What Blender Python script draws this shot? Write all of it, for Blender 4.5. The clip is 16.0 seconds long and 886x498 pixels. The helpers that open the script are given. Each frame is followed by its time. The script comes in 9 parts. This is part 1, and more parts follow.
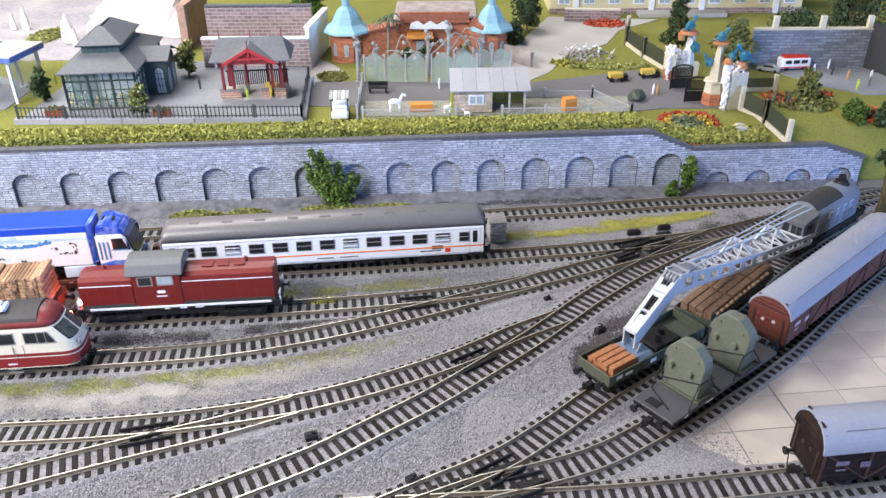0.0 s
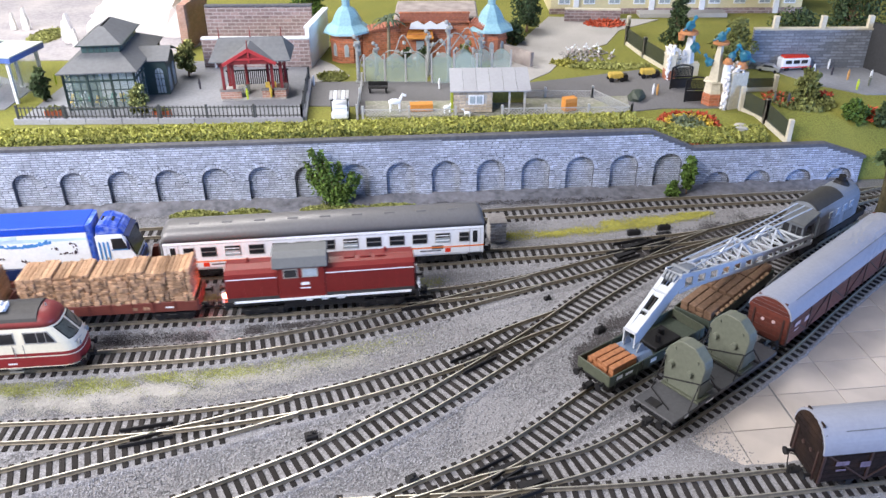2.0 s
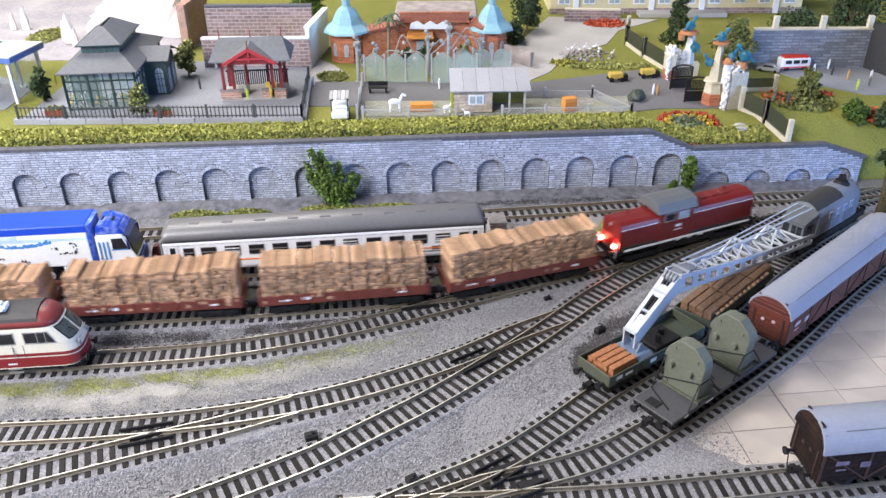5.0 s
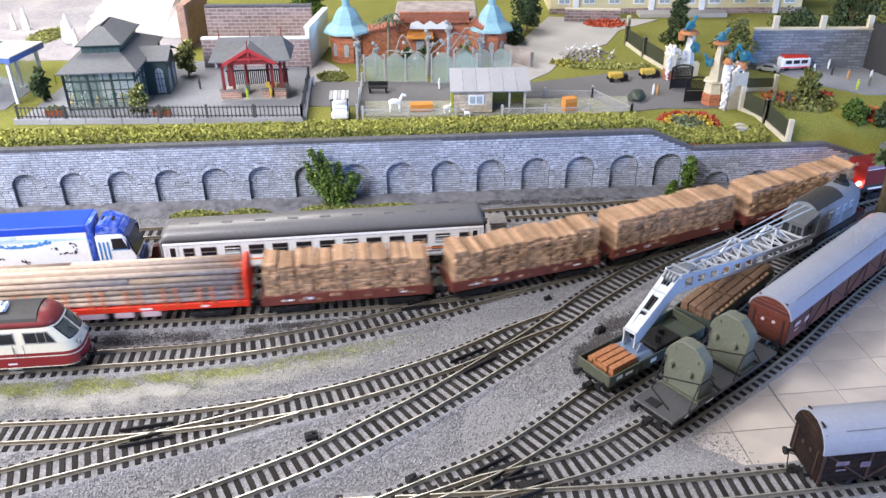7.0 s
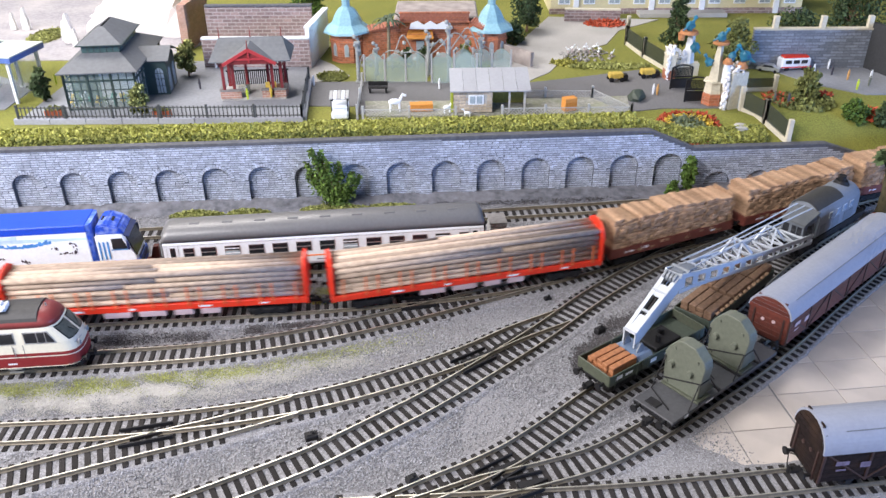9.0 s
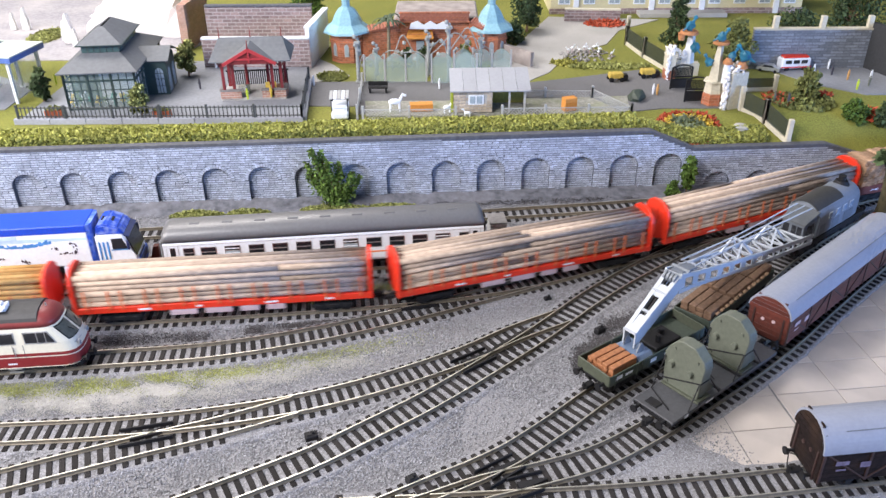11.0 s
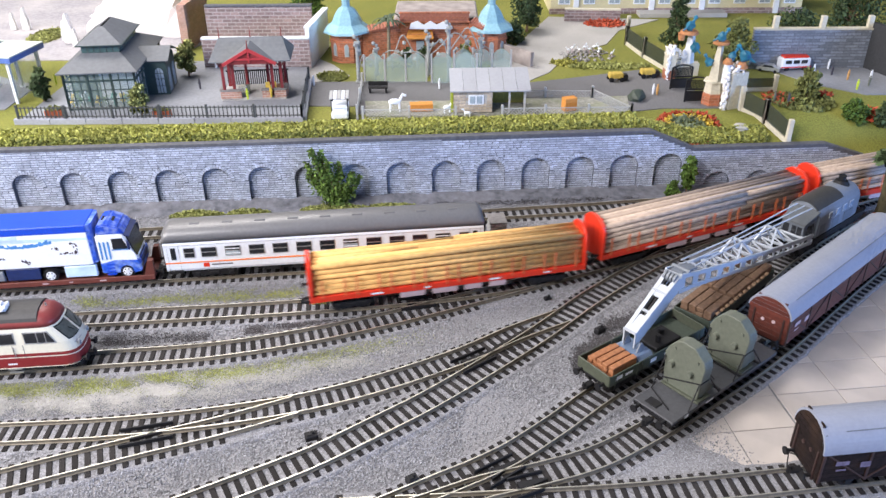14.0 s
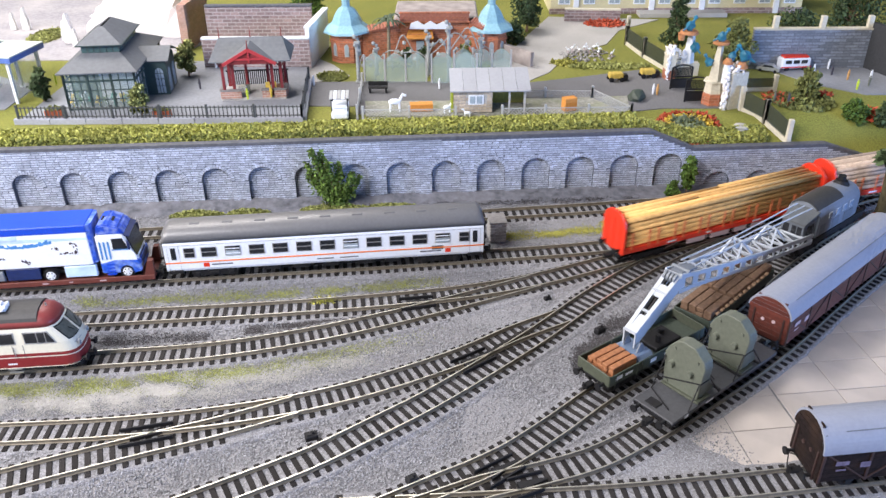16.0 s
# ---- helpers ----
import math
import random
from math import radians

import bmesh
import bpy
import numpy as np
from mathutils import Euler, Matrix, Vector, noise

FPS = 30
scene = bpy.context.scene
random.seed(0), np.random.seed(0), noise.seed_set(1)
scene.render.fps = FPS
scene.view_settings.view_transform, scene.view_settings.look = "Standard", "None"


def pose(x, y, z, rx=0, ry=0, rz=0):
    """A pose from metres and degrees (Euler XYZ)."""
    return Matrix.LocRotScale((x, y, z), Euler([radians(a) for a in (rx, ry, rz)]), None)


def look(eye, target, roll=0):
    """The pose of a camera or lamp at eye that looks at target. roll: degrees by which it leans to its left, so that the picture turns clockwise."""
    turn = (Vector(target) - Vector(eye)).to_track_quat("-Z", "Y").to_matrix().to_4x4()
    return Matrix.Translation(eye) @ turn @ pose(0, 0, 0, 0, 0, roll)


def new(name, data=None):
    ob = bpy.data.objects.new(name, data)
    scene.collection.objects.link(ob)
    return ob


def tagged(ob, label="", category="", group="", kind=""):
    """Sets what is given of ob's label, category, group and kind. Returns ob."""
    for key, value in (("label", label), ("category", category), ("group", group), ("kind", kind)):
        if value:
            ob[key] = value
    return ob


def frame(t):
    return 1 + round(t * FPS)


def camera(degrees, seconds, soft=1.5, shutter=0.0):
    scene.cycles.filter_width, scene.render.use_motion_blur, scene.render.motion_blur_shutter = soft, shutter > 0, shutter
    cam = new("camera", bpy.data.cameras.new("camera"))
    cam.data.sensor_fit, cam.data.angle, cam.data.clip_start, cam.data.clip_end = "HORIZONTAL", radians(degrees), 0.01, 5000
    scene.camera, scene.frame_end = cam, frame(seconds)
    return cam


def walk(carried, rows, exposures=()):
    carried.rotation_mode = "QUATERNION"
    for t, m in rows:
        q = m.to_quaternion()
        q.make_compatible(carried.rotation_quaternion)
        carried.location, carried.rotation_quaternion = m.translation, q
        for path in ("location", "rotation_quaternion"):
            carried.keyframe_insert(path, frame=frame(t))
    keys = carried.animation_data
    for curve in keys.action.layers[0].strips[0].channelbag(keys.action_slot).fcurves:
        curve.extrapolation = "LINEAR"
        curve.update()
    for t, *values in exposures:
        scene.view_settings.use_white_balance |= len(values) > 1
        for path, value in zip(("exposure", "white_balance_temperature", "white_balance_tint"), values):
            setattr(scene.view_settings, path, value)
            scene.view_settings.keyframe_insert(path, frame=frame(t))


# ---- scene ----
# The place is a table-top model railway in H0 (1:87). Numbers in the plan are millimetres; MM turns them into metres.
MM = 0.001
RAIL = 5.0          # rail top above the ballast
DECK = 63.0         # level of the park above the ballast

cam = camera(58.05, 16.0, soft=1.5, shutter=0.75)
EYE = pose(0, 0, 0.357, 60.1, 0, 0) @ pose(0, 0, 0, 0, 0, -0.33)
walk(cam, [(0.0, EYE), (16.0, EYE)], exposures=[(0.0, 0.0), (16.0, 0.0)])

# ---------------------------------------------------------------- light
world = bpy.data.worlds.new("room_air")
scene.world = world
world.use_nodes = True
world.node_tree.nodes["Background"].inputs[0].default_value = (0.75, 0.82, 1.0, 1)
world.node_tree.nodes["Background"].inputs[1].default_value = 0.25


def area_lamp(name, eye, target, sx, sy, watts, colour):
    data = bpy.data.lights.new(name, "AREA")
    data.shape, data.size, data.size_y, data.energy, data.color = "RECTANGLE", sx, sy, watts, colour
    ob = new(name, data)
    ob.matrix_world = look(eye, target)
    return ob


# two unseen lamps added below the ceiling, placed for the brightness they give
area_lamp("ceiling_light", (-1.05, -0.12, 0.92), (-0.35, 0.65, 0), 1.3, 0.4, 46.5, (1.0, 0.955, 0.96))
area_lamp("ceiling_light", (-0.75, 1.4, 1.5), (-0.35, 1.0, 0), 1.5, 0.45, 36, (1.0, 0.94, 0.9))
area_lamp("window_light", (1.6, -0.3, 0.27), (0.25, 0.5, 0.02), 0.7, 0.4, 29, (0.27, 0.48, 1.0))


# ---------------------------------------------------------------- materials
def mat(name, col, rough=0.6, metal=0.0, var=0.25, grain=400.0, bump=0.15, big=12.0, col2=None, spec=0.5, dist=0.0004, glow=0.0):
    """A surface with fine grain and large stains; col2 is the stain's colour."""
    m = bpy.data.materials.new(name)
    m.use_nodes = True
    nt = m.node_tree
    b = nt.nodes["Principled BSDF"]
    tc = nt.nodes.new("ShaderNodeTexCoord")
    n1 = nt.nodes.new("ShaderNodeTexNoise")
    n1.inputs["Scale"].default_value, n1.inputs["Detail"].default_value = grain, 4
    n2 = nt.nodes.new("ShaderNodeTexNoise")
    n2.inputs["Scale"].default_value, n2.inputs["Detail"].default_value = big, 5
    nt.links.new(tc.outputs["Object"], n1.inputs["Vector"])
    nt.links.new(tc.outputs["Object"], n2.inputs["Vector"])
    c2 = col2 or tuple(c * 0.6 for c in col)
    r1 = nt.nodes.new("ShaderNodeValToRGB")
    r1.color_ramp.elements[0].position, r1.color_ramp.elements[1].position = 0.3, 0.72
    r1.color_ramp.elements[0].color = (*[c * (1 - var) for c in col], 1)
    r1.color_ramp.elements[1].color = (*[min(1, c * (1 + var)) for c in col], 1)
    nt.links.new(n1.outputs["Fac"], r1.inputs["Fac"])
    r2 = nt.nodes.new("ShaderNodeValToRGB")
    r2.color_ramp.elements[0].position, r2.color_ramp.elements[1].position = 0.45, 0.75
    r2.color_ramp.elements[0].color, r2.color_ramp.elements[1].color = (0, 0, 0, 1), (0.6, 0.6, 0.6, 1)
    nt.links.new(n2.outputs["Fac"], r2.inputs["Fac"])
    mx = nt.nodes.new("ShaderNodeMix")
    mx.data_type = "RGBA"
    nt.links.new(r2.outputs["Color"], mx.inputs["Factor"])
    nt.links.new(r1.outputs["Color"], mx.inputs["A"])
    mx.inputs["B"].default_value = (*c2, 1)
    nt.links.new(mx.outputs["Result"], b.inputs["Base Color"])
    b.inputs["Roughness"].default_value, b.inputs["Metallic"].default_value = rough, metal
    b.inputs["Specular IOR Level"].default_value = spec
    if bump:
        bp = nt.nodes.new("ShaderNodeBump")
        bp.inputs["Strength"].default_value, bp.inputs["Distance"].default_value = bump, dist
        nt.links.new(n1.outputs["Fac"], bp.inputs["Height"])
        nt.links.new(bp.outputs["Normal"], b.inputs["Normal"])
    if glow:
        b.inputs["Emission Color"].default_value, b.inputs["Emission Strength"].default_value = (*col, 1), glow
    return m


def random_tint(m, low=0.7, high=1.3, island=False):
    """Let alike pieces differ a little in brightness."""
    nt = m.node_tree
    b = nt.nodes["Principled BSDF"]
    src = b.inputs["Base Color"].links[0].from_socket
    if island:
        rnd = nt.nodes.new("ShaderNodeNewGeometry").outputs["Random Per Island"]
    else:
        rnd = nt.nodes.new("ShaderNodeObjectInfo").outputs["Random"]
    mr = nt.nodes.new("ShaderNodeMapRange")
    mr.inputs["To Min"].default_value, mr.inputs["To Max"].default_value = low, high
    nt.links.new(rnd, mr.inputs["Value"])
    hsv = nt.nodes.new("ShaderNodeHueSaturation")
    nt.links.new(mr.outputs["Result"], hsv.inputs["Value"])
    nt.links.new(src, hsv.inputs["Color"])
    nt.links.new(hsv.outputs["Color"], b.inputs["Base Color"])
    return m


def glass(name, col=(0.8, 0.9, 0.9), rough=0.05, alpha=0.25):
    m = bpy.data.materials.new(name)
    m.use_nodes = True
    b = m.node_tree.nodes["Principled BSDF"]
    b.inputs["Base Color"].default_value = (*col, 1)
    b.inputs["Roughness"].default_value, b.inputs["Alpha"].default_value = rough, alpha
    return m


def coursed(name, col, mortar, width, height, rough=0.8, var=0.25):
    """Small masonry courses, too fine to be pieces, with recessed joints."""
    m = mat(name, col, rough, var=var)
    nt = m.node_tree
    b = nt.nodes["Principled BSDF"]
    src = b.inputs["Base Color"].links[0].from_socket
    tc = nt.nodes.new("ShaderNodeTexCoord")
    sep, com = nt.nodes.new("ShaderNodeSeparateXYZ"), nt.nodes.new("ShaderNodeCombineXYZ")
    add = nt.nodes.new("ShaderNodeMath")
    nt.links.new(tc.outputs["Object"], sep.inputs["Vector"])
    nt.links.new(sep.outputs["X"], add.inputs[0])
    nt.links.new(sep.outputs["Y"], add.inputs[1])
    nt.links.new(add.outputs["Value"], com.inputs["X"])
    nt.links.new(sep.outputs["Z"], com.inputs["Y"])
    br = nt.nodes.new("ShaderNodeTexBrick")
    br.inputs["Scale"].default_value = 1.0
    br.inputs["Brick Width"].default_value, br.inputs["Row Height"].default_value = width * MM, height * MM
    br.inputs["Mortar Size"].default_value, br.inputs["Mortar Smooth"].default_value = height * MM * 0.13, 0.3
    br.inputs["Color1"].default_value, br.inputs["Color2"].default_value = (0.7, 0.7, 0.7, 1), (1.2, 1.2, 1.2, 1)
    nt.links.new(com.outputs["Vector"], br.inputs["Vector"])
    mul = nt.nodes.new("ShaderNodeMix")
    mul.data_type, mul.blend_type = "RGBA", "MULTIPLY"
    mul.inputs["Factor"].default_value = 1.0
    nt.links.new(src, mul.inputs["A"])
    nt.links.new(br.outputs["Color"], mul.inputs["B"])
    mx = nt.nodes.new("ShaderNodeMix")
    mx.data_type = "RGBA"
    nt.links.new(br.outputs["Fac"], mx.inputs["Factor"])
    nt.links.new(mul.outputs["Result"], mx.inputs["A"])
    mx.inputs["B"].default_value = (*mortar, 1)
    nt.links.new(mx.outputs["Result"], b.inputs["Base Color"])
    bp = nt.nodes.new("ShaderNodeBump")
    bp.invert = True
    bp.inputs["Strength"].default_value, bp.inputs["Distance"].default_value = 0.5, 0.0006
    nt.links.new(br.outputs["Fac"], bp.inputs["Height"])
    nt.links.new(bp.outputs["Normal"], b.inputs["Normal"])
    return m


M = {}
M["sleeper"] = random_tint(mat("sleeper_plastic", (0.024, 0.022, 0.022), 0.9, var=0.3, grain=900, spec=0.2), 0.7, 1.4)
M["rail"] = mat("rail_metal", (0.6, 0.575, 0.5), 0.36, 0.75, var=0.15, grain=200, big=25, col2=(0.4, 0.34, 0.24), bump=0.05)
M["rail_side"] = mat("rail_side_brown", (0.24, 0.21, 0.16), 0.5, 0.4, var=0.25, grain=300, col2=(0.1, 0.075, 0.05))
M["black"] = mat("black_plastic", (0.013, 0.013, 0.015), 0.6, var=0.3, spec=0.3)
M["red"] = mat("old_red_paint", (0.16, 0.014, 0.014), 0.4, var=0.1, col2=(0.11, 0.01, 0.01), bump=0.04)
M["grey_roof"] = mat("grey_roof_paint", (0.13, 0.135, 0.14), 0.5, var=0.12, bump=0.06)
M["white"] = mat("white_paint", (0.8, 0.84, 0.91), 0.35, var=0.05, bump=0.03, col2=(0.6, 0.61, 0.64))
M["orange"] = mat("orange_line", (0.85, 0.2, 0.02), 0.45, var=0.05, bump=0)
M["bright_red"] = mat("bright_red_paint", (0.72, 0.04, 0.015), 0.42, var=0.08, bump=0.04, col2=(0.5, 0.025, 0.012))
M["brown_red"] = mat("brown_red_paint", (0.15, 0.036, 0.026), 0.6, var=0.15, col2=(0.08, 0.025, 0.02))
M["plank"] = random_tint(mat("sawn_timber", (0.43, 0.28, 0.18), 0.8, var=0.3, grain=600, big=60, col2=(0.26, 0.15, 0.09), spec=0.2), 0.62, 1.32, True)
M["log_grey"] = random_tint(mat("peeled_logs", (0.43, 0.345, 0.285), 0.85, var=0.25, grain=300, big=40, col2=(0.3, 0.23, 0.185), spec=0.2), 0.65, 1.3)
M["log_yellow"] = random_tint(mat("fresh_logs", (0.72, 0.44, 0.17), 0.75, var=0.2, grain=300, big=40, col2=(0.55, 0.29, 0.09), spec=0.2), 0.7, 1.25)
M["green_dark"] = mat("dark_green_paint", (0.05, 0.065, 0.05), 0.6, var=0.15)
M["olive"] = mat("olive_paint", (0.125, 0.138, 0.108), 0.6, var=0.1)
M["crane_grey"] = mat("crane_grey_paint", (0.2, 0.225, 0.265), 0.45, var=0.08)
M["boom"] = mat("pale_grey_paint", (0.5, 0.54, 0.6), 0.35, var=0.05)
M["wagon_roof"] = mat("wagon_roof_grey", (0.29, 0.315, 0.39), 0.3, var=0.05, bump=0.03)
M["wood_brown"] = mat("brown_timber", (0.2, 0.12, 0.075), 0.7, var=0.25)
M["brick_load"] = random_tint(mat("orange_timber", (0.3, 0.125, 0.055), 0.7, var=0.25), 0.7, 1.2, True)
M["cream"] = mat("cream_paint", (0.8, 0.77, 0.64), 0.4, var=0.05)
M["blue"] = mat("blue_paint", (0.012, 0.075, 0.6), 0.35, var=0.1)
M["window"] = mat("dark_window", (0.02, 0.022, 0.027), 0.12, var=0.1, bump=0)
M["room"] = mat("room_paint", (0.36, 0.36, 0.37), 0.8, var=0.05, grain=30, big=2)
M["wall"] = mat("grey_stone", (0.12, 0.135, 0.175), 0.8)
M["brick"] = random_tint(mat("grey_block", (0.44, 0.485, 0.6), 0.6, var=0.25, grain=350, big=14, col2=(0.29, 0.325, 0.42)), 0.8, 1.22, True)
M["brick_piece"] = random_tint(mat("grey_block_piece", (0.44, 0.485, 0.6), 0.6, var=0.25, grain=350, big=14, col2=(0.29, 0.325, 0.42)), 0.8, 1.22)
M["coping"] = mat("dark_stone", (0.1, 0.105, 0.125), 0.7, grain=250)
M["ballast"] = mat("ballast_base", (0.24, 0.242, 0.262), 0.9, var=0.5, grain=900, bump=0.6, dist=0.001, big=8, col2=(0.2, 0.19, 0.19))
M["grass"] = mat("grass_mat", (0.19, 0.2, 0.035), 0.9, var=0.4, grain=700, bump=0.6, dist=0.001, big=15, col2=(0.28, 0.26, 0.05))
M["path"] = mat("sandy_path", (0.45, 0.44, 0.43), 0.9, var=0.15, grain=500)
M["asphalt"] = mat("grey_asphalt", (0.16, 0.16, 0.17), 0.85, var=0.2, grain=600)
M["tile"] = random_tint(mat("pale_paving", (0.44, 0.4, 0.375), 0.5, var=0.08, grain=60, big=22, col2=(0.56, 0.5, 0.45), bump=0.05), 0.92, 1.06)
M["grout"] = mat("grout", (0.25, 0.22, 0.2), 0.8)
M["hedge"] = random_tint(mat("hedge_leaf", (0.38, 0.39, 0.1), 0.75, var=0.3, grain=500), 0.6, 1.35, True)
M["leaf"] = random_tint(mat("leaf_green", (0.06, 0.12, 0.02), 0.75, var=0.35, grain=500), 0.5, 1.6, True)


# ---------------------------------------------------------------- mesh helpers (millimetres)
def part(name, bm, material, parent=None, label="", smooth=False):
    """Link a bmesh in millimetres as one mesh object under a thing or a part."""
    bmesh.ops.recalc_face_normals(bm, faces=bm.faces)
    for v in bm.verts:
        v.co *= MM
    me = bpy.data.meshes.new(name)
    bm.to_mesh(me)
    bm.free()
    me.materials.append(material)
    if smooth:
        for p in me.polygons:
            p.use_smooth = True
    ob = new(name, me)
    if parent:
        ob.parent = parent
    return tagged(ob, label)


def again(ob, name, m, parent):
    """Another object on the same mesh, at pose m in its parent."""
    o = new(name, ob.data)
    o.parent = parent
    o.matrix_basis = m
    return o


def thing(name, x, y, z, rz=0, label="", category="", group="", kind=""):
    ob = new(name)
    ob.empty_display_size = 0.01
    ob.matrix_basis = pose(x * MM, y * MM, z * MM, 0, 0, rz)
    return tagged(ob, label, category, group, kind)


def box(bm, x0, x1, y0, y1, z0, z1, bev=0.0, m=None):
    b2 = bmesh.new()
    vs = [b2.verts.new(p) for p in ((x0, y0, z0), (x1, y0, z0), (x1, y1, z0), (x0, y1, z0), (x0, y0, z1), (x1, y0, z1), (x1, y1, z1), (x0, y1, z1))]
    for f in ((0, 3, 2, 1), (4, 5, 6, 7), (0, 1, 5, 4), (1, 2, 6, 5), (2, 3, 7, 6), (3, 0, 4, 7)):
        b2.faces.new([vs[i] for i in f])
    if bev:
        bmesh.ops.bevel(b2, geom=list(b2.edges), offset=bev, segments=1, affect="EDGES")
    if m:
        b2.transform(m)
    join(bm, b2)
    return bm


def join(bm, b2):
    vs = [bm.verts.new(v.co) for v in b2.verts]
    b2.verts.index_update()
    for f in b2.faces:
        try:
            bm.faces.new([vs[v.index] for v in f.verts])
        except ValueError:
            pass
    b2.free()


def prism(bm, profile, x0, x1, axis="x"):
    """A closed profile drawn out along an axis: (y, z) along x, (x, z) along y, (x, y) along z."""
    def at(a, b, c):
        return {"x": (c, a, b), "y": (a, c, b), "z": (a, b, c)}[axis]
    a = [bm.verts.new(at(p[0], p[1], x0)) for p in profile]
    b = [bm.verts.new(at(p[0], p[1], x1)) for p in profile]
    n = len(profile)
    for i in range(n):
        bm.faces.new((a[i], a[(i + 1) % n], b[(i + 1) % n], b[i]))
    bm.faces.new(a[::-1])
    bm.faces.new(b)
    return bm


def rod(bm, p, q, r, seg=8, r2=None):
    """A round bar from p to q."""
    p, q = Vector(p), Vector(q)
    d = q - p
    if d.length < 1e-6:
        return bm
    turn = d.to_track_quat("Z", "Y").to_matrix()
    r2 = r if r2 is None else r2
    a = [bm.verts.new(p + turn @ Vector((r * math.cos(t), r * math.sin(t), 0))) for t in (2 * math.pi * i / seg for i in range(seg))]
    b = [bm.verts.new(q + turn @ Vector((r2 * math.cos(t), r2 * math.sin(t), 0))) for t in (2 * math.pi * i / seg for i in range(seg))]
    for i in range(seg):
        bm.faces.new((a[i], a[(i + 1) % seg], b[(i + 1) % seg], b[i]))
    bm.faces.new(a[::-1])
    bm.faces.new(b)
    return bm


def bar(bm, p, q, w, h=None):
    """A square bar from p to q."""
    p, q = Vector(p), Vector(q)
    d = q - p
    h = w if h is None else h
    turn = d.to_track_quat("X", "Z").to_matrix().to_4x4()
    box(bm, 0, d.length, -w / 2, w / 2, -h / 2, h / 2, 0, Matrix.Translation(p) @ turn)
    return bm


def blob(bm, c, r, seed=0, sub=2, rough=0.25, squash=1.0):
    """An uneven lump."""
    b2 = bmesh.new()
    bmesh.ops.create_icosphere(b2, subdivisions=sub, radius=1)
    for v in b2.verts:
        k = 1 + rough * noise.noise(v.co * 1.7 + Vector((seed * 7.3, seed * 3.1, 0)))
        v.co = Vector((v.co.x * r * k, v.co.y * r * k, v.co.z * r * k * squash)) + Vector(c)
    join(bm, b2)
    return bm


def smooth_line(pts, step=2.0):
    """A smooth line through points of the plan, evenly spaced, with its length so far."""
    p = np.array([pts[0]] + list(pts) + [pts[-1]], float)
    p[0] = 2 * p[1] - p[2]
    p[-1] = 2 * p[-2] - p[-3]
    out = []
    for i in range(1, len(p) - 2):
        a, b, c, d = p[i - 1], p[i], p[i + 1], p[i + 2]
        n = max(2, int(np.linalg.norm(c - b) / step))
        k0, k1 = np.linalg.norm(b - a), np.linalg.norm(c - b)
        k2 = np.linalg.norm(d - c)
        m1 = ((c - b) / k1 * k0 + (b - a) / k0 * k1) / (k0 + k1) * k1
        m2 = ((d - c) / k2 * k1 + (c - b) / k1 * k2) / (k1 + k2) * k1
        for t in np.arange(n) / n:
            t2, t3 = t * t, t ** 3
            out.append((2 * t3 - 3 * t2 + 1) * b + (t3 - 2 * t2 + t) * m1 + (3 * t2 - 2 * t3) * c + (t3 - t2) * m2)
    out.append(p[-2])
    out = np.array(out)
    for _ in range(6):
        out[1:-1] = (out[:-2] + 2 * out[1:-1] + out[2:]) / 4
    s = np.concatenate([[0], np.cumsum(np.linalg.norm(np.diff(out, axis=0), axis=1))])
    n = int(s[-1] / step) + 1
    ss = np.linspace(0, s[-1], n)
    return ss, np.stack([np.interp(ss, s, out[:, 0]), np.interp(ss, s, out[:, 1])], 1)


def along(line, s):
    """Point and heading of a line at the length s."""
    ss, p = line
    a = np.array([np.interp(s, ss, p[:, 0]), np.interp(s, ss, p[:, 1])])
    d0 = np.array([np.interp(s - 2, ss, p[:, 0]), np.interp(s - 2, ss, p[:, 1])])
    d1 = np.array([np.interp(s + 2, ss, p[:, 0]), np.interp(s + 2, ss, p[:, 1])])
    d = (d1 - d0) / np.linalg.norm(d1 - d0)
    return a, d


def away(line, q):
    """How far q lies from a line."""
    return float(np.min(np.hypot(line[1][:, 0] - q[0], line[1][:, 1] - q[1])))


# ---------------------------------------------------------------- ground
def ground_sheet():
    bm = bmesh.new()
    box(bm, -2300, 2300, 140, 2300, -30, 0)
    return tagged(part("ground", bm, M["ballast"]), "grey ballast ground of the model railway table", "ground", kind="structure")


def room():
    """The plain room round the table."""
    for name, b in (("floor", (-3200, 3200, -2200, 2700, -960, -900)), ("ceiling", (-3200, 3200, -2200, 2700, 1700, 1760)), ("wall_north", (-3200, 3200, 2640, 2700, -900, 1700)),
                    ("wall_south", (-3200, 3200, -2260, -2200, -900, 1700)), ("wall_east", (3200, 3260, -2200, 2700, -900, 1700)), ("wall_west", (-3260, -3200, -2200, 2700, -900, 1700))):
        bm = bmesh.new()
        box(bm, *b)
        tagged(part(name, bm, M["room"]), "plain pale grey painted room surface", "room", kind="structure")


room()


ground_sheet()

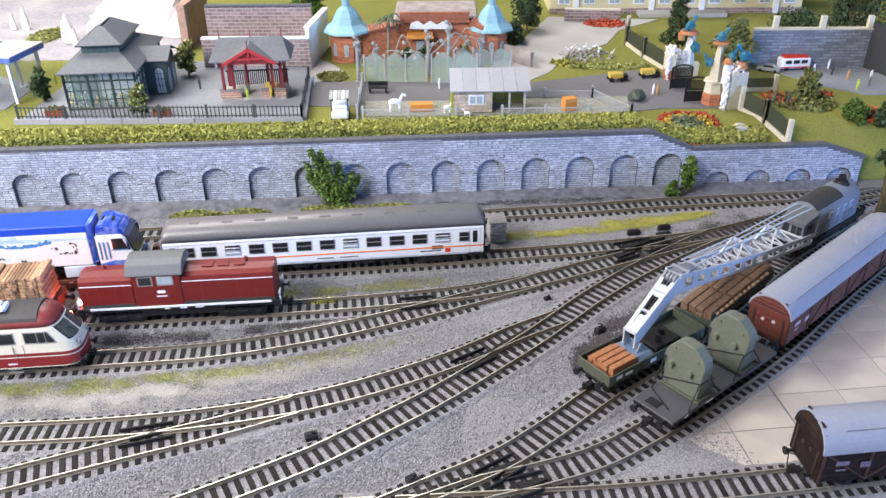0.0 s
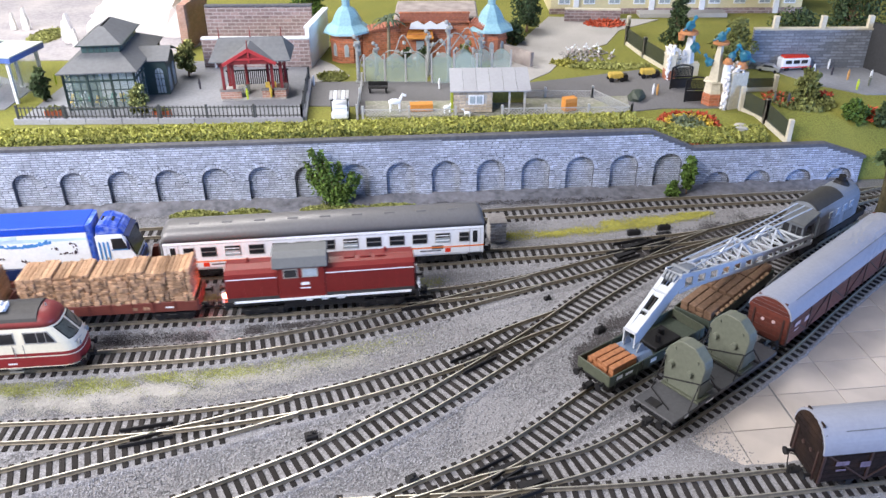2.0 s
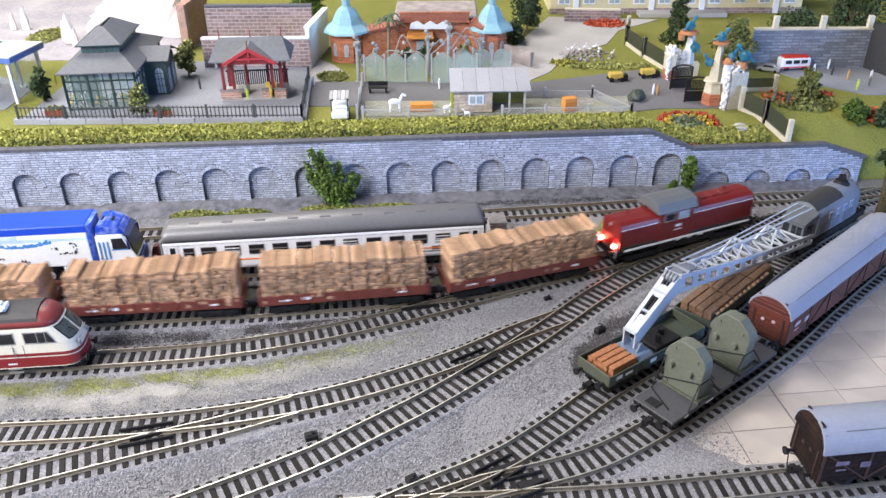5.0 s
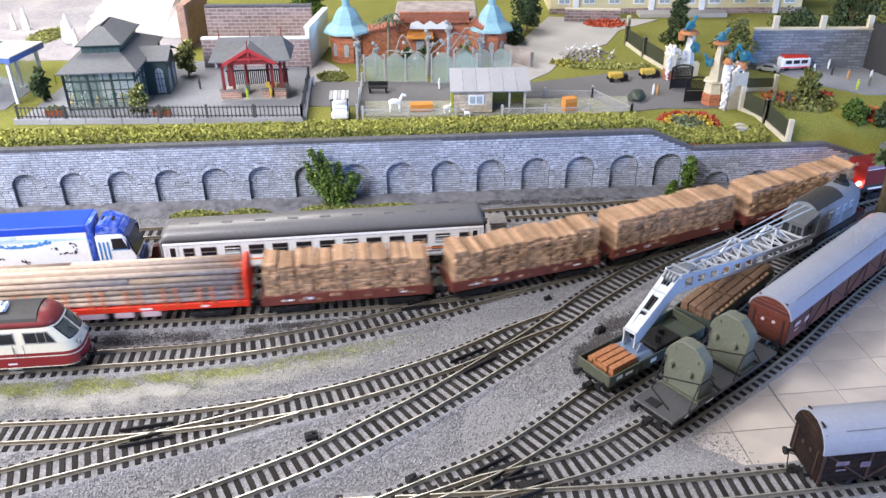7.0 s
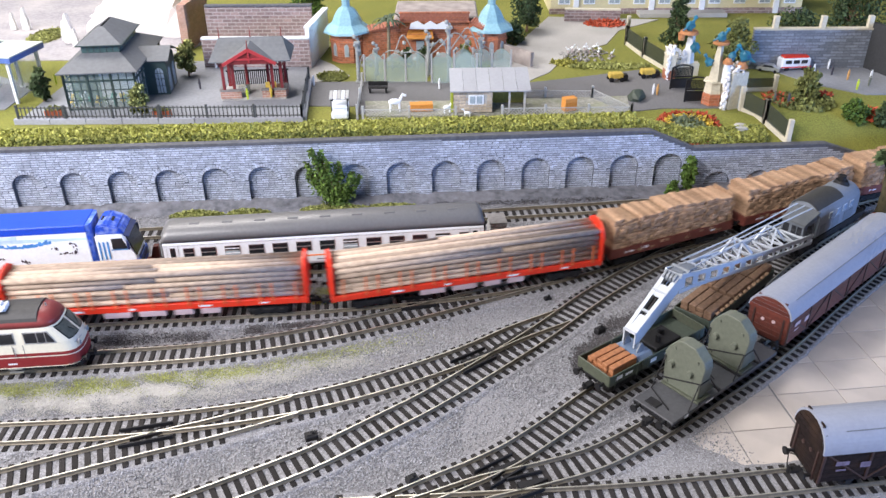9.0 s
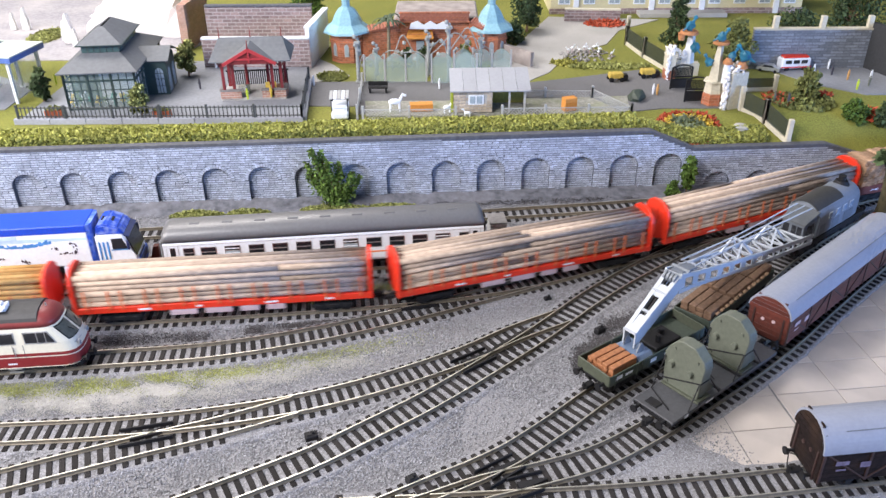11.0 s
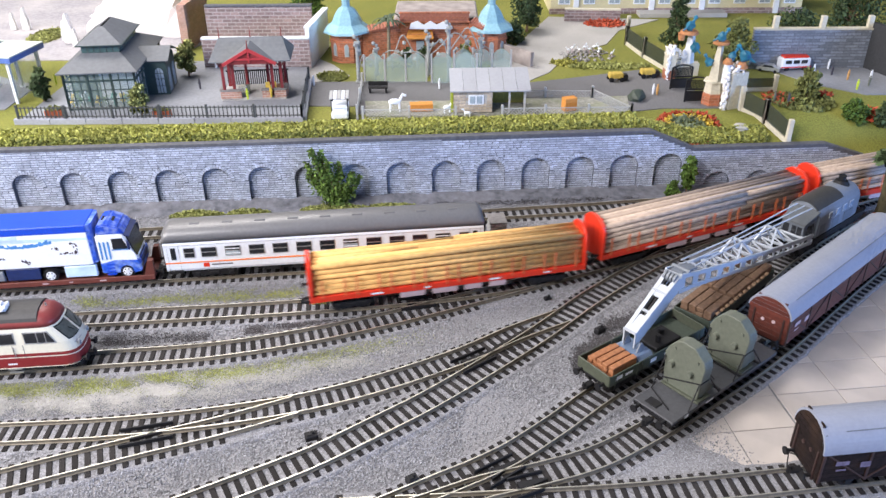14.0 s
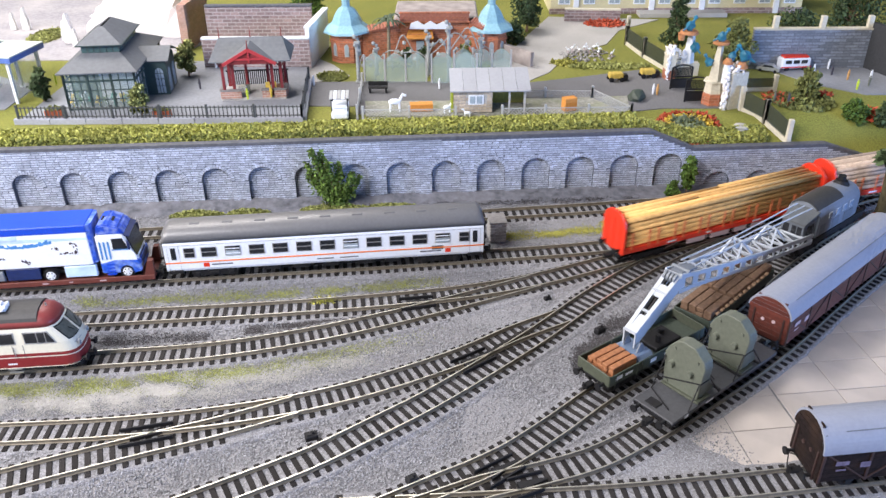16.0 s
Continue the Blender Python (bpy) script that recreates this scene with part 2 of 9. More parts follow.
# ---------------------------------------------------------------- tracks
PLAN = {
    "back": [(-2100, 455), (-620, 611), (-270, 647), (63, 683), (146, 693), (203, 701), (261, 707), (318, 713), (366, 718), (410, 721), (450, 727)],
    "coach": [(-700, 522), (-230, 573), (-137, 583), (-41, 593), (42, 603), (108, 611), (154, 619), (200, 627), (239, 636), (269, 647)],
    "main": [(-2100, 341), (-600, 479), (-254, 511), (-123, 523), (-38, 534), (30, 547), (78, 562), (128, 584), (182, 608), (239, 634), (306, 663), (380, 696), (445, 724), (520, 746), (700, 772), (1000, 788), (2100, 800)],
    "siding": [(-620, 426), (-245, 459), (-168, 468), (-96, 487), (-37, 509), (7, 528), (53, 549), (102, 572)],
    "front": [(-620, 372), (-282, 382), (-212, 387), (-142, 398), (-100, 408), (-63, 421), (-14, 444), (27, 468), (48, 483), (94, 510)],
    "front_branch": [(-420, 282), (-263, 342), (-189, 371), (-140, 389), (-99, 407), (-63, 421)],
    "diagonal": [(-260, 262), (-127, 333), (-81, 359), (-45, 385), (-13, 409), (26, 443), (70, 484), (120, 536), (148, 562), (178, 587), (208, 610), (239, 632), (269, 647)],
    "crane_line": [(-140, 262), (-12, 331), (39, 360), (71, 386), (104, 416), (150, 452), (200, 497), (250, 548), (304, 603), (368, 656), (386, 669)],
    "edge_line": [(-60, 300), (-2, 324), (21, 334), (55, 344), (91, 357), (131, 381), (184, 420), (239, 464), (306, 527), (361, 577), (460, 660), (560, 700)],
    "near_line": [(-60, 317), (56, 324), (102, 327), (158, 333), (198, 338), (300, 352), (420, 372)],
}
LINES = {k: smooth_line(v) for k, v in PLAN.items()}
MERGES = {"back": ["main"], "coach": ["main"], "siding": ["main"], "front": ["diagonal"], "front_branch": ["front"], "diagonal": ["main"], "edge_line": ["crane_line"], "near_line": ["crane_line", "edge_line"]}
LABELS = {"back": "weathered model track along the stone wall", "coach": "model track with brown sleepers under the coach", "main": "model main track with brassy rails",
          "siding": "curved model siding joining the main track", "front": "model track with turnout on grey ballast", "front_branch": "short model branch track of a turnout",
          "diagonal": "diagonal model track crossing the ballast yard", "crane_line": "model track under the crane train", "edge_line": "model track beside the pale paving",
          "near_line": "straight model track before the pale paving"}


def sleeper_mesh():
    bm = bmesh.new()
    box(bm, -1.75, 1.75, -14.5, 14.5, 0.6, 2.3, 0.25)
    return bm


SLEEPER = None
BED = 1.5         # top of the ballast between the sleepers


def track(key, pitch=7.2):
    global SLEEPER
    line = LINES[key]
    t = thing("railway_track", 0, 0, 0, 0, LABELS[key], "track", "model railway tracks")
    ss, p = line
    d = np.gradient(p, axis=0)
    d /= np.linalg.norm(d, axis=1)[:, None]
    nrm = np.stack([-d[:, 1], d[:, 0]], 1)
    keep = np.ones(len(p), bool)
    for other in MERGES.get(key, []):
        o = LINES[other][1]
        near = np.array([np.min(np.hypot(o[:, 0] - q[0], o[:, 1] - q[1])) for q in p])
        keep &= near > 1.2
    prof = [(-0.85, 2.2), (0.85, 2.2), (0.85, 2.5), (0.2, 2.8), (0.2, 4.2), (0.42, 4.4), (0.42, RAIL), (-0.42, RAIL), (-0.42, 4.4), (-0.2, 4.2), (-0.2, 2.8), (-0.85, 2.5)]
    for side in (-1, 1):
        bm = bmesh.new()
        last = None
        for i in range(0, len(p), 2):
            if not keep[i]:
                last = None
                continue
            ring = []
            for a, z in prof:
                q = p[i] + nrm[i] * (side * 8.7 + a)
                ring.append(bm.verts.new((q[0], q[1], z)))
            if last:
                for j in range(len(prof)):
                    bm.faces.new((last[j], last[(j + 1) % len(prof)], ring[(j + 1) % len(prof)], ring[j]))
            last = ring
        ob = part("rail", bm, M["rail"], t, "worn metal rail with brown sides")
        ob.data.materials.append(M["rail_side"])
        for pol in ob.data.polygons:
            pol.material_index = 0 if pol.normal.z > 0.9 and pol.center.z > 4.8 * MM else 1
    bed = BED + 0.035 * list(PLAN).index(key)
    bm = bmesh.new()
    last = None
    for i in range(0, len(p), 3):
        if not -620 < p[i][0] < 620:
            continue
        k = 1.4 * noise.noise(Vector((p[i][0] * 0.15, p[i][1] * 0.15, 4)))
        ring = [bm.verts.new((p[i][0] + nrm[i][0] * a, p[i][1] + nrm[i][1] * a, z)) for a, z in ((19 + k, 0.0), (15.5 + k, bed), (-15.5 - k, bed), (-19 - k, 0.0))]
        if last:
            for j in range(3):
                bm.faces.new((last[j], last[j + 1], ring[j + 1], ring[j]))
        last = ring
    part("ballast_bed", bm, M["ballast"], t, "grey ballast bed between the sleepers")
    count = 0
    s = 0.0
    while s < ss[-1]:
        q, h = along(line, s)
        s += pitch
        if any(away(LINES[o], q) < 9.5 for o in MERGES.get(key, [])):
            continue
        if not -560 < q[0] < 520 or count > 290:
            continue
        count += 1
        m = pose(q[0] * MM, q[1] * MM, 0, 0, 0, math.degrees(math.atan2(h[1], h[0])))
        if SLEEPER is None:
            SLEEPER = part("sleeper", sleeper_mesh(), M["sleeper"], t)
            SLEEPER.matrix_basis = m
        else:
            again(SLEEPER, "sleeper", m, t)
    return t


for key in PLAN:
    track(key, 7.6 if key == "back" else 7.2)

# ---------------------------------------------------------------- stone wall
WALL_HEAD = math.degrees(math.atan(0.066))


def wall_u(u):
    """Point of the wall's face at the plan's x = u."""
    return 726 + 0.066 * u


def bay(bm, x0, x1, cx, half, spring, top0, top1, depth):
    """One bay of the wall: face with an arched niche."""
    n = 14
    arc = [(cx - half, -6.0)] + [(cx - half * math.cos(math.pi * i / n), spring + half * 0.95 * math.sin(math.pi * i / n)) for i in range(n + 1)] + [(cx + half, -6.0)]
    def zt(x):
        return top0 + (top1 - top0) * (x - x0) / (x1 - x0)
    def v(x, z, back=0.0):
        return bm.verts.new((x, wall_u(x) + back, z))
    bm.faces.new((v(x0, -6), v(cx - half, -6), v(cx - half, zt(cx - half)), v(x0, zt(x0))))
    bm.faces.new((v(cx + half, -6), v(x1, -6), v(x1, zt(x1)), v(cx + half, zt(cx + half))))
    for a, b in zip(arc[1:-2], arc[2:-1]):
        bm.faces.new((v(*a), v(*b), v(b[0], zt(b[0])), v(a[0], zt(a[0]))))
    for a, b in zip(arc[:-1], arc[1:]):
        bm.faces.new((v(*a), v(*b), v(*b, depth), v(*a, depth)))
    bm.faces.new([v(*a, depth) for a in arc])


def stone_wall():
    w = thing("wall_arched", 0, 0, 0, 0, "grey stone retaining wall with blind arches", "wall", kind="structure")
    xs = [228 - 44.9 * k for k in range(20)]
    for cx in xs:
        x0, x1 = cx - 22.45, cx + 22.45
        bm = bmesh.new()
        if cx > 220:
            bay(bm, x0, x1, cx, 14.0, 26, DECK - 2, 45, 4.8)
        elif cx > 180:
            bay(bm, x0, x1, cx, 14.0, 26, DECK, DECK - 2, 4.8)
        else:
            bay(bm, x0, x1, cx, 14.0, 26, DECK, DECK, 4.8)
        part("wall_bay", bm, M["wall"], w)
    for k, cx in enumerate((281, 324, 367, 410)):
        bm = bmesh.new()
        x0, x1 = (250.45 if k == 0 else cx - 21.5), (cx + 21.5)
        bay(bm, x0, x1, cx, 13.0, 5.5, 43, 43 if k < 3 else 28, 4.8)
        part("wall_bay", bm, M["wall"], w)
    bm = bmesh.new()
    for a, b, za, zb in ((-650, 205, DECK, DECK), (205, 252, DECK, 43), (252, 388, 43, 43), (388, 433, 43, 28)):
        bar(bm, (a, wall_u(a) + 3, za + 1), (b, wall_u(b) + 3, zb + 1), 8, 3)
    part("coping", bm, M["coping"], w, "dark stone coping")
    blocks(w)
    return w


ARCHES = [(228 - 44.9 * k, 14.0, 26.0) for k in range(17)] + [(281, 13.0, 5.5), (324, 13.0, 5.5), (367, 13.0, 5.5), (410, 13.0, 5.5)]


def wall_top(x):
    return float(np.interp(x, [-700, 205, 252, 388, 433], [DECK, DECK, 43, 43, 28]))


def blocks(w):
    """Coursed stone blocks on the wall's face, in its niches and round the arches."""
    rnd = random.Random(17)
    verts, faces = [], []

    def block(c, out):
        """c: four corners (x, z) of the front; out: how far the front stands before the face."""
        cx, cz = sum(p[0] for p in c) / 4, sum(p[1] for p in c) / 4
        n = len(verts)
        for x, z in c:
            verts.append((x * MM, (wall_u(x) - out + 0.75) * MM, z * MM))
        for x, z in c:
            x2, z2 = cx + (x - cx) * 0.9, cz + (z - cz) * 0.78
            verts.append((x2 * MM, (wall_u(x2) - out) * MM, z2 * MM))
        faces.append((n + 4, n + 5, n + 6, n + 7))
        for i in range(4):
            faces.append((n + i, n + (i + 1) % 4, n + 4 + (i + 1) % 4, n + 4 + i))
    single = []
    row = 0
    z = -1.5
    h = 2.4

    def reach(half, spring, zc):
        """Half width of an arch at the height zc, 0 above it."""
        if zc < spring:
            return half
        k = (zc - spring) / (0.95 * half)
        return half * math.sqrt(1 - k * k) if k < 1 else 0.0

    def course(x0, x1, z, out, free):
        x = x0 - rnd.uniform(0, 3)
        while x < x1 - 0.6:
            wd = rnd.uniform(5.2, 8.4)
            a, b = max(x, x0), min(x + wd, x1)
            if x1 - b < 1.5:
                b = x1
            if b - a > 0.7 and z + h < min(wall_top(a), wall_top(b)) + 0.8:
                o = out + rnd.uniform(-0.1, 0.2)
                zc = z + h / 2
                if free and 20 < (a + b) / 2 < 84 and zc > 6 and 5.0 < b - a < 7.5 and len(single) < 290:
                    single.append(((a + b) / 2, zc, b - a, o))
                else:
                    block([(a + 0.04, z + 0.26), (b - 0.04, z + 0.26), (b - 0.04, z + h - 0.26), (a + 0.04, z + h - 0.26)], o)
            x = max(b, x + wd)
    order = sorted(ARCHES)
    while z < DECK:
        zc = z + h / 2
        left = -520.0
        for cx, half, spring in order:
            if cx < -530:
                continue
            inner, outer = reach(half, spring, zc), reach(half + (3.9 if zc >= spring else 0.0), spring, zc)
            if outer:
                course(left, cx - outer, z, 0.5, True)
                left = cx + outer
            if inner > 1.0:
                course(cx - inner, cx + inner, z, -4.3, False)
        end = 431.0
        while end > 0 and wall_top(end) < zc + 1.3:
            end -= 2.0
        if left < end:
            course(left, end, z, 0.5, True)
        z += h
        row += 1
    for cx, half, spring in ARCHES:
        n = 19
        for i in range(n):
            a0, a1 = math.pi * (i + 0.06) / n, math.pi * (i + 0.94) / n
            r0, r1 = half + 0.3, half + 3.9
            block([(cx - r * math.cos(a), spring + 0.95 * r * math.sin(a)) for r, a in ((r0, a0), (r1, a0), (r1, a1), (r0, a1))], 0.95)
    me = bpy.data.meshes.new("block_courses")
    me.from_pydata(verts, [], faces)
    me.materials.append(M["brick"])
    ob = new("block_courses", me)
    ob.parent = w
    tagged(ob, "coursed grey-blue stone blocks", kind="stuff")
    proto = None
    for xc, zc, wd, out in single:
        m = pose(xc * MM, (wall_u(xc) - out + 0.75) * MM, zc * MM, 0, 0, WALL_HEAD)
        if proto is None:
            bm = bmesh.new()
            a, b = 3.1, 0.94
            f0 = [bm.verts.new(p) for p in ((-a, 0, -b), (a, 0, -b), (a, 0, b), (-a, 0, b))]
            f1 = [bm.verts.new(p) for p in ((-a * 0.9, -0.75, -b * 0.78), (a * 0.9, -0.75, -b * 0.78), (a * 0.9, -0.75, b * 0.78), (-a * 0.9, -0.75, b * 0.78))]
            bm.faces.new(f1)
            for i in range(4):
                bm.faces.new((f0[i], f0[(i + 1) % 4], f1[(i + 1) % 4], f1[i]))
            proto = part("brick", bm, M["brick_piece"], w)
            proto.matrix_basis = m
        else:
            again(proto, "brick", m, w)


stone_wall()


def wall_foot():
    """Rough dark plaster bank along the wall's foot."""
    bm = bmesh.new()
    last = None
    for i in range(240):
        x = -560 + 985 * i / 239
        ring = []
        for a, z in ((1, 5.5), (-5, 4.0), (-11, 2.2), (-18, 0.9), (-25, -0.4)):
            k = 1.6 * noise.noise(Vector((x * 0.09, a * 0.2, 5))) + 0.8 * noise.noise(Vector((x * 0.3, a * 0.5, 1)))
            ring.append(bm.verts.new((x, wall_u(x) + a + (k * 2 if a < -20 else 0), max(-0.4, z + k * (1 if a > -20 else 0)))))
        if last:
            for j in range(4):
                bm.faces.new((last[j], last[j + 1], ring[j + 1], ring[j]))
        last = ring
    tagged(part("wall_foot", bm, M["bank"], smooth=True), "rough dark grey bank along the wall foot", "ground", kind="structure")


M["bank"] = mat("grey_bank", (0.15, 0.155, 0.18), 0.85, var=0.4, grain=160, bump=0.6, dist=0.0015, big=30, col2=(0.26, 0.26, 0.29))
wall_foot()


def park_z(x, y):
    """Height of the park's ground."""
    def step(a, b, t):
        t = min(1, max(0, (t - a) / (b - a)))
        return t * t * (3 - 2 * t)
    v = y - wall_u(x)
    drop = 20 * step(200, 255, x) + 14 * step(385, 433, x)
    return DECK - 2 - drop * (1 - step(5, 50, v))


def park_ground():
    """The raised park: one sheet that falls towards the low end of the wall."""
    bm = bmesh.new()
    xs = [-1500, -900, -640] + list(range(-560, 201, 40)) + list(range(215, 620, 15)) + [700, 900, 1500]
    vs = [7, 9, 14, 22, 32, 44, 58, 74, 90, 130, 200, 320, 500, 800, 1500]
    grid = [[bm.verts.new((x, wall_u(x) + v, park_z(x, wall_u(x) + v))) for v in vs] for x in xs]
    for c0, c1 in zip(grid[:-1], grid[1:]):
        for i in range(len(vs) - 1):
            bm.faces.new((c0[i], c1[i], c1[i + 1], c0[i + 1]))
    low = [bm.verts.new((c[0].co.x, c[0].co.y, -5)) for c in grid]
    for i in range(len(xs) - 1):
        bm.faces.new((low[i], low[i + 1], grid[i + 1][0], grid[i][0]))
    return tagged(part("park_ground", bm, M["grass"], smooth=True), "green grass terrain of the raised park", "ground", kind="structure")


park_ground()


# ---------------------------------------------------------------- rolling stock: shared pieces (local x along the vehicle, z = 0 at rail top)
def place_on(line, s, half):
    a, _ = along(line, s - half)
    b, _ = along(line, s + half)
    return (a + b) / 2, math.degrees(math.atan2(b[1] - a[1], b[0] - a[0]))


WHEEL = None


def wheel(parent, x, y):
    global WHEEL
    if WHEEL is None:
        bm = bmesh.new()
        rod(bm, (0, -1.4, 0), (0, 1.4, 0), 5.2, 18)
        rod(bm, (0, -2.0, 0), (0, -1.4, 0), 2.0, 10)
        rod(bm, (0, 1.4, 0), (0, 2.0, 0), 2.0, 10)
        WHEEL = part("wheel", bm, M["wheel"], parent)
        WHEEL.matrix_basis = pose(x * MM, y * MM, 5.2 * MM)
    else:
        again(WHEEL, "wheel", pose(x * MM, y * MM, 5.2 * MM), parent)


def bogie(t, x, base=28, frame_mat=None):
    """Side frames with springs, and four wheels."""
    bm = bmesh.new()
    for sy in (-1, 1):
        prism(bm, [(x - base / 2 - 5, 8.5), (x - base / 2 - 5, 5), (x - base / 2 + 4, 3.2), (x + base / 2 - 4, 3.2), (x + base / 2 + 5, 5), (x + base / 2 + 5, 8.5)], sy * 10.8, sy * 12.2, "y")
        for dx in (-base / 2, base / 2):
            box(bm, x + dx - 2, x + dx + 2, sy * 12.2 - 0.9, sy * 12.2 + 0.9, 3.4, 7.4, 0.4)
        box(bm, x - 4, x + 4, sy * 12.4 - 0.8, sy * 12.4 + 0.8, 4.5, 7.5, 0.4)
    box(bm, x - 4, x + 4, -11, 11, 5, 9)
    b = part("bogie", bm, frame_mat or M["black"], t)
    for dx in (-base / 2, base / 2):
        for sy in (-8.3, 8.3):
            wheel(b, x + dx, sy)
    return b


def axle_guards(t, x):
    bm = bmesh.new()
    for sy in (-1, 1):
        prism(bm, [(x - 6, 9), (x - 2.5, 3.2), (x + 2.5, 3.2), (x + 6, 9)], sy * 10.8, sy * 11.8, "y")
        box(bm, x - 2, x + 2, sy * 12 - 0.9, sy * 12 + 0.9, 3.6, 7, 0.4)
        box(bm, x - 8, x + 8, sy * 11.6 - 0.5, sy * 11.6 + 0.5, 8, 8.9)
    g = part("axle_guard", bm, M["black"], t)
    for sy in (-8.3, 8.3):
        wheel(g, x, sy)


def buffers(t, half, z=11.5, material=None, white=False):
    for sx in (-1, 1):
        for sy in (-10, 10):
            bm = bmesh.new()
            rod(bm, (sx * half, sy, z), (sx * (half + 5.5), sy, z), 1.1, 8)
            rod(bm, (sx * (half + 5.5), sy, z), (sx * (half + 6.6), sy, z), 2.6, 12)
            part("buffer", bm, material or M["black"], t)
        bm = bmesh.new()
        box(bm, min(sx * half, sx * (half + 8)), max(sx * half, sx * (half + 8)), -2.2, 2.2, 4.5, 7.2, 0.4)
        rod(bm, (sx * (half + 8), 0, 4.5), (sx * (half + 8), 0, 9), 1.2, 8)
        part("coupling", bm, M["black"], t)


def taller(t, z0, k):
    """Raise all of a vehicle's body above z0 by the factor k; wheels stay."""
    seen = set()
    for o in t.children_recursive:
        if o.data.name in seen or o.name.split(".")[0] in ("wheel", "bogie", "buffer", "coupling"):
            continue
        seen.add(o.data.name)
        for v in o.data.vertices:
            if v.co.z > z0 * MM:
                v.co.z = (z0 + (v.co.z / MM - z0) * k) * MM


def lift(t, dz):
    """Set a vehicle's body higher on its bogies."""
    done = set()
    for o in t.children_recursive:
        if o.data.name in done or o.name.split(".")[0] in ("wheel", "bogie", "coupling"):
            continue
        done.add(o.data.name)
        for v in o.data.vertices:
            v.co.z += dz * MM


def writing_bars(t, rows, y, material, name="lettering"):
    """Small unreadable writing as plain bars on a side wall: (x, z, width, height)."""
    for x, z, w, h in rows:
        bm = bmesh.new()
        s = 1 if y > 0 else -1
        box(bm, x - w / 2, x + w / 2, min(y, y + s * 0.12), max(y, y + s * 0.12), z - h / 2, z + h / 2)
        part(name, bm, material, t)


M["wheel"] = mat("wheel_metal", (0.05, 0.045, 0.045), 0.45, 0.6, var=0.3)
M["cab_grey"] = mat("cab_roof_grey", (0.12, 0.13, 0.14), 0.5, var=0.1)
M["red_light"] = mat("red_tail_light", (1.0, 0.15, 0.09), 0.3, var=0.0, bump=0, glow=110)
M["window_pale"] = mat("pale_window", (0.35, 0.42, 0.48), 0.15, var=0.15, bump=0)
M["maroon"] = mat("maroon_paint", (0.24, 0.02, 0.025), 0.4, var=0.08, bump=0.03)
M["roof_black"] = mat("black_roof", (0.035, 0.035, 0.037), 0.6, var=0.2)
M["silver"] = mat("silver_trim", (0.55, 0.56, 0.58), 0.3, 0.7, var=0.1)
M["coach_roof"] = mat("coach_roof_grey", (0.15, 0.15, 0.155), 0.36, var=0.08, bump=0.04, col2=(0.12, 0.12, 0.125))


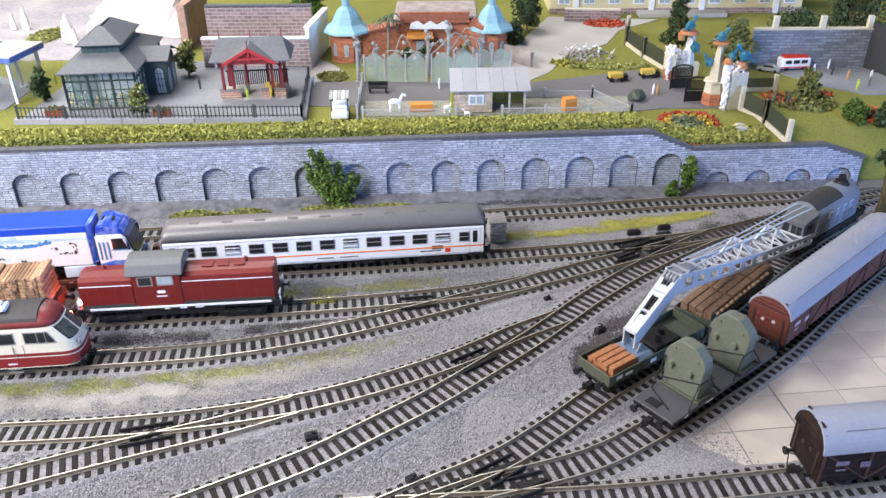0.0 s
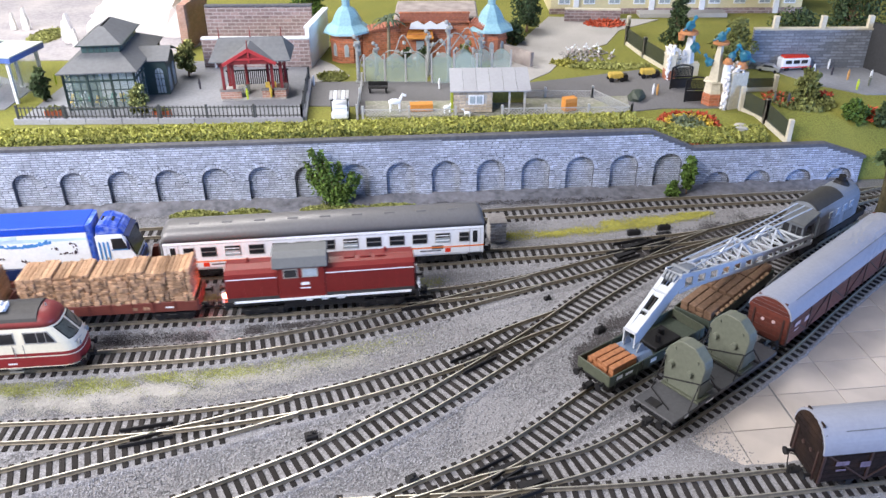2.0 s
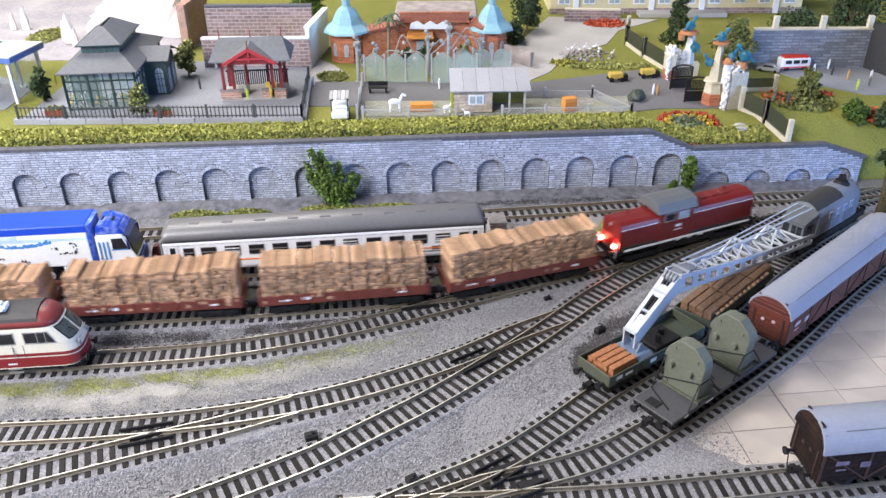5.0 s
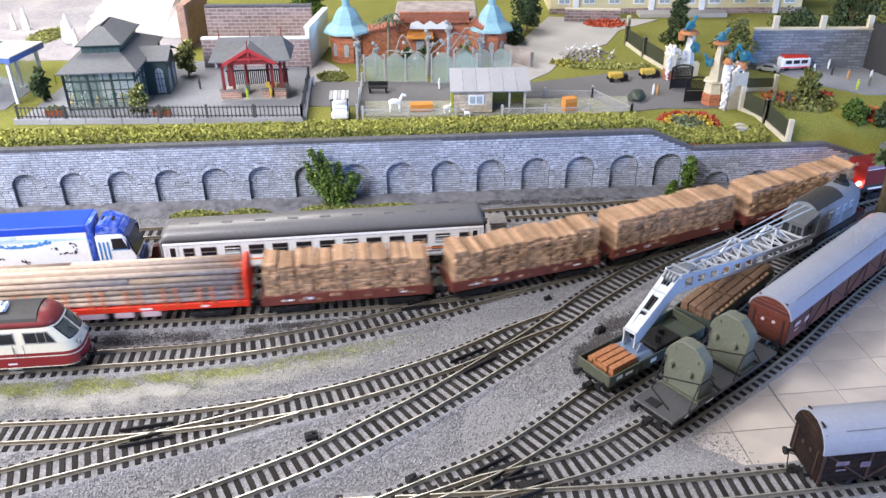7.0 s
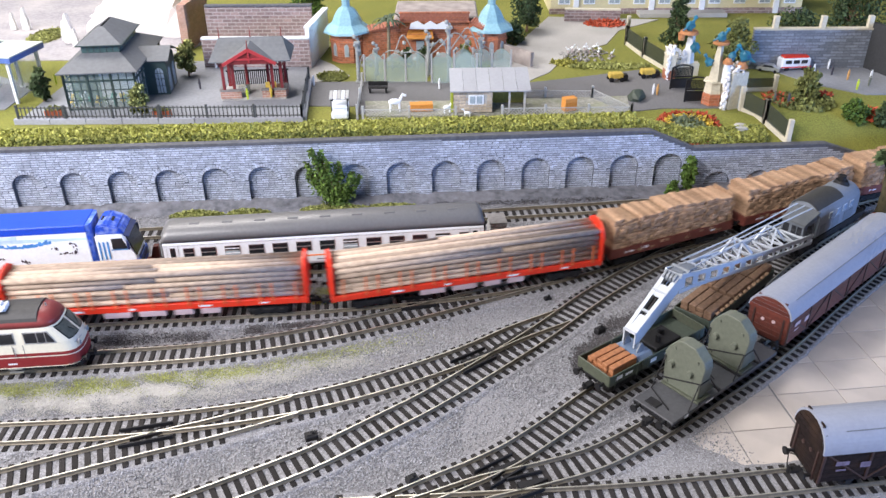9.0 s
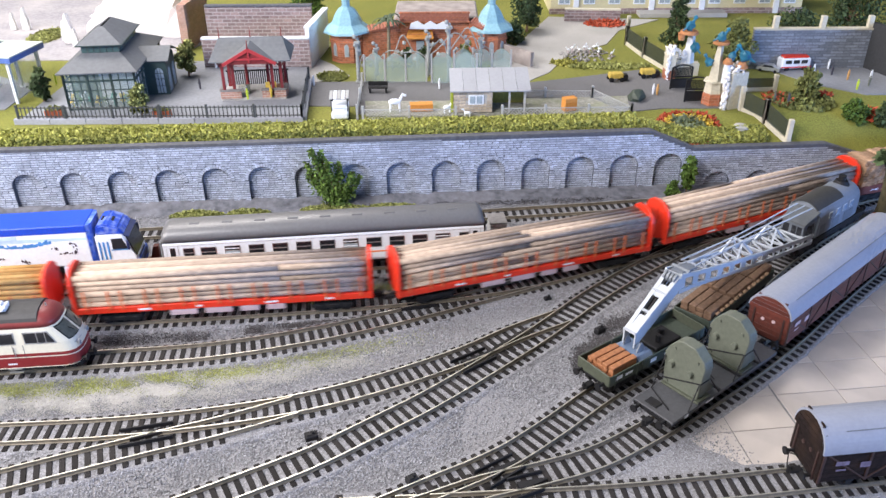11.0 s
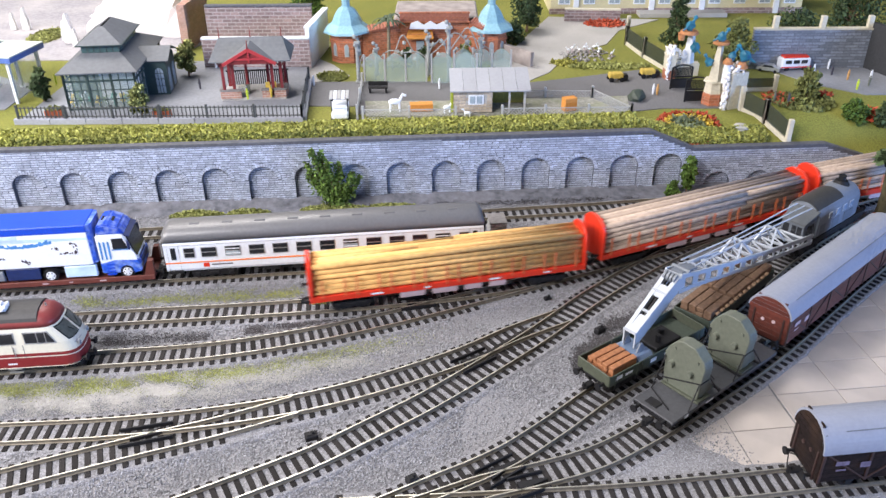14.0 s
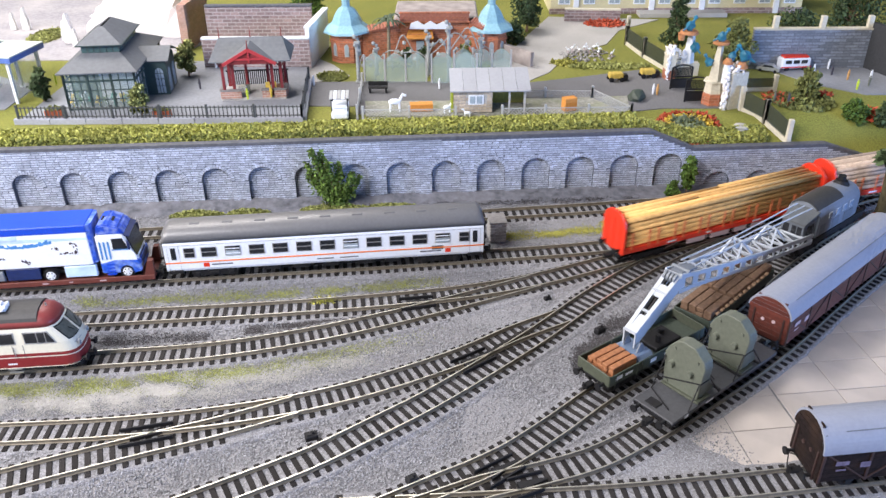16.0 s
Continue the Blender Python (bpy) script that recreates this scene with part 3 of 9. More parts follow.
# ---------------------------------------------------------------- red diesel shunter
def red_locomotive():
    t = thing("diesel_locomotive", 0, 0, RAIL, 0, "dark red diesel shunting locomotive with grey cab roof", "locomotive")
    bm = bmesh.new()
    box(bm, -73, 73, -14, 14, 9, 13, 0.4)
    box(bm, -30, 32, -12.5, 12.5, 3.0, 9, 0.8)
    for x in (-73, 73):
        box(bm, x - 1.5, x + 1.5, -14.5, 14.5, 6, 13.2, 0.3)
    part("frame", bm, M["black"], t)
    bm = bmesh.new()
    for sy in (-1, 1):
        box(bm, -66, 68, sy * 14.45 - 0.5, sy * 14.45 + 0.5, 11.8, 13.3)
    part("footplate_edge", bm, M["white"], t, "white footplate edge line")
    for x0, x1, top, nm in ((3, 71.5, 36.5, "long_hood"), (-71.5, -32, 35.5, "short_hood")):
        bm = bmesh.new()
        prism(bm, [(-13, 13), (-13, top - 5), (-12, top - 2.4), (-8, top - 0.6), (0, top), (8, top - 0.6), (12, top - 2.4), (13, top - 5), (13, 13)], x0, x1)
        bmesh.ops.bevel(bm, geom=[e for e in bm.edges if abs(e.verts[0].co.x - e.verts[1].co.x) < 0.01 and e.verts[0].co.z > 14], offset=0.8, segments=2, affect="EDGES")
        h = part(nm, bm, M["red"], t)
        for sy in (-1, 1):
            bm = bmesh.new()
            box(bm, x0 + 1, x1 - 1, sy * 13.05 - 0.15, sy * 13.05 + 0.15, top - 6.0, top - 5.3)
            part("trim_line", bm, M["white"], h, "thin white trim line")
            bm = bmesh.new()
            box(bm, x0 + 0.5, x1 - 0.5, sy * 13.2 - 0.2, sy * 13.2 + 0.2, 13.0, 15.4)
            part("sill", bm, M["roof_black"], h)
        bm = bmesh.new()
        for sy in (-1, 1):
            n = int((x1 - x0) / 12)
            for i in range(n + 1):
                xx = x0 + 1 + (x1 - x0 - 2) * i / n
                box(bm, xx - 0.12, xx + 0.12, sy * 13.0 - 0.1, sy * 13.0 + 0.1, 14, top - 6.5)
        part("door_joint", bm, M["maroon"], h)
    bm = bmesh.new()
    for x in (18, 30, 42):
        box(bm, x, x + 8, -4, 4, 36.4, 37.2, 0.2)
    rod(bm, (50, 4, 36), (50, 4, 39), 1.4, 8)
    rod(bm, (-55, 3, 35), (-55, 3, 38), 1.1, 8)
    part("roof_vent", bm, M["red"], t)
    bm = bmesh.new()
    box(bm, -32, 3, -13.8, 13.8, 13, 38, 0.5)
    cab = part("cab", bm, M["red"], t)
    bm = bmesh.new()
    prism(bm, [(-15.5, 37.0), (-15.2, 38.0), (-11.5, 43.5), (-5, 45.6), (5, 45.6), (11.5, 43.5), (15.2, 38.0), (15.5, 37.0), (14, 37.0), (0, 38.5), (-14, 37.0)], -35.5, 5.5)
    bmesh.ops.bevel(bm, geom=list(bm.edges), offset=0.35, segments=1, affect="EDGES")
    part("roof", bm, M["cab_grey"], cab, "grey cab roof with sloping sides")
    for sy in (-1, 1):
        for x0, x1 in ((-28, -17), (-14, -2)):
            bm = bmesh.new()
            box(bm, x0, x1, sy * 13.9 - 0.35, sy * 13.9 + 0.35, 29, 36)
            w = part("window", bm, M["silver"], cab)
            bm = bmesh.new()
            box(bm, x0 + 0.9, x1 - 0.9, sy * 13.95 - 0.5, sy * 13.95 + 0.5, 29.8, 35.3)
            part("pane", bm, M["window"] if x0 < -20 else M["window_pale"], w)
    for x in (-32.2, 3.2):
        bm = bmesh.new()
        for y in (-10.5, 4.5):
            box(bm, x - 0.3, x + 0.3, y, y + 6, 32, 36.5)
        part("end_window", bm, M["window"], cab)
    writing_bars(cab, [(-12, 24, 6, 2.2), (-12, 20.6, 8, 0.9)], -13.8, M["white"])
    writing_bars(t, [(-10, 10.5, 4, 1.2), (2, 10.5, 5, 1.2), (14, 10.5, 6, 1.2)], -14.1, M["white"])
    bogie(t, -45, 25)
    bogie(t, 45, 25)
    buffers(t, 73)
    for sx in (-1, 1):
        for sy in (-1, 1):
            bm = bmesh.new()
            rod(bm, (sx * 74.5, sy * 13, 8), (sx * 74.5, sy * 13, 19), 0.5, 6)
            rod(bm, (sx * 74.5, sy * 13, 19), (sx * 74.5, sy * 8, 19), 0.5, 6)
            part("handrail", bm, M["white"], t)
            bm = bmesh.new()
            rod(bm, (sx * 73, sy * 9, 16), (sx * 74.6, sy * 9, 16), 1.6, 12)
            part("lamp", bm, M["red_light"] if sx < 0 else M["silver"], t, "glowing red tail light" if sx < 0 else "")
    bm = bmesh.new()
    rod(bm, (-72, 0, 31), (-73.0, 0, 31), 1.5, 12)
    part("lamp", bm, M["silver"], t)
    taller(t, 13, 1.12)
    lift(t, 3.2)
    return t


# ---------------------------------------------------------------- wagon with short timber
def timber_stack(length, width, z0, z1, seed):
    rnd = random.Random(seed)
    bm = bmesh.new()
    x = -length / 2 + 1.5
    k = 0
    while x < length / 2 - 3:
        pack = min(rnd.uniform(11, 15), length / 2 - 1.5 - x)
        top = z1 + rnd.uniform(-1.2, 1.2)
        z = z0
        while z < top:
            h = rnd.uniform(2.2, 3.4)
            xx = x
            while xx < x + pack - 1.2:
                w = rnd.uniform(2.6, 4.6)
                w = min(w, x + pack - xx)
                inset = rnd.uniform(-0.6, 1.9)
                crown = 1.0 - 0.12 * max(0, (z - z0) / (z1 - z0) - 0.75) * 4
                hw = (width / 2 - inset) * (crown if z > z1 - 4 else 1)
                box(bm, xx + 0.15, xx + w - 0.1, -hw, hw, z + 0.1, z + h, 0.35)
                xx += w
            z += h
        x += pack + 0.5
        k += 1
    return bm


def plank_wagon(seed):
    t = thing("timber_wagon", 0, 0, RAIL, 0, "brown-red low-sided wagon stacked with short sawn timber", "wagon", "timber wagons of the moving train")
    L = 65
    bm = bmesh.new()
    box(bm, -L, L, -14.5, 14.5, 8.5, 11, 0.3)
    part("floor_frame", bm, M["brown_red"], t)
    for sy in (-1, 1):
        bm = bmesh.new()
        box(bm, -L, L, sy * 14.4 - 0.6, sy * 14.4 + 0.6, 9, 17.5, 0.3)
        for i in range(9):
            x = -L + 2 + i * (2 * L - 4) / 8
            box(bm, x - 0.7, x + 0.7, sy * 15.1 - 0.4, sy * 15.1 + 0.4, 9, 18)
        part("side_board", bm, M["brown_red"], t)
    for sx in (-1, 1):
        bm = bmesh.new()
        box(bm, sx * L - 0.7, sx * L + 0.7, -14.5, 14.5, 9, 19, 0.3)
        part("end_wall", bm, M["brown_red"], t)
    tagged(part("timber_load", timber_stack(2 * L - 2, 29.5, 11, 41, seed), M["plank"], t, "stacked short sawn timber"), kind="stuff")
    for x in (-40, -22, -2, 18, 42):
        bm = bmesh.new()
        for sy in (-1, 1):
            bar(bm, (x, sy * 14.5, 11), (x, sy * 14.3, 41.6), 0.5)
        bar(bm, (x, -14.3, 42.4), (x, 14.3, 42.4), 0.5)
        part("strap", bm, M["wood_brown"], t)
    writing_bars(t, [(-46, 13, 8, 1.6), (-30, 13.6, 6, 2.4), (44, 13, 7, 1.4)], -15.0, M["white"])
    bogie(t, -44, 21)
    bogie(t, 44, 21)
    buffers(t, L)
    lift(t, 2.2)
    return t


# ---------------------------------------------------------------- stake wagon with long logs
def log_wagon(material, seed, label):
    t = thing("log_wagon", 0, 0, RAIL, 0, label, "wagon", "log wagons of the moving train")
    L = 110
    rnd = random.Random(seed)
    bm = bmesh.new()
    for sy in (-1, 1):
        box(bm, -L, L, sy * 14 - 0.8, sy * 14 + 0.8, 8.5, 13.5, 0.3)
    box(bm, -L, L, -13.5, 13.5, 10, 12.5)
    part("frame", bm, M["bright_red"], t)
    for sx in (-1, 1):
        bm = bmesh.new()
        prism(bm, [(-15, 8), (-15.6, 34), (-13, 40), (-7.5, 44), (0, 45), (7.5, 44), (13, 40), (15.6, 34), (15, 8)], sx * L - 1.2, sx * L + 1.2)
        bmesh.ops.bevel(bm, geom=list(bm.edges), offset=0.4, segments=1, affect="EDGES")
        w = part("end_wall", bm, M["bright_red"], t, "bright red rounded end wall")
        bm = bmesh.new()
        for y in (-9, 0, 9):
            box(bm, sx * (L + 1.2) - 0.4, sx * (L + 1.2) + 0.4, y - 0.7, y + 0.7, 10, 38)
        part("rib", bm, M["bright_red"], w)
    for sy in (-1, 1):
        for i in range(16):
            x = -L + 10 + i * (2 * L - 20) / 15 + (2 if i % 2 else -2)
            bm = bmesh.new()
            box(bm, x - 0.65, x + 0.65, sy * 15.0 - 0.5, sy * 15.0 + 0.5, 12, 28)
            part("stake", bm, M["log_stake"], t)
    r = 2.6
    z = 12.6 + r
    while z < 41:
        half = 13.9 if z < 37 else 13.9 - (z - 37) * 0.9
        n = int((2 * half) // (2 * r * 0.98))
        for i in range(n):
            y = (i - (n - 1) / 2) * 2 * r * 0.99 + rnd.uniform(-0.3, 0.3)
            rr = r * rnd.uniform(0.85, 1.05)
            cut = -L * rnd.uniform(-0.4, 0.3) if rnd.random() < 0.22 else None
            for a, b in (((-L + 2, cut), (cut + 0.8, L - 2)) if cut is not None else ((-L + 2, L - 2),)):
                bm = bmesh.new()
                rod(bm, (a, y, z + rnd.uniform(-0.4, 0.4)), (b, y + rnd.uniform(-0.3, 0.3), z + rnd.uniform(-0.4, 0.4)), rr, 8, rr * rnd.uniform(0.82, 1.0))
                part("log", bm, material, t, smooth=True)
        z += r * 1.72
    writing_bars(t, [(-60, 10.8, 9, 1.6), (-20, 10.8, 5, 1.6), (34, 10.8, 9, 1.6), (78, 10.8, 6, 1.4)], -14.85, M["white"])
    bm = bmesh.new()
    for x0, x1 in ((-42, -22), (-16, 4), (10, 24), (30, 44)):
        box(bm, x0, x1, -14.4, -13.2, 3.4, 8.2, 0.3)
    part("underfloor_box", bm, M["pink_grey"], t, "pale pinkish underfloor boxes")
    bogie(t, -80, 21)
    bogie(t, 80, 21)
    buffers(t, L)
    lift(t, 3.8)
    return t


M["log_stake"] = mat("stake_red", (0.6, 0.16, 0.06), 0.5, var=0.1)
M["pink_grey"] = mat("pinkish_grey", (0.55, 0.42, 0.45), 0.5, var=0.1)

TRAIN = []
LOCO = red_locomotive()
TRAIN.append((LOCO, 72.5, 45))
for i in range(4):
    TRAIN.append((plank_wagon(11 + i), 165 + 142 * i + 65, 44))
for i in range(4):
    TRAIN.append((log_wagon(M["log_yellow"] if i == 3 else M["log_grey"], 31 + i,
                            "red stake wagon loaded with fresh yellow logs" if i == 3 else "red stake wagon loaded with grey-brown logs"), 731 + 238 * i + 110, 80))

# length along the main line that the locomotive's front has reached, by time
LEAD = [(0, 1981), (0.5, 2000), (1, 2023), (1.5, 2052), (2, 2087), (2.5, 2127), (3, 2172), (3.5, 2222), (4, 2278), (5, 2404), (6, 2546), (7, 2690), (8, 2831), (9, 2972), (10.5, 3187), (12.5, 3472), (13.5, 3605), (14.5, 3735), (15.25, 3832), (16, 3929)]


def lead(t):
    a = np.array(LEAD, float)
    slope = np.gradient(a[:, 1], a[:, 0])
    i = min(max(int(np.searchsorted(a[:, 0], t)) - 1, 0), len(a) - 2)
    h = a[i + 1, 0] - a[i, 0]
    u = (t - a[i, 0]) / h
    return ((2 * u ** 3 - 3 * u * u + 1) * a[i, 1] + (u ** 3 - 2 * u * u + u) * h * slope[i] + (3 * u * u - 2 * u ** 3) * a[i + 1, 1] + (u ** 3 - u * u) * h * slope[i + 1])


def motions():
    line = LINES["main"]
    for ob, back, half in TRAIN:
        rows = []
        for i in range(81):
            t = i * 0.2
            c, a = place_on(line, lead(t) - back, half)
            rows.append((t, pose(c[0] * MM, c[1] * MM, RAIL * MM, 0, 0, a)))
        walk(ob, rows)


# ---------------------------------------------------------------- white coach
def coach(x, y, rz):
    t = thing("passenger_coach", x, y, RAIL, rz, "white model passenger coach with orange line and grey roof", "coach")
    H, W, B, Z = 134, 15, 8.5, 31.5
    bm = bmesh.new()
    prism(bm, [(-W + 1, B), (-W, B + 2), (-W, Z - 1), (-W + 1.2, Z + 1.5), (W - 1.2, Z + 1.5), (W, Z - 1), (W, B + 2), (W - 1, B)], -H, H)
    body = part("body", bm, M["white"], t)
    bm = bmesh.new()
    n = 10
    rings = []
    for x0, k in ((-H - 0.4, 0.55), (-H + 2, 0.85), (-H + 6, 1.0), (H - 6, 1.0), (H - 2, 0.85), (H + 0.4, 0.55)):
        ring = []
        for i in range(n + 1):
            a = math.pi * i / n
            ring.append(bm.verts.new((x0, -(W - 0.1) * math.cos(a), Z + 0.5 + 11.0 * k * math.sin(a) ** 0.75)))
        rings.append(ring)
    for r0, r1 in zip(rings[:-1], rings[1:]):
        for i in range(n):
            bm.faces.new((r0[i], r0[i + 1], r1[i + 1], r1[i]))
        bm.faces.new((r0[0], r1[0], r1[n], r0[n]))
    bm.faces.new(rings[0][::-1])
    bm.faces.new(rings[-1])
    roof = part("roof", bm, M["coach_roof"], t, "dark grey ribbed roof", smooth=True)
    for i in range(9):
        bm = bmesh.new()
        box(bm, -108 + i * 27 - 4.5, -108 + i * 27 + 4.5, -6, -3.5, Z + 9.6, Z + 11.5, 0.5)
        part("roof_vent", bm, M["coach_roof"], roof)
    for sy in (-1, 1):
        spots = [(-97.5 + 19.6 * k, 13.0, k in (1, 6, 10)) for k in range(11)] + [(-113.5, 9.0, False), (117.0, 9.0, False)]
        for xc, w, frosted in spots:
            bm = bmesh.new()
            yy = sy * W
            box(bm, xc - w / 2, xc + w / 2, yy - 0.3, yy + 0.3, 19.5, 27.6)
            win = part("window", bm, M["silver"], body)
            for z0, z1 in ((20.1, 23.2), (24.0, 27.1)):
                bm = bmesh.new()
                box(bm, xc - w / 2 + 0.6, xc + w / 2 - 0.6, yy - 0.45, yy + 0.45, z0, z1)
                part("pane", bm, M["window_pale"] if frosted and z0 < 21 else M["window"], win)
            if frosted:
                bm = bmesh.new()
                for z in (21.6, 25.4):
                    box(bm, xc - w / 2 + 0.6, xc + w / 2 - 0.6, yy - 0.5, yy + 0.5, z - 0.4, z + 0.4)
                part("blind_slat", bm, M["white"], win)
        for xc in (-126.5, 126.5):
            bm = bmesh.new()
            box(bm, xc - 2, xc + 2, sy * W - 0.35, sy * W + 0.35, 18.5, 28)
            part("door_window", bm, M["window"], body)
            bm = bmesh.new()
            for dx in (-4.6, 4.6):
                box(bm, xc + dx - 0.15, xc + dx + 0.15, sy * W - 0.2, sy * W + 0.2, 9.5, 30)
            part("door_joint", bm, M["silver"], body)
        bm = bmesh.new()
        box(bm, -H, H, sy * W - 0.25, sy * W + 0.25, 15.2, 16.2)
        part("stripe", bm, M["orange"], body, "thin orange stripe")
        bm = bmesh.new()
        box(bm, -H, H, sy * W - 0.2, sy * W + 0.2, 29.6, 29.9)
        part("seam", bm, M["silver"], body)
    for xc in (-101, 103):
        bm = bmesh.new()
        box(bm, xc - 2.4, xc + 2.4, -W - 0.15, -W, 11.4, 14.6)
        part("emblem", bm, M["bright_red"], body, "small red square emblem")
    writing_bars(body, [(-88, 13, 17, 1.1), (-2, 12.3, 14, 0.9), (18, 12.3, 16, 0.9), (88, 13, 18, 1.1), (94, 15.7, 10, 3.2)], -W, M["sign_grey"])
    bm = bmesh.new()
    box(bm, -60, 60, -10, 10, 3.5, 8.6, 0.6)
    for x0 in (-55, -30, -5, 25, 48):
        box(bm, x0, x0 + 14, -13, 13, 4.0, 8.4, 0.5)
    part("underframe", bm, M["black"], t)
    for sx in (-1, 1):
        bm = bmesh.new()
        box(bm, sx * H - (0 if sx > 0 else 3), sx * H + (3 if sx > 0 else 0), -7, 7, 9, 31, 0.6)
        part("gangway", bm, M["black"], t)
        bm = bmesh.new()
        for sy in (-1, 1):
            box(bm, sx * 126.5 - 6, sx * 126.5 + 6, sy * 13.5 - 1.5, sy * 13.5 + 1.5, 6.5, 9.5, 0.4)
        part("step", bm, M["black"], t)
        bogie(t, sx * 96, 28)
    buffers(t, H)
    taller(t, 8, 1.14)
    lift(t, 1.5)
    return t


M["sign_grey"] = mat("lettering_grey", (0.12, 0.12, 0.14), 0.5, bump=0)
coach(-97.5, 588, 6.35).scale = (0.977, 1, 1)


# ---------------------------------------------------------------- cream and red locomotive
def express_locomotive(x, y, rz):
    t = thing("express_locomotive", x, y, RAIL, rz, "cream and maroon model locomotive with dark roof", "locomotive")
    H = 90

    def rim(z, front, hw, r=15.0, n=14, grow=0.0):
        """Plan outline with rounded ends: how far the front reaches, half width, depth of the rounding."""
        half = []
        for i in range(n + 1):
            a = -math.pi / 2 + math.pi * i / n
            half.append((front - r + (r + grow) * math.cos(a) ** 0.62, (hw + grow) * math.copysign(abs(math.sin(a)) ** 0.62, a), z))
        return half + [(-p[0], -p[1], z) for p in half]

    def loft(levels, grow=0.0):
        bm = bmesh.new()
        rings = [[bm.verts.new(p) for p in rim(*lv, grow=grow)] for lv in levels]
        m = len(rings[0])
        for r0, r1 in zip(rings[:-1], rings[1:]):
            for i in range(m):
                bm.faces.new((r0[i], r0[(i + 1) % m], r1[(i + 1) % m], r1[i]))
        bm.faces.new(rings[0][::-1])
        bm.faces.new(rings[-1])
        return bm

    def front_at(z):
        return float(np.interp(z, [6.5, 9, 15, 20.5, 29.5], [H - 1, H, H - 0.3, H - 2.2, H - 11.5]))
    body = part("body", loft([(12.5, H - 0.1, 15.0), (16, front_at(16), 15.0), (20.5, front_at(20.5), 15.0), (25, front_at(25), 14.9), (29.5, front_at(29.5), 14.4)]), M["cream"], t)
    part("skirt", loft([(6.5, H - 1.5, 14.8), (8, H, 15.1), (12.6, H + 0.1, 15.1)]), M["maroon"], t, "maroon lower band")
    part("band_line", loft([(6.4, H - 1.4, 14.9), (6.9, H - 1.0, 14.9)], 0.15), M["cream"], t, "thin cream line round the maroon band")
    part("upper_band", loft([(13.3, H - 0.1, 15.0), (15.0, H - 0.3, 15.0)], 0.15), M["maroon"], body, "narrow maroon line")
    roof = part("roof", loft([(29.4, H - 11.2, 14.6), (31.5, H - 12.5, 13.9), (33.6, H - 15, 12.2), (35.2, H - 19, 9.4), (36.2, H - 25, 6.0), (36.6, H - 32, 2.5)]), M["maroon_roof"], t, "dull red curved roof", smooth=True)
    bm = bmesh.new()
    prism(bm, [(-13.4, 32.4), (-12.3, 33.9), (-9.5, 35.5), (-6, 36.5), (-2.5, 36.9), (2.5, 36.9), (6, 36.5), (9.5, 35.5), (12.3, 33.9), (13.4, 32.4)], -60, 67)
    part("roof_panel", bm, M["roof_black"], roof, "black roof panel")
    bm = bmesh.new()
    for x0 in (-30, 8, 30):
        box(bm, x0, x0 + 0.7, -11.6, 11.6, 33.8, 34.5)
        box(bm, x0, x0 + 0.7, -6, 6, 36.3, 37.0)
    part("panel_joint", bm, M["cab_grey"], roof)
    bm = bmesh.new()
    box(bm, 36, 47, -8, 0, 36.0, 38.8, 0.8)
    box(bm, 38.5, 44.5, -6, -2, 38.8, 40.4, 0.5)
    for sy in (-9, 1):
        rod(bm, (37, sy, 35.6), (46, sy, 38), 0.7, 8)
    part("roof_unit", bm, M["white"], roof, "white roof aggregate")
    bm = bmesh.new()
    rod(bm, (70, 0, 34), (70, 0, 37), 0.8, 8, 0.5)
    part("horn", bm, M["silver"], roof)
    for sy in (-1, 1):
        for x0, x1 in ((56, 77), (16, 50), (-40, -6), (-77, -56)):
            bm = bmesh.new()
            if x0 == 56:
                prism(bm, [(x0, 20.6), (x0, 27.4), (x1 - 5, 27.4), (x1, 20.6)], sy * 14.9 - 0.4, sy * 14.9 + 0.4, "y")
            else:
                box(bm, x0, x1, sy * 14.9 - 0.4, sy * 14.9 + 0.4, 20.6, 27.4)
            w = part("window", bm, M["silver"], body)
            panes = [(56.7, 64.5, 64.5), (65.3, 70, 70), (70.8, 76, 72)] if x0 == 56 else [(x0 + 0.7, x1 - 0.7, x1 - 0.7)]
            for a, b, c in panes:
                bm = bmesh.new()
                prism(bm, [(a, 21.2), (a, 26.8), (c, 26.8), (b, 21.2)], sy * 14.9 - 0.6, sy * 14.9 + 0.6, "y")
                part("pane", bm, M["window"], w)
        bm = bmesh.new()
        for xx in (34, 47, 54):
            box(bm, xx - 0.2, xx + 0.2, sy * 15.0 - 0.15, sy * 15.0 + 0.15, 12.8, 20)
        part("door_joint", bm, M["sign_grey"], body)
        bm = bmesh.new()
        for xx in (33, 48):
            rod(bm, (xx, sy * 15.6, 13), (xx, sy * 15.6, 19), 0.25, 6)
        part("handrail", bm, M["silver"], body)
    writing_bars(t, [(20, 9.3, 8, 0.8), (30, 9.3, 4, 1.5), (44, 9.3, 6, 0.8)], -15.2, M["white"])

    def screen(s0, s1, z0, z1, out):
        """A pane bent to the nose between two shares of its width."""
        bm = bmesh.new()
        grid = []
        for z in (z0, (z0 + z1) / 2, z1):
            row = []
            for k in range(5):
                a = s0 + (s1 - s0) * k / 4
                c = math.copysign(abs(a) ** (1 / 0.62), a)
                fr = front_at(z)
                row.append(bm.verts.new((fr - 15 + (15 + out) * math.cos(math.asin(c)) ** 0.62, (14.8 + out) * a, z + out * 0.4)))
            grid.append(row)
        for r0, r1 in zip(grid[:-1], grid[1:]):
            for i in range(4):
                bm.faces.new((r0[i], r0[i + 1], r1[i + 1], r1[i]))
        return bm
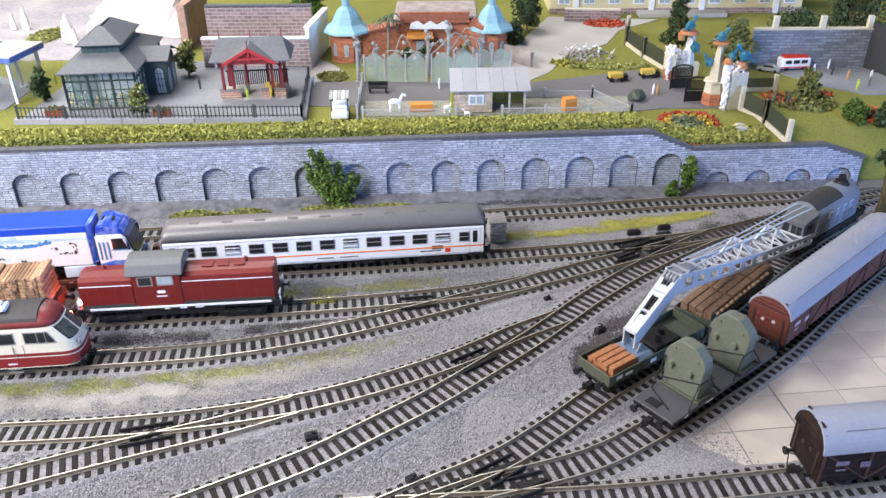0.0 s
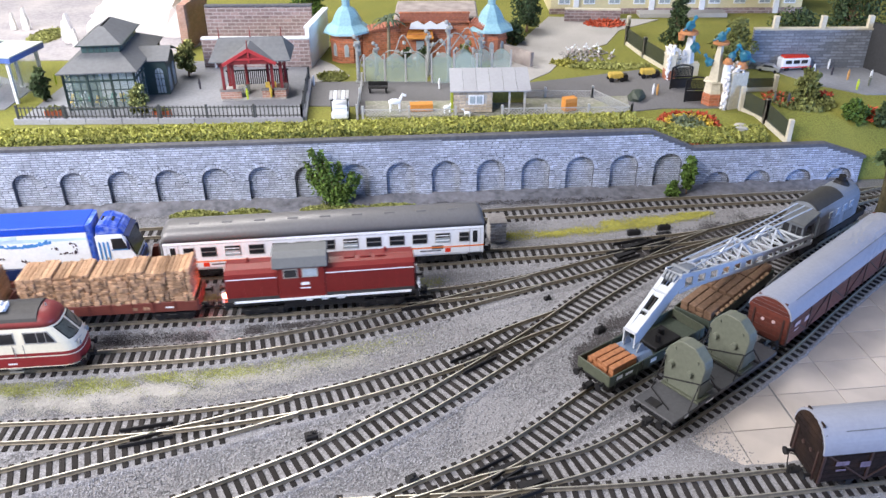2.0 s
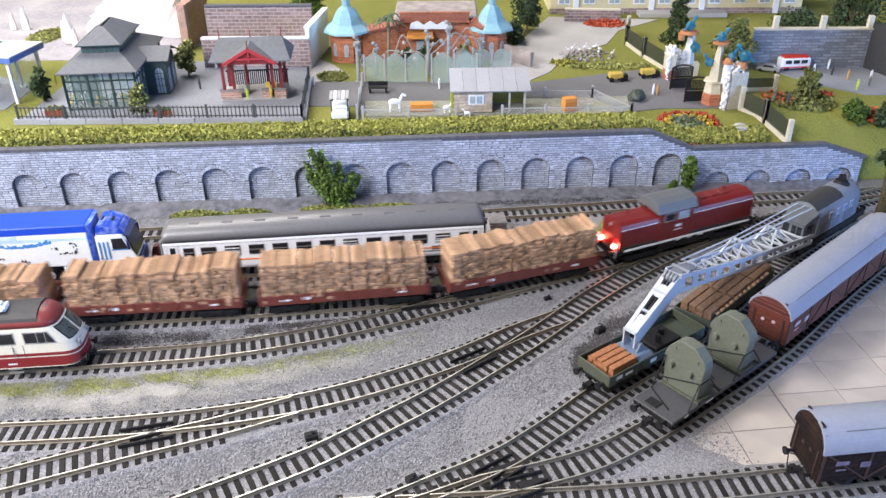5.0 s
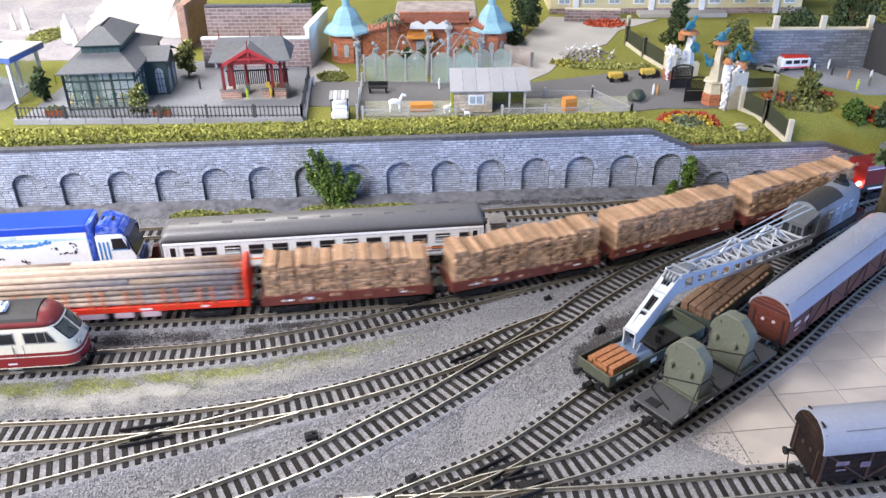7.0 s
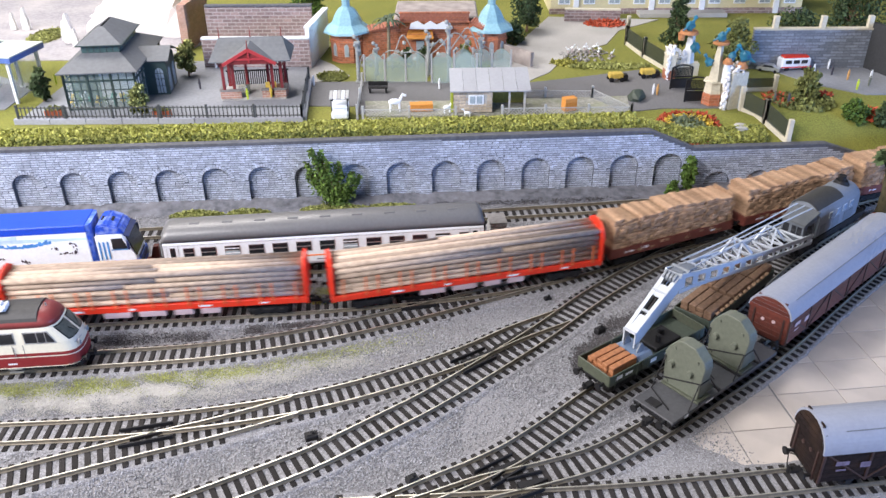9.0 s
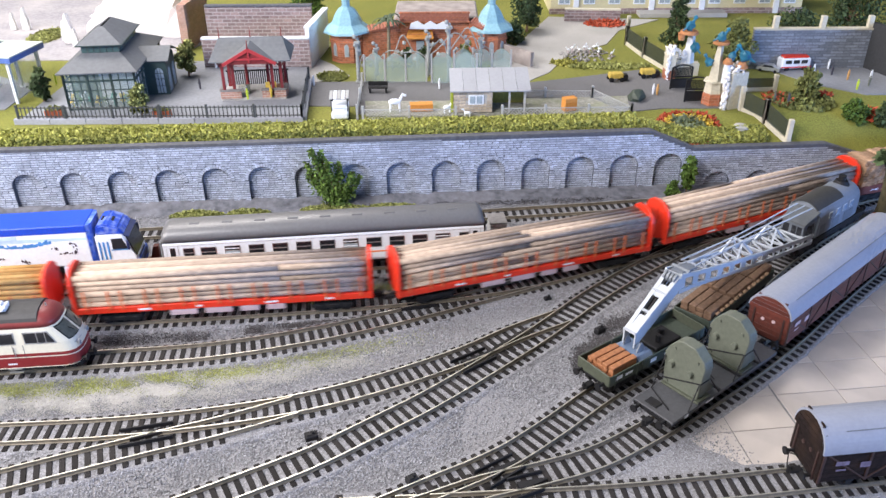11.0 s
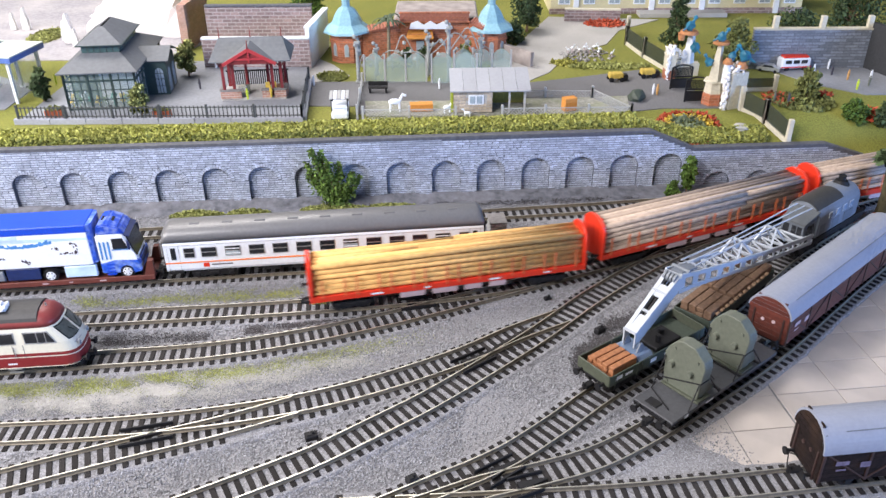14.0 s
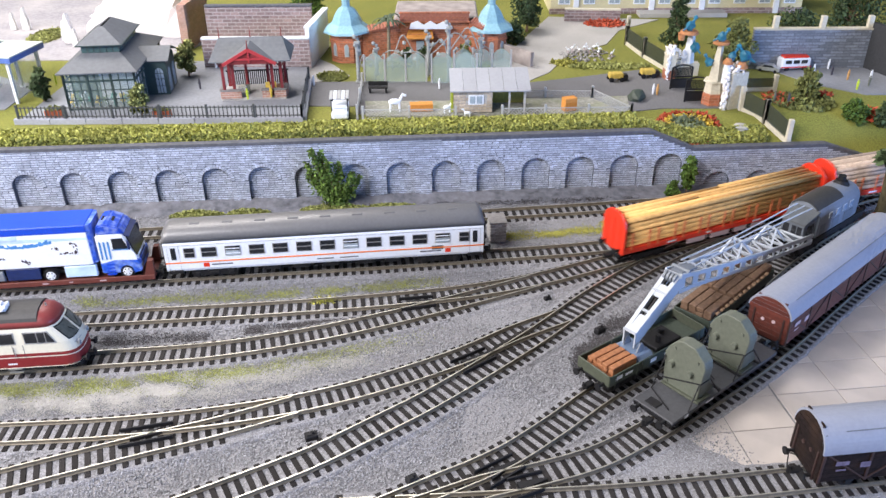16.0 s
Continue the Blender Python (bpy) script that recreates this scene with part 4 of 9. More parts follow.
    for sg in (-1, 1):
        fr = part("windscreen_frame", screen(sg * 0.07, sg * 0.84, 20.7, 28.6, 0.2), M["black"], body)
        part("windscreen", screen(sg * 0.1, sg * 0.8, 21.2, 28.1, 0.4), M["smoke_pane"], fr, "sloping dark windscreen pane")
        bm = bmesh.new()
        rod(bm, (H - 2, sg * 8.5, 16.8), (H - 0.6, sg * 8.5, 16.8), 1.7, 14)
        lamp = part("lamp", bm, M["silver"], body)
        bm = bmesh.new()
        rod(bm, (H - 0.6, sg * 8.5, 16.8), (H - 0.3, sg * 8.5, 16.8), 1.2, 14)
        part("lens", bm, M["window_pale"], lamp)
        bm = bmesh.new()
        bar(bm, (H - 3.2, sg * 3, 21.5), (H - 6.5, sg * 7, 25.6), 0.4)
        part("wiper", bm, M["black"], body)
        bm = bmesh.new()
        rod(bm, (H - 0.8, sg * 3.5, 18.6), (H - 2.8, sg * 11.5, 18.6), 0.3, 6)
        part("handrail", bm, M["silver"], body)
    bm = bmesh.new()
    box(bm, -40, 40, -11, 11, 2.5, 7, 0.5)
    for sx in (-1, 1):
        box(bm, min(sx * 78, sx * 88), max(sx * 78, sx * 88), -11, 11, 2.5, 6.6, 0.5)
    part("underframe", bm, M["black"], t)
    bm = bmesh.new()
    for z in (2.6, 5.4):
        box(bm, 40, 49, -15.4, -13.6, z, z + 0.7)
    part("step", bm, M["silver"], t)
    bogie(t, -58, 28)
    bogie(t, 58, 28)
    buffers(t, H - 4, 9.0)
    taller(t, 7, 1.42)
    return t


M["smoke_pane"] = mat("smoky_pane", (0.1, 0.11, 0.1), 0.15, var=0.2, bump=0)
M["maroon_roof"] = mat("dull_red_roof", (0.22, 0.04, 0.04), 0.4, var=0.08, bump=0.03)
c0, a0 = place_on(LINES["siding"], 279, 50)
express_locomotive(c0[0], c0[1], a0)


# ---------------------------------------------------------------- crane train
def cross_frame(t, half, z0=8.5, z1=12, width=14, material=None, name="frame"):
    bm = bmesh.new()
    for sy in (-1, 1):
        box(bm, -half, half, sy * (width - 1) - 0.9, sy * (width - 1) + 0.9, z0, z1, 0.3)
    for x in (-half + 0.8, 0, half - 0.8):
        box(bm, x - 0.8, x + 0.8, -width, width, z0, z1, 0.3)
    return part(name, bm, material or M["black"], t)


def hook_wagon():
    t = thing("low_sided_wagon", 139, 449, RAIL, 35.8, "dark green low-sided wagon with orange timber and boom rest", "wagon", "crane train")
    cross_frame(t, 48)
    bm = bmesh.new()
    box(bm, -48, 48, -14, 14, 11.4, 12.4)
    part("floor", bm, M["green_dark"], t)
    for sy in (-1, 1):
        for x0, x1 in ((-48, -17), (-16, 16), (17, 48)):
            bm = bmesh.new()
            box(bm, x0, x1, sy * 14.4 - 0.5, sy * 14.4 + 0.5, 11, 19, 0.25)
            for x in (x0 + 5, x1 - 5):
                box(bm, x - 0.5, x + 0.5, sy * 15 - 0.3, sy * 15 + 0.3, 10, 19)
            part("side_board", bm, M["green_dark"], t)
    for sx in (-1, 1):
        bm = bmesh.new()
        box(bm, sx * 48 - 0.6, sx * 48 + 0.6, -14.5, 14.5, 11, 19.5, 0.25)
        part("end_board", bm, M["olive_dark"], t)
    rnd = random.Random(5)
    for row, z in ((0, 12.4), (1, 15.4), (2, 18.4)):
        for i in range(5 if row < 2 else 4):
            bm = bmesh.new()
            y = -11.5 + i * (4.7 if row < 2 else 5.2)
            a = -46 + (0 if row == 0 else 3) + rnd.uniform(0, 1)
            box(bm, a, a + (26 if row == 0 else 23), y, y + 4.4, z + 0.1, z + 3.0, 0.35)
            part("beam", bm, M["brick_load"], t, "orange-brown timber beam")
    bm = bmesh.new()
    prism(bm, [(-12, 12.4), (-12, 16), (-9, 18.5), (9, 18.5), (12, 16), (12, 12.4)], -17, -3)
    part("boom_rest", bm, M["rest_blue"], t, "blue-grey boom rest block")
    bm = bmesh.new()
    for y in (-6, 6):
        prism(bm, [(-14, 18.5), (-11, 25), (-9, 25), (-6, 18.5)], y - 0.6, y + 0.6, "y")
    part("rest_bracket", bm, M["crane_grey"], t)
    bm = bmesh.new()
    box(bm, 4, 30, -9, 9, 12.4, 15.5, 0.5)
    rod(bm, (12, -3, 15.5), (12, -3, 21), 2.0, 10)
    rod(bm, (22, 3, 15.5), (22, 3, 19), 2.4, 10)
    part("winch", bm, M["black"], t)
    writing_bars(t, [(-40, 15.5, 7, 3), (-30, 15, 7, 2), (-6, 15, 6, 3), (8, 15, 5, 1.4)], -14.95, M["white"])
    bogie(t, -30, 20)
    bogie(t, 30, 20)
    buffers(t, 48)


M["olive_dark"] = mat("dark_olive_paint", (0.075, 0.085, 0.06), 0.6, var=0.15)
M["rest_blue"] = mat("blue_grey_paint", (0.16, 0.22, 0.33), 0.5, var=0.1)


def beam_wagon():
    t = thing("low_sided_wagon", 218, 518, RAIL, 44.5, "dark low-sided wagon stacked with brown beams", "wagon", "crane train")
    cross_frame(t, 50)
    for sy in (-1, 1):
        bm = bmesh.new()
        box(bm, -50, 50, sy * 14.4 - 0.5, sy * 14.4 + 0.5, 11, 18.5, 0.25)
        part("side_board", bm, M["green_dark"], t)
    for sx in (-1, 1):
        bm = bmesh.new()
        box(bm, sx * 50 - 0.6, sx * 50 + 0.6, -14.5, 14.5, 11, 18.5, 0.25)
        part("end_board", bm, M["green_dark"], t)
    bm = bmesh.new()
    box(bm, -50, 50, -14, 14, 11.4, 12.4)
    part("floor", bm, M["wood_brown"], t)
    rnd = random.Random(9)
    for k, x in enumerate((-46, -12, 20)):
        for row in range(3):
            for i in range(4):
                bm = bmesh.new()
                y = -12.5 + i * 6.2 + rnd.uniform(-0.2, 0.2)
                box(bm, x + rnd.uniform(-1, 1), x + 30 + rnd.uniform(-1, 1), y, y + 5.8, 12.5 + row * 3.6, 15.9 + row * 3.6, 0.4)
                part("beam", bm, M["wood_brown"], t)
    for i in range(12):
        bm = bmesh.new()
        box(bm, -40 + i * 7, -36 + i * 7, -14.6, -9, 18.6, 20.4, 0.3)
        part("batten", bm, M["plank"], t, "pale short batten")
    bogie(t, -32, 20)
    bogie(t, 32, 20)
    buffers(t, 50)


def crane():
    t = thing("railway_crane", 337, 632, RAIL, 39.5, "grey railway crane with lattice boom and dark roof", "crane", "crane train")
    cross_frame(t, 58, 8, 13)
    bm = bmesh.new()
    box(bm, -58, 52, -14, 14, 12, 14)
    rod(bm, (-8, 0, 13), (-8, 0, 17), 12, 24)
    part("turntable", bm, M["black"], t)
    # engine house: barrel roof, rounded behind
    def arch(x, k, a0=0.0, a1=math.pi, out=0.0, n=16):
        """Cross-section of the house at x, drawn in by k."""
        return [(x, -(14.6 * k + out) * math.cos(a0 + (a1 - a0) * i / n), 33 * (0.6 + 0.4 * k) + (13 * k + out) * math.sin(a0 + (a1 - a0) * i / n)) for i in range(n + 1)]
    bm = bmesh.new()
    rings = []
    for x, k in ((-34, 1.0), (0, 1.0), (32, 1.0), (37, 0.97), (41, 0.9), (44, 0.78), (46, 0.6)):
        rings.append([bm.verts.new(p) for p in [(x, -14.6 * k, 16)] + arch(x, k) + [(x, 14.6 * k, 16)]])
    for r0, r1 in zip(rings[:-1], rings[1:]):
        for i in range(len(r0) - 1):
            bm.faces.new((r0[i], r0[i + 1], r1[i + 1], r1[i]))
        bm.faces.new((r0[-1], r0[0], r1[0], r1[-1]))
    bm.faces.new(rings[0][::-1])
    bm.faces.new(rings[-1])
    house = part("engine_house", bm, M["crane_grey"], t)
    bm = bmesh.new()
    c0, c1 = arch(-35, 1.0, 0.62, 2.52, 0.5), arch(9, 1.0, 0.62, 2.52, 0.5)
    d0, d1 = arch(-35, 1.0, 0.62, 2.52, -0.3), arch(9, 1.0, 0.62, 2.52, -0.3)
    q = [[bm.verts.new(p) for p in r] for r in (c0, c1, d1, d0)]
    for r0, r1 in zip(q, q[1:] + q[:1]):
        for i in range(len(r0) - 1):
            bm.faces.new((r0[i], r0[i + 1], r1[i + 1], r1[i]))
    for i in (0, -1):
        bm.faces.new([r[i] for r in q])
    part("roof_cover", bm, M["dark_cover"], house, "dark grey roof cover")
    for y in (-11.9, 11.9):
        bm = bmesh.new()
        bar(bm, (-35, y, 40.8), (10, y, 40.8), 0.8)
        part("cover_rail", bm, M["crane_grey"], house)
    bm = bmesh.new()
    rod(bm, (26, 0, 44), (26, 0, 48), 7.5, 18, 5)
    rod(bm, (26, 0, 48), (26, 0, 52.5), 3.2, 14)
    part("chimney", bm, M["black"], house, "short black chimney")
    for x in (-14, -2, 10, 22):
        bm = bmesh.new()
        box(bm, x - 3, x + 3, -15.0, -14.3, 29, 35)
        w = part("window", bm, M["boom"], house)
        for dx in (-1.5, 1.5):
            bm = bmesh.new()
            box(bm, x + dx - 1.1, x + dx + 1.1, -15.2, -14.4, 29.8, 34.2)
            part("pane", bm, M["sky_pane"], w)
    bm = bmesh.new()
    for x0, x1 in ((-30, -20), (-8, 4), (12, 28)):
        box(bm, x0, x1, -14.9, -14.4, 17, 26)
    part("side_panel", bm, M["panel_grey"], house)
    # driver's cab in front
    bm = bmesh.new()
    box(bm, -56, -34, -13, 7, 16, 35, 0.6)
    cab = part("cab", bm, M["panel_grey"], t)
    bm = bmesh.new()
    prism(bm, [(-57.5, 34.5), (-57.5, 36), (-34, 41), (-34, 38)], -14, 8, "y")
    part("roof", bm, M["cab_grey"], cab)
    for y0, y1 in ((-11.5, -7.5), (-6.5, -2.5), (0, 5)):
        bm = bmesh.new()
        box(bm, -56.5, -55.7, y0, y1, 24, 32)
        part("window", bm, M["window"], cab)
    bm = bmesh.new()
    box(bm, -50, -40, -13.5, -12.8, 18, 32)
    part("door", bm, M["window"], cab, "dark cab door")
    # lattice boom, from its foot at the crane to the tip over the low wagon
    wx, wy = 128, 443
    a = math.radians(41.6)
    inv = (Matrix.Translation((337, 632, RAIL)) @ Matrix.Rotation(radians(39.5), 4, "Z")).inverted()

    def at(u, w, z):
        """u along the boom from the tip, w to its left, z above the ballast."""
        p = Vector((wx + u * math.cos(a) - w * math.sin(a), wy + u * math.sin(a) + w * math.cos(a), z))
        return tuple(inv @ p)
    boom = part("boom", bar(bmesh.new(), at(238, -12, 22), at(238, 12, 22), 3.0), M["boom"], t, "pale grey lattice boom")

    def chord(u):
        """Lower edge, upper edge and half width of the boom at u."""
        k = (u - 42) / 196 if u > 42 else 0
        lo = 55 - 34 * k - 2 * math.sin(math.pi * min(1, max(0, k))) if u > 42 else 27 + 26 * u / 42
        hi = 65.5 - 38 * k - 2 * math.sin(math.pi * min(1, max(0, k))) if u > 42 else 38 + 28 * max(0, u) / 42
        return lo, hi, 5 + 7 * max(0, u) / 238
    us = [-2, 14, 28, 42] + [42 + 196 * i / 12 for i in range(1, 13)]
    for side in (-1, 1):
        # head: closed side plate
        bm = bmesh.new()
        for u0, u1 in zip(us[:3], us[1:4]):
            l0, h0, w0 = chord(u0)
            l1, h1, w1 = chord(u1)
            f = [at(u0, side * w0, l0), at(u1, side * w1, l1), at(u1, side * w1, h1), at(u0, side * w0, h0)]
            g = [at(u0, side * (w0 - 1.0), l0), at(u1, side * (w1 - 1.0), l1), at(u1, side * (w1 - 1.0), h1), at(u0, side * (w0 - 1.0), h0)]
            fv, gv = [bm.verts.new(p) for p in f], [bm.verts.new(p) for p in g]
            bm.faces.new(fv)
            bm.faces.new(gv[::-1])
            for i in range(4):
                bm.faces.new((fv[i], fv[(i + 1) % 4], gv[(i + 1) % 4], gv[i]))
        part("head_plate", bm, M["boom"], boom)
        # long plate girder with openings
        for u0, u1 in zip(us[3:-1], us[4:]):
            l0, h0, w0 = chord(u0)
            l1, h1, w1 = chord(u1)
            bm = bmesh.new()
            bar(bm, at(u0, side * w0, l0), at(u1, side * w1, l1), 1.2, 3.0)
            bar(bm, at(u0, side * w0, h0), at(u1, side * w1, h1), 1.2, 3.4)
            for f0, f1 in (((0.0, 0.42),) if u0 < 165 else ((0.0, 0.14), (0.55, 0.66))):
                ua, ub = u0 + f0 * (u1 - u0), u0 + f1 * (u1 - u0)
                (la, ha, wa), (lb, hb, wb) = chord(ua), chord(ub)
                fv = [bm.verts.new(p) for p in (at(ua, side * wa, la), at(ub, side * wb, lb), at(ub, side * wb, hb), at(ua, side * wa, ha))]
                gv = [bm.verts.new(p) for p in (at(ua, side * (wa - 0.9), la), at(ub, side * (wb - 0.9), lb), at(ub, side * (wb - 0.9), hb), at(ua, side * (wa - 0.9), ha))]
                bm.faces.new(fv)
                bm.faces.new(gv[::-1])
                for i in range(4):
                    bm.faces.new((fv[i], fv[(i + 1) % 4], gv[(i + 1) % 4], gv[i]))
            part("girder_bay", bm, M["boom"], boom)
    bm = bmesh.new()
    for u in us:
        lo, hi, w = chord(u)
        bar(bm, at(u, -w, hi), at(u, w, hi), 1.6, 1.4)
        if u > 40:
            bar(bm, at(u, -w, lo), at(u, w, lo), 1.2)
    for u0, u1 in zip(us[3:-1], us[4:]):
        l0, h0, w0 = chord(u0)
        l1, h1, w1 = chord(u1)
        bar(bm, at(u0, -w0, h0), at(u1, w1, h1), 1.0)
    part("lattice", bm, M["boom"], boom, "pale cross bars of the boom")
    bm = bmesh.new()
    for u0, u1 in ((-2, 11), (25, 33)):
        l0, h0, w0 = chord(u0)
        l1, h1, w1 = chord(u1)
        fv = [bm.verts.new(p) for p in (at(u0, -w0, h0), at(u1, -w1, h1), at(u1, w1, h1), at(u0, w0, h0))]
        gv = [bm.verts.new(p) for p in (at(u0, -w0, h0 - 1), at(u1, -w1, h1 - 1), at(u1, w1, h1 - 1), at(u0, w0, h0 - 1))]
        bm.faces.new(fv)
        bm.faces.new(gv[::-1])
        for i in range(4):
            bm.faces.new((fv[i], fv[(i + 1) % 4], gv[(i + 1) % 4], gv[i]))
    for side in (-1, 1):
        (l0, h0, w0), (l1, h1, w1) = chord(-2), chord(42)
        bar(bm, at(-2, side * (w0 - 1.6), h0 - 0.6), at(42, side * (w1 - 1.6), h1 - 0.6), 2.8, 1.2)
    part("head_cover", bm, M["boom"], boom)
    bm = bmesh.new()
    for w in (-2.2, 0, 2.2):
        (l0, h0, w0), (l1, h1, w1) = chord(8), chord(40)
        rod(bm, at(8, w, h0 - 5), at(40, w, h1 - 4), 0.7, 6)
    part("hoist_rope", bm, M["black"], boom, "dark hoist ropes in the head slot")
    bm = bmesh.new()
    for w in (-4, -1.3, 1.3, 4):
        rod(bm, at(40, w - 0.9, 63.5), at(40, w + 0.9, 63.5), 3.6, 16)
    rod(bm, at(52, -7, 65.5), at(52, 7, 65.5), 1.6, 14)
    bar(bm, at(46, 0, 65.8), at(66, 0, 62.5), 9, 1.6)
    part("pulley", bm, M["crane_grey"], boom)
    # trestle and ropes over the boom
    for u, z0, z1 in ((128, 48, 60), (182, 39, 51)):
        for w in (-7, 7):
            for du in (-10, 13):
                bm = bmesh.new()
                bar(bm, at(u + du, w, z0 - du * 0.15), at(u, w * 0.6, z1), 1.5)
                part("trestle_leg", bm, M["boom"], boom)
        bm = bmesh.new()
        bar(bm, at(u, -5, z1), at(u, 5, z1), 1.5)
        part("trestle_top", bm, M["boom"], boom)
    bm = bmesh.new()
    for w in (-4, 0, 4):
        rod(bm, at(60, w * 1.4, 67), at(128, w, 60.5), 0.6, 6)
        rod(bm, at(128, w, 60.5), at(236, w * 1.6, 52), 0.6, 6)
    part("rope", bm, M["boom"], boom, "pale taut ropes")
    bogie(t, -38, 26)
    bogie(t, 34, 26)
    buffers(t, 58)


M["dark_cover"] = mat("dark_roof_cover", (0.045, 0.045, 0.045), 0.55, var=0.2)
M["sky_pane"] = mat("pale_blue_pane", (0.28, 0.36, 0.48), 0.2, var=0.1, bump=0)
M["panel_grey"] = mat("mid_grey_paint", (0.15, 0.17, 0.2), 0.5, var=0.1)


def counterweight_wagon():
    t = thing("flat_wagon", 177, 421, RAIL, 38.3, "dark flat wagon carrying two lashed olive counterweights", "wagon", "crane train")
    cross_frame(t, 58, 8, 11.5, 15)
    bm = bmesh.new()
    box(bm, -58, 58, -15.5, 15.5, 10, 12.2, 0.4)
    part("deck", bm, M["deck_grey"], t, "dark grey flat deck")
    bm = bmesh.new()
    box(bm, -55, -48, 0, 9, 12.2, 12.9, 0.2)
    for x in (-30, -8, 14, 36):
        box(bm, x - 0.8, x + 0.8, -15, 15, 12.2, 12.9)
    part("deck_fitting", bm, M["black"], t)
    writing_bars(t, [(-44, 10.5, 4, 2.2), (-20, 10.5, 8, 1.2)], -15.55, M["white"])
    bogie(t, -38, 20)
    bogie(t, 38, 20)
    buffers(t, 58, 10.5)


M["deck_grey"] = mat("dark_deck", (0.06, 0.062, 0.07), 0.55, var=0.15)


def counterweight(u):
    c = np.array([177, 421.0]) + u * np.array([math.cos(radians(38.3)), math.sin(radians(38.3))])
    t = thing("counterweight", c[0], c[1], RAIL + 12.2, 38.3, "olive steel counterweight slab with bolts on wagon", "counterweight", "crane counterweights")
    bm = bmesh.new()
    prism(bm, [(14, 0), (16, 24), (13.5, 30), (8, 36.5), (4, 38), (-5, 37.4), (-13, 30.5), (-14.2, 26), (-12, 0)], -4, 5)
    bmesh.ops.bevel(bm, geom=list(bm.edges), offset=0.5, segments=1, affect="EDGES")
    slab = part("slab", bm, M["olive"], t)
    for y, z, r in ((-5, 18.5, 2.3), (9.5, 18.5, 2.3), (9, 31, 1.1), (-8.5, 29, 1.1), (11.5, 3.5, 1.2), (-9.5, 3.5, 1.2)):
        bm = bmesh.new()
        rod(bm, (-7.0 if r > 2 else -5.0, y, z), (-3.9, y, z), r * 0.85, 14, r)
        part("bolt", bm, M["olive"], slab)
    bm = bmesh.new()
    box(bm, -6, 8, -14.5, 14.5, 0.0, 1.6, 0.3)
    part("foot", bm, M["olive_dark"], t)
    bm = bmesh.new()
    prism(bm, [(5, 1.6), (15, 1.6), (5, 17)], -11.5, -10, "y")
    prism(bm, [(5, 1.6), (15, 1.6), (5, 17)], 10, 11.5, "y")
    part("gusset", bm, M["olive"], t)
    bm = bmesh.new()
    for p, q in (((-4.4, 15, 4), (-4.4, -13.5, 15)), ((-4.4, -13.5, 15), (5.4, -13.5, 15)), ((-4.4, 14.5, 22), (-15, 14.5, 0.4)), ((-15, 14.5, 0.4), (-24, -6, 0.4)),
                 ((-4.4, -12.6, 15), (-16, -15, 0.2)), ((5.4, -13.5, 15), (16, -15, 0.2))):
        rod(bm, p, q, 0.45, 6)
    part("lashing", bm, M["black"], t, "black lashing cable")


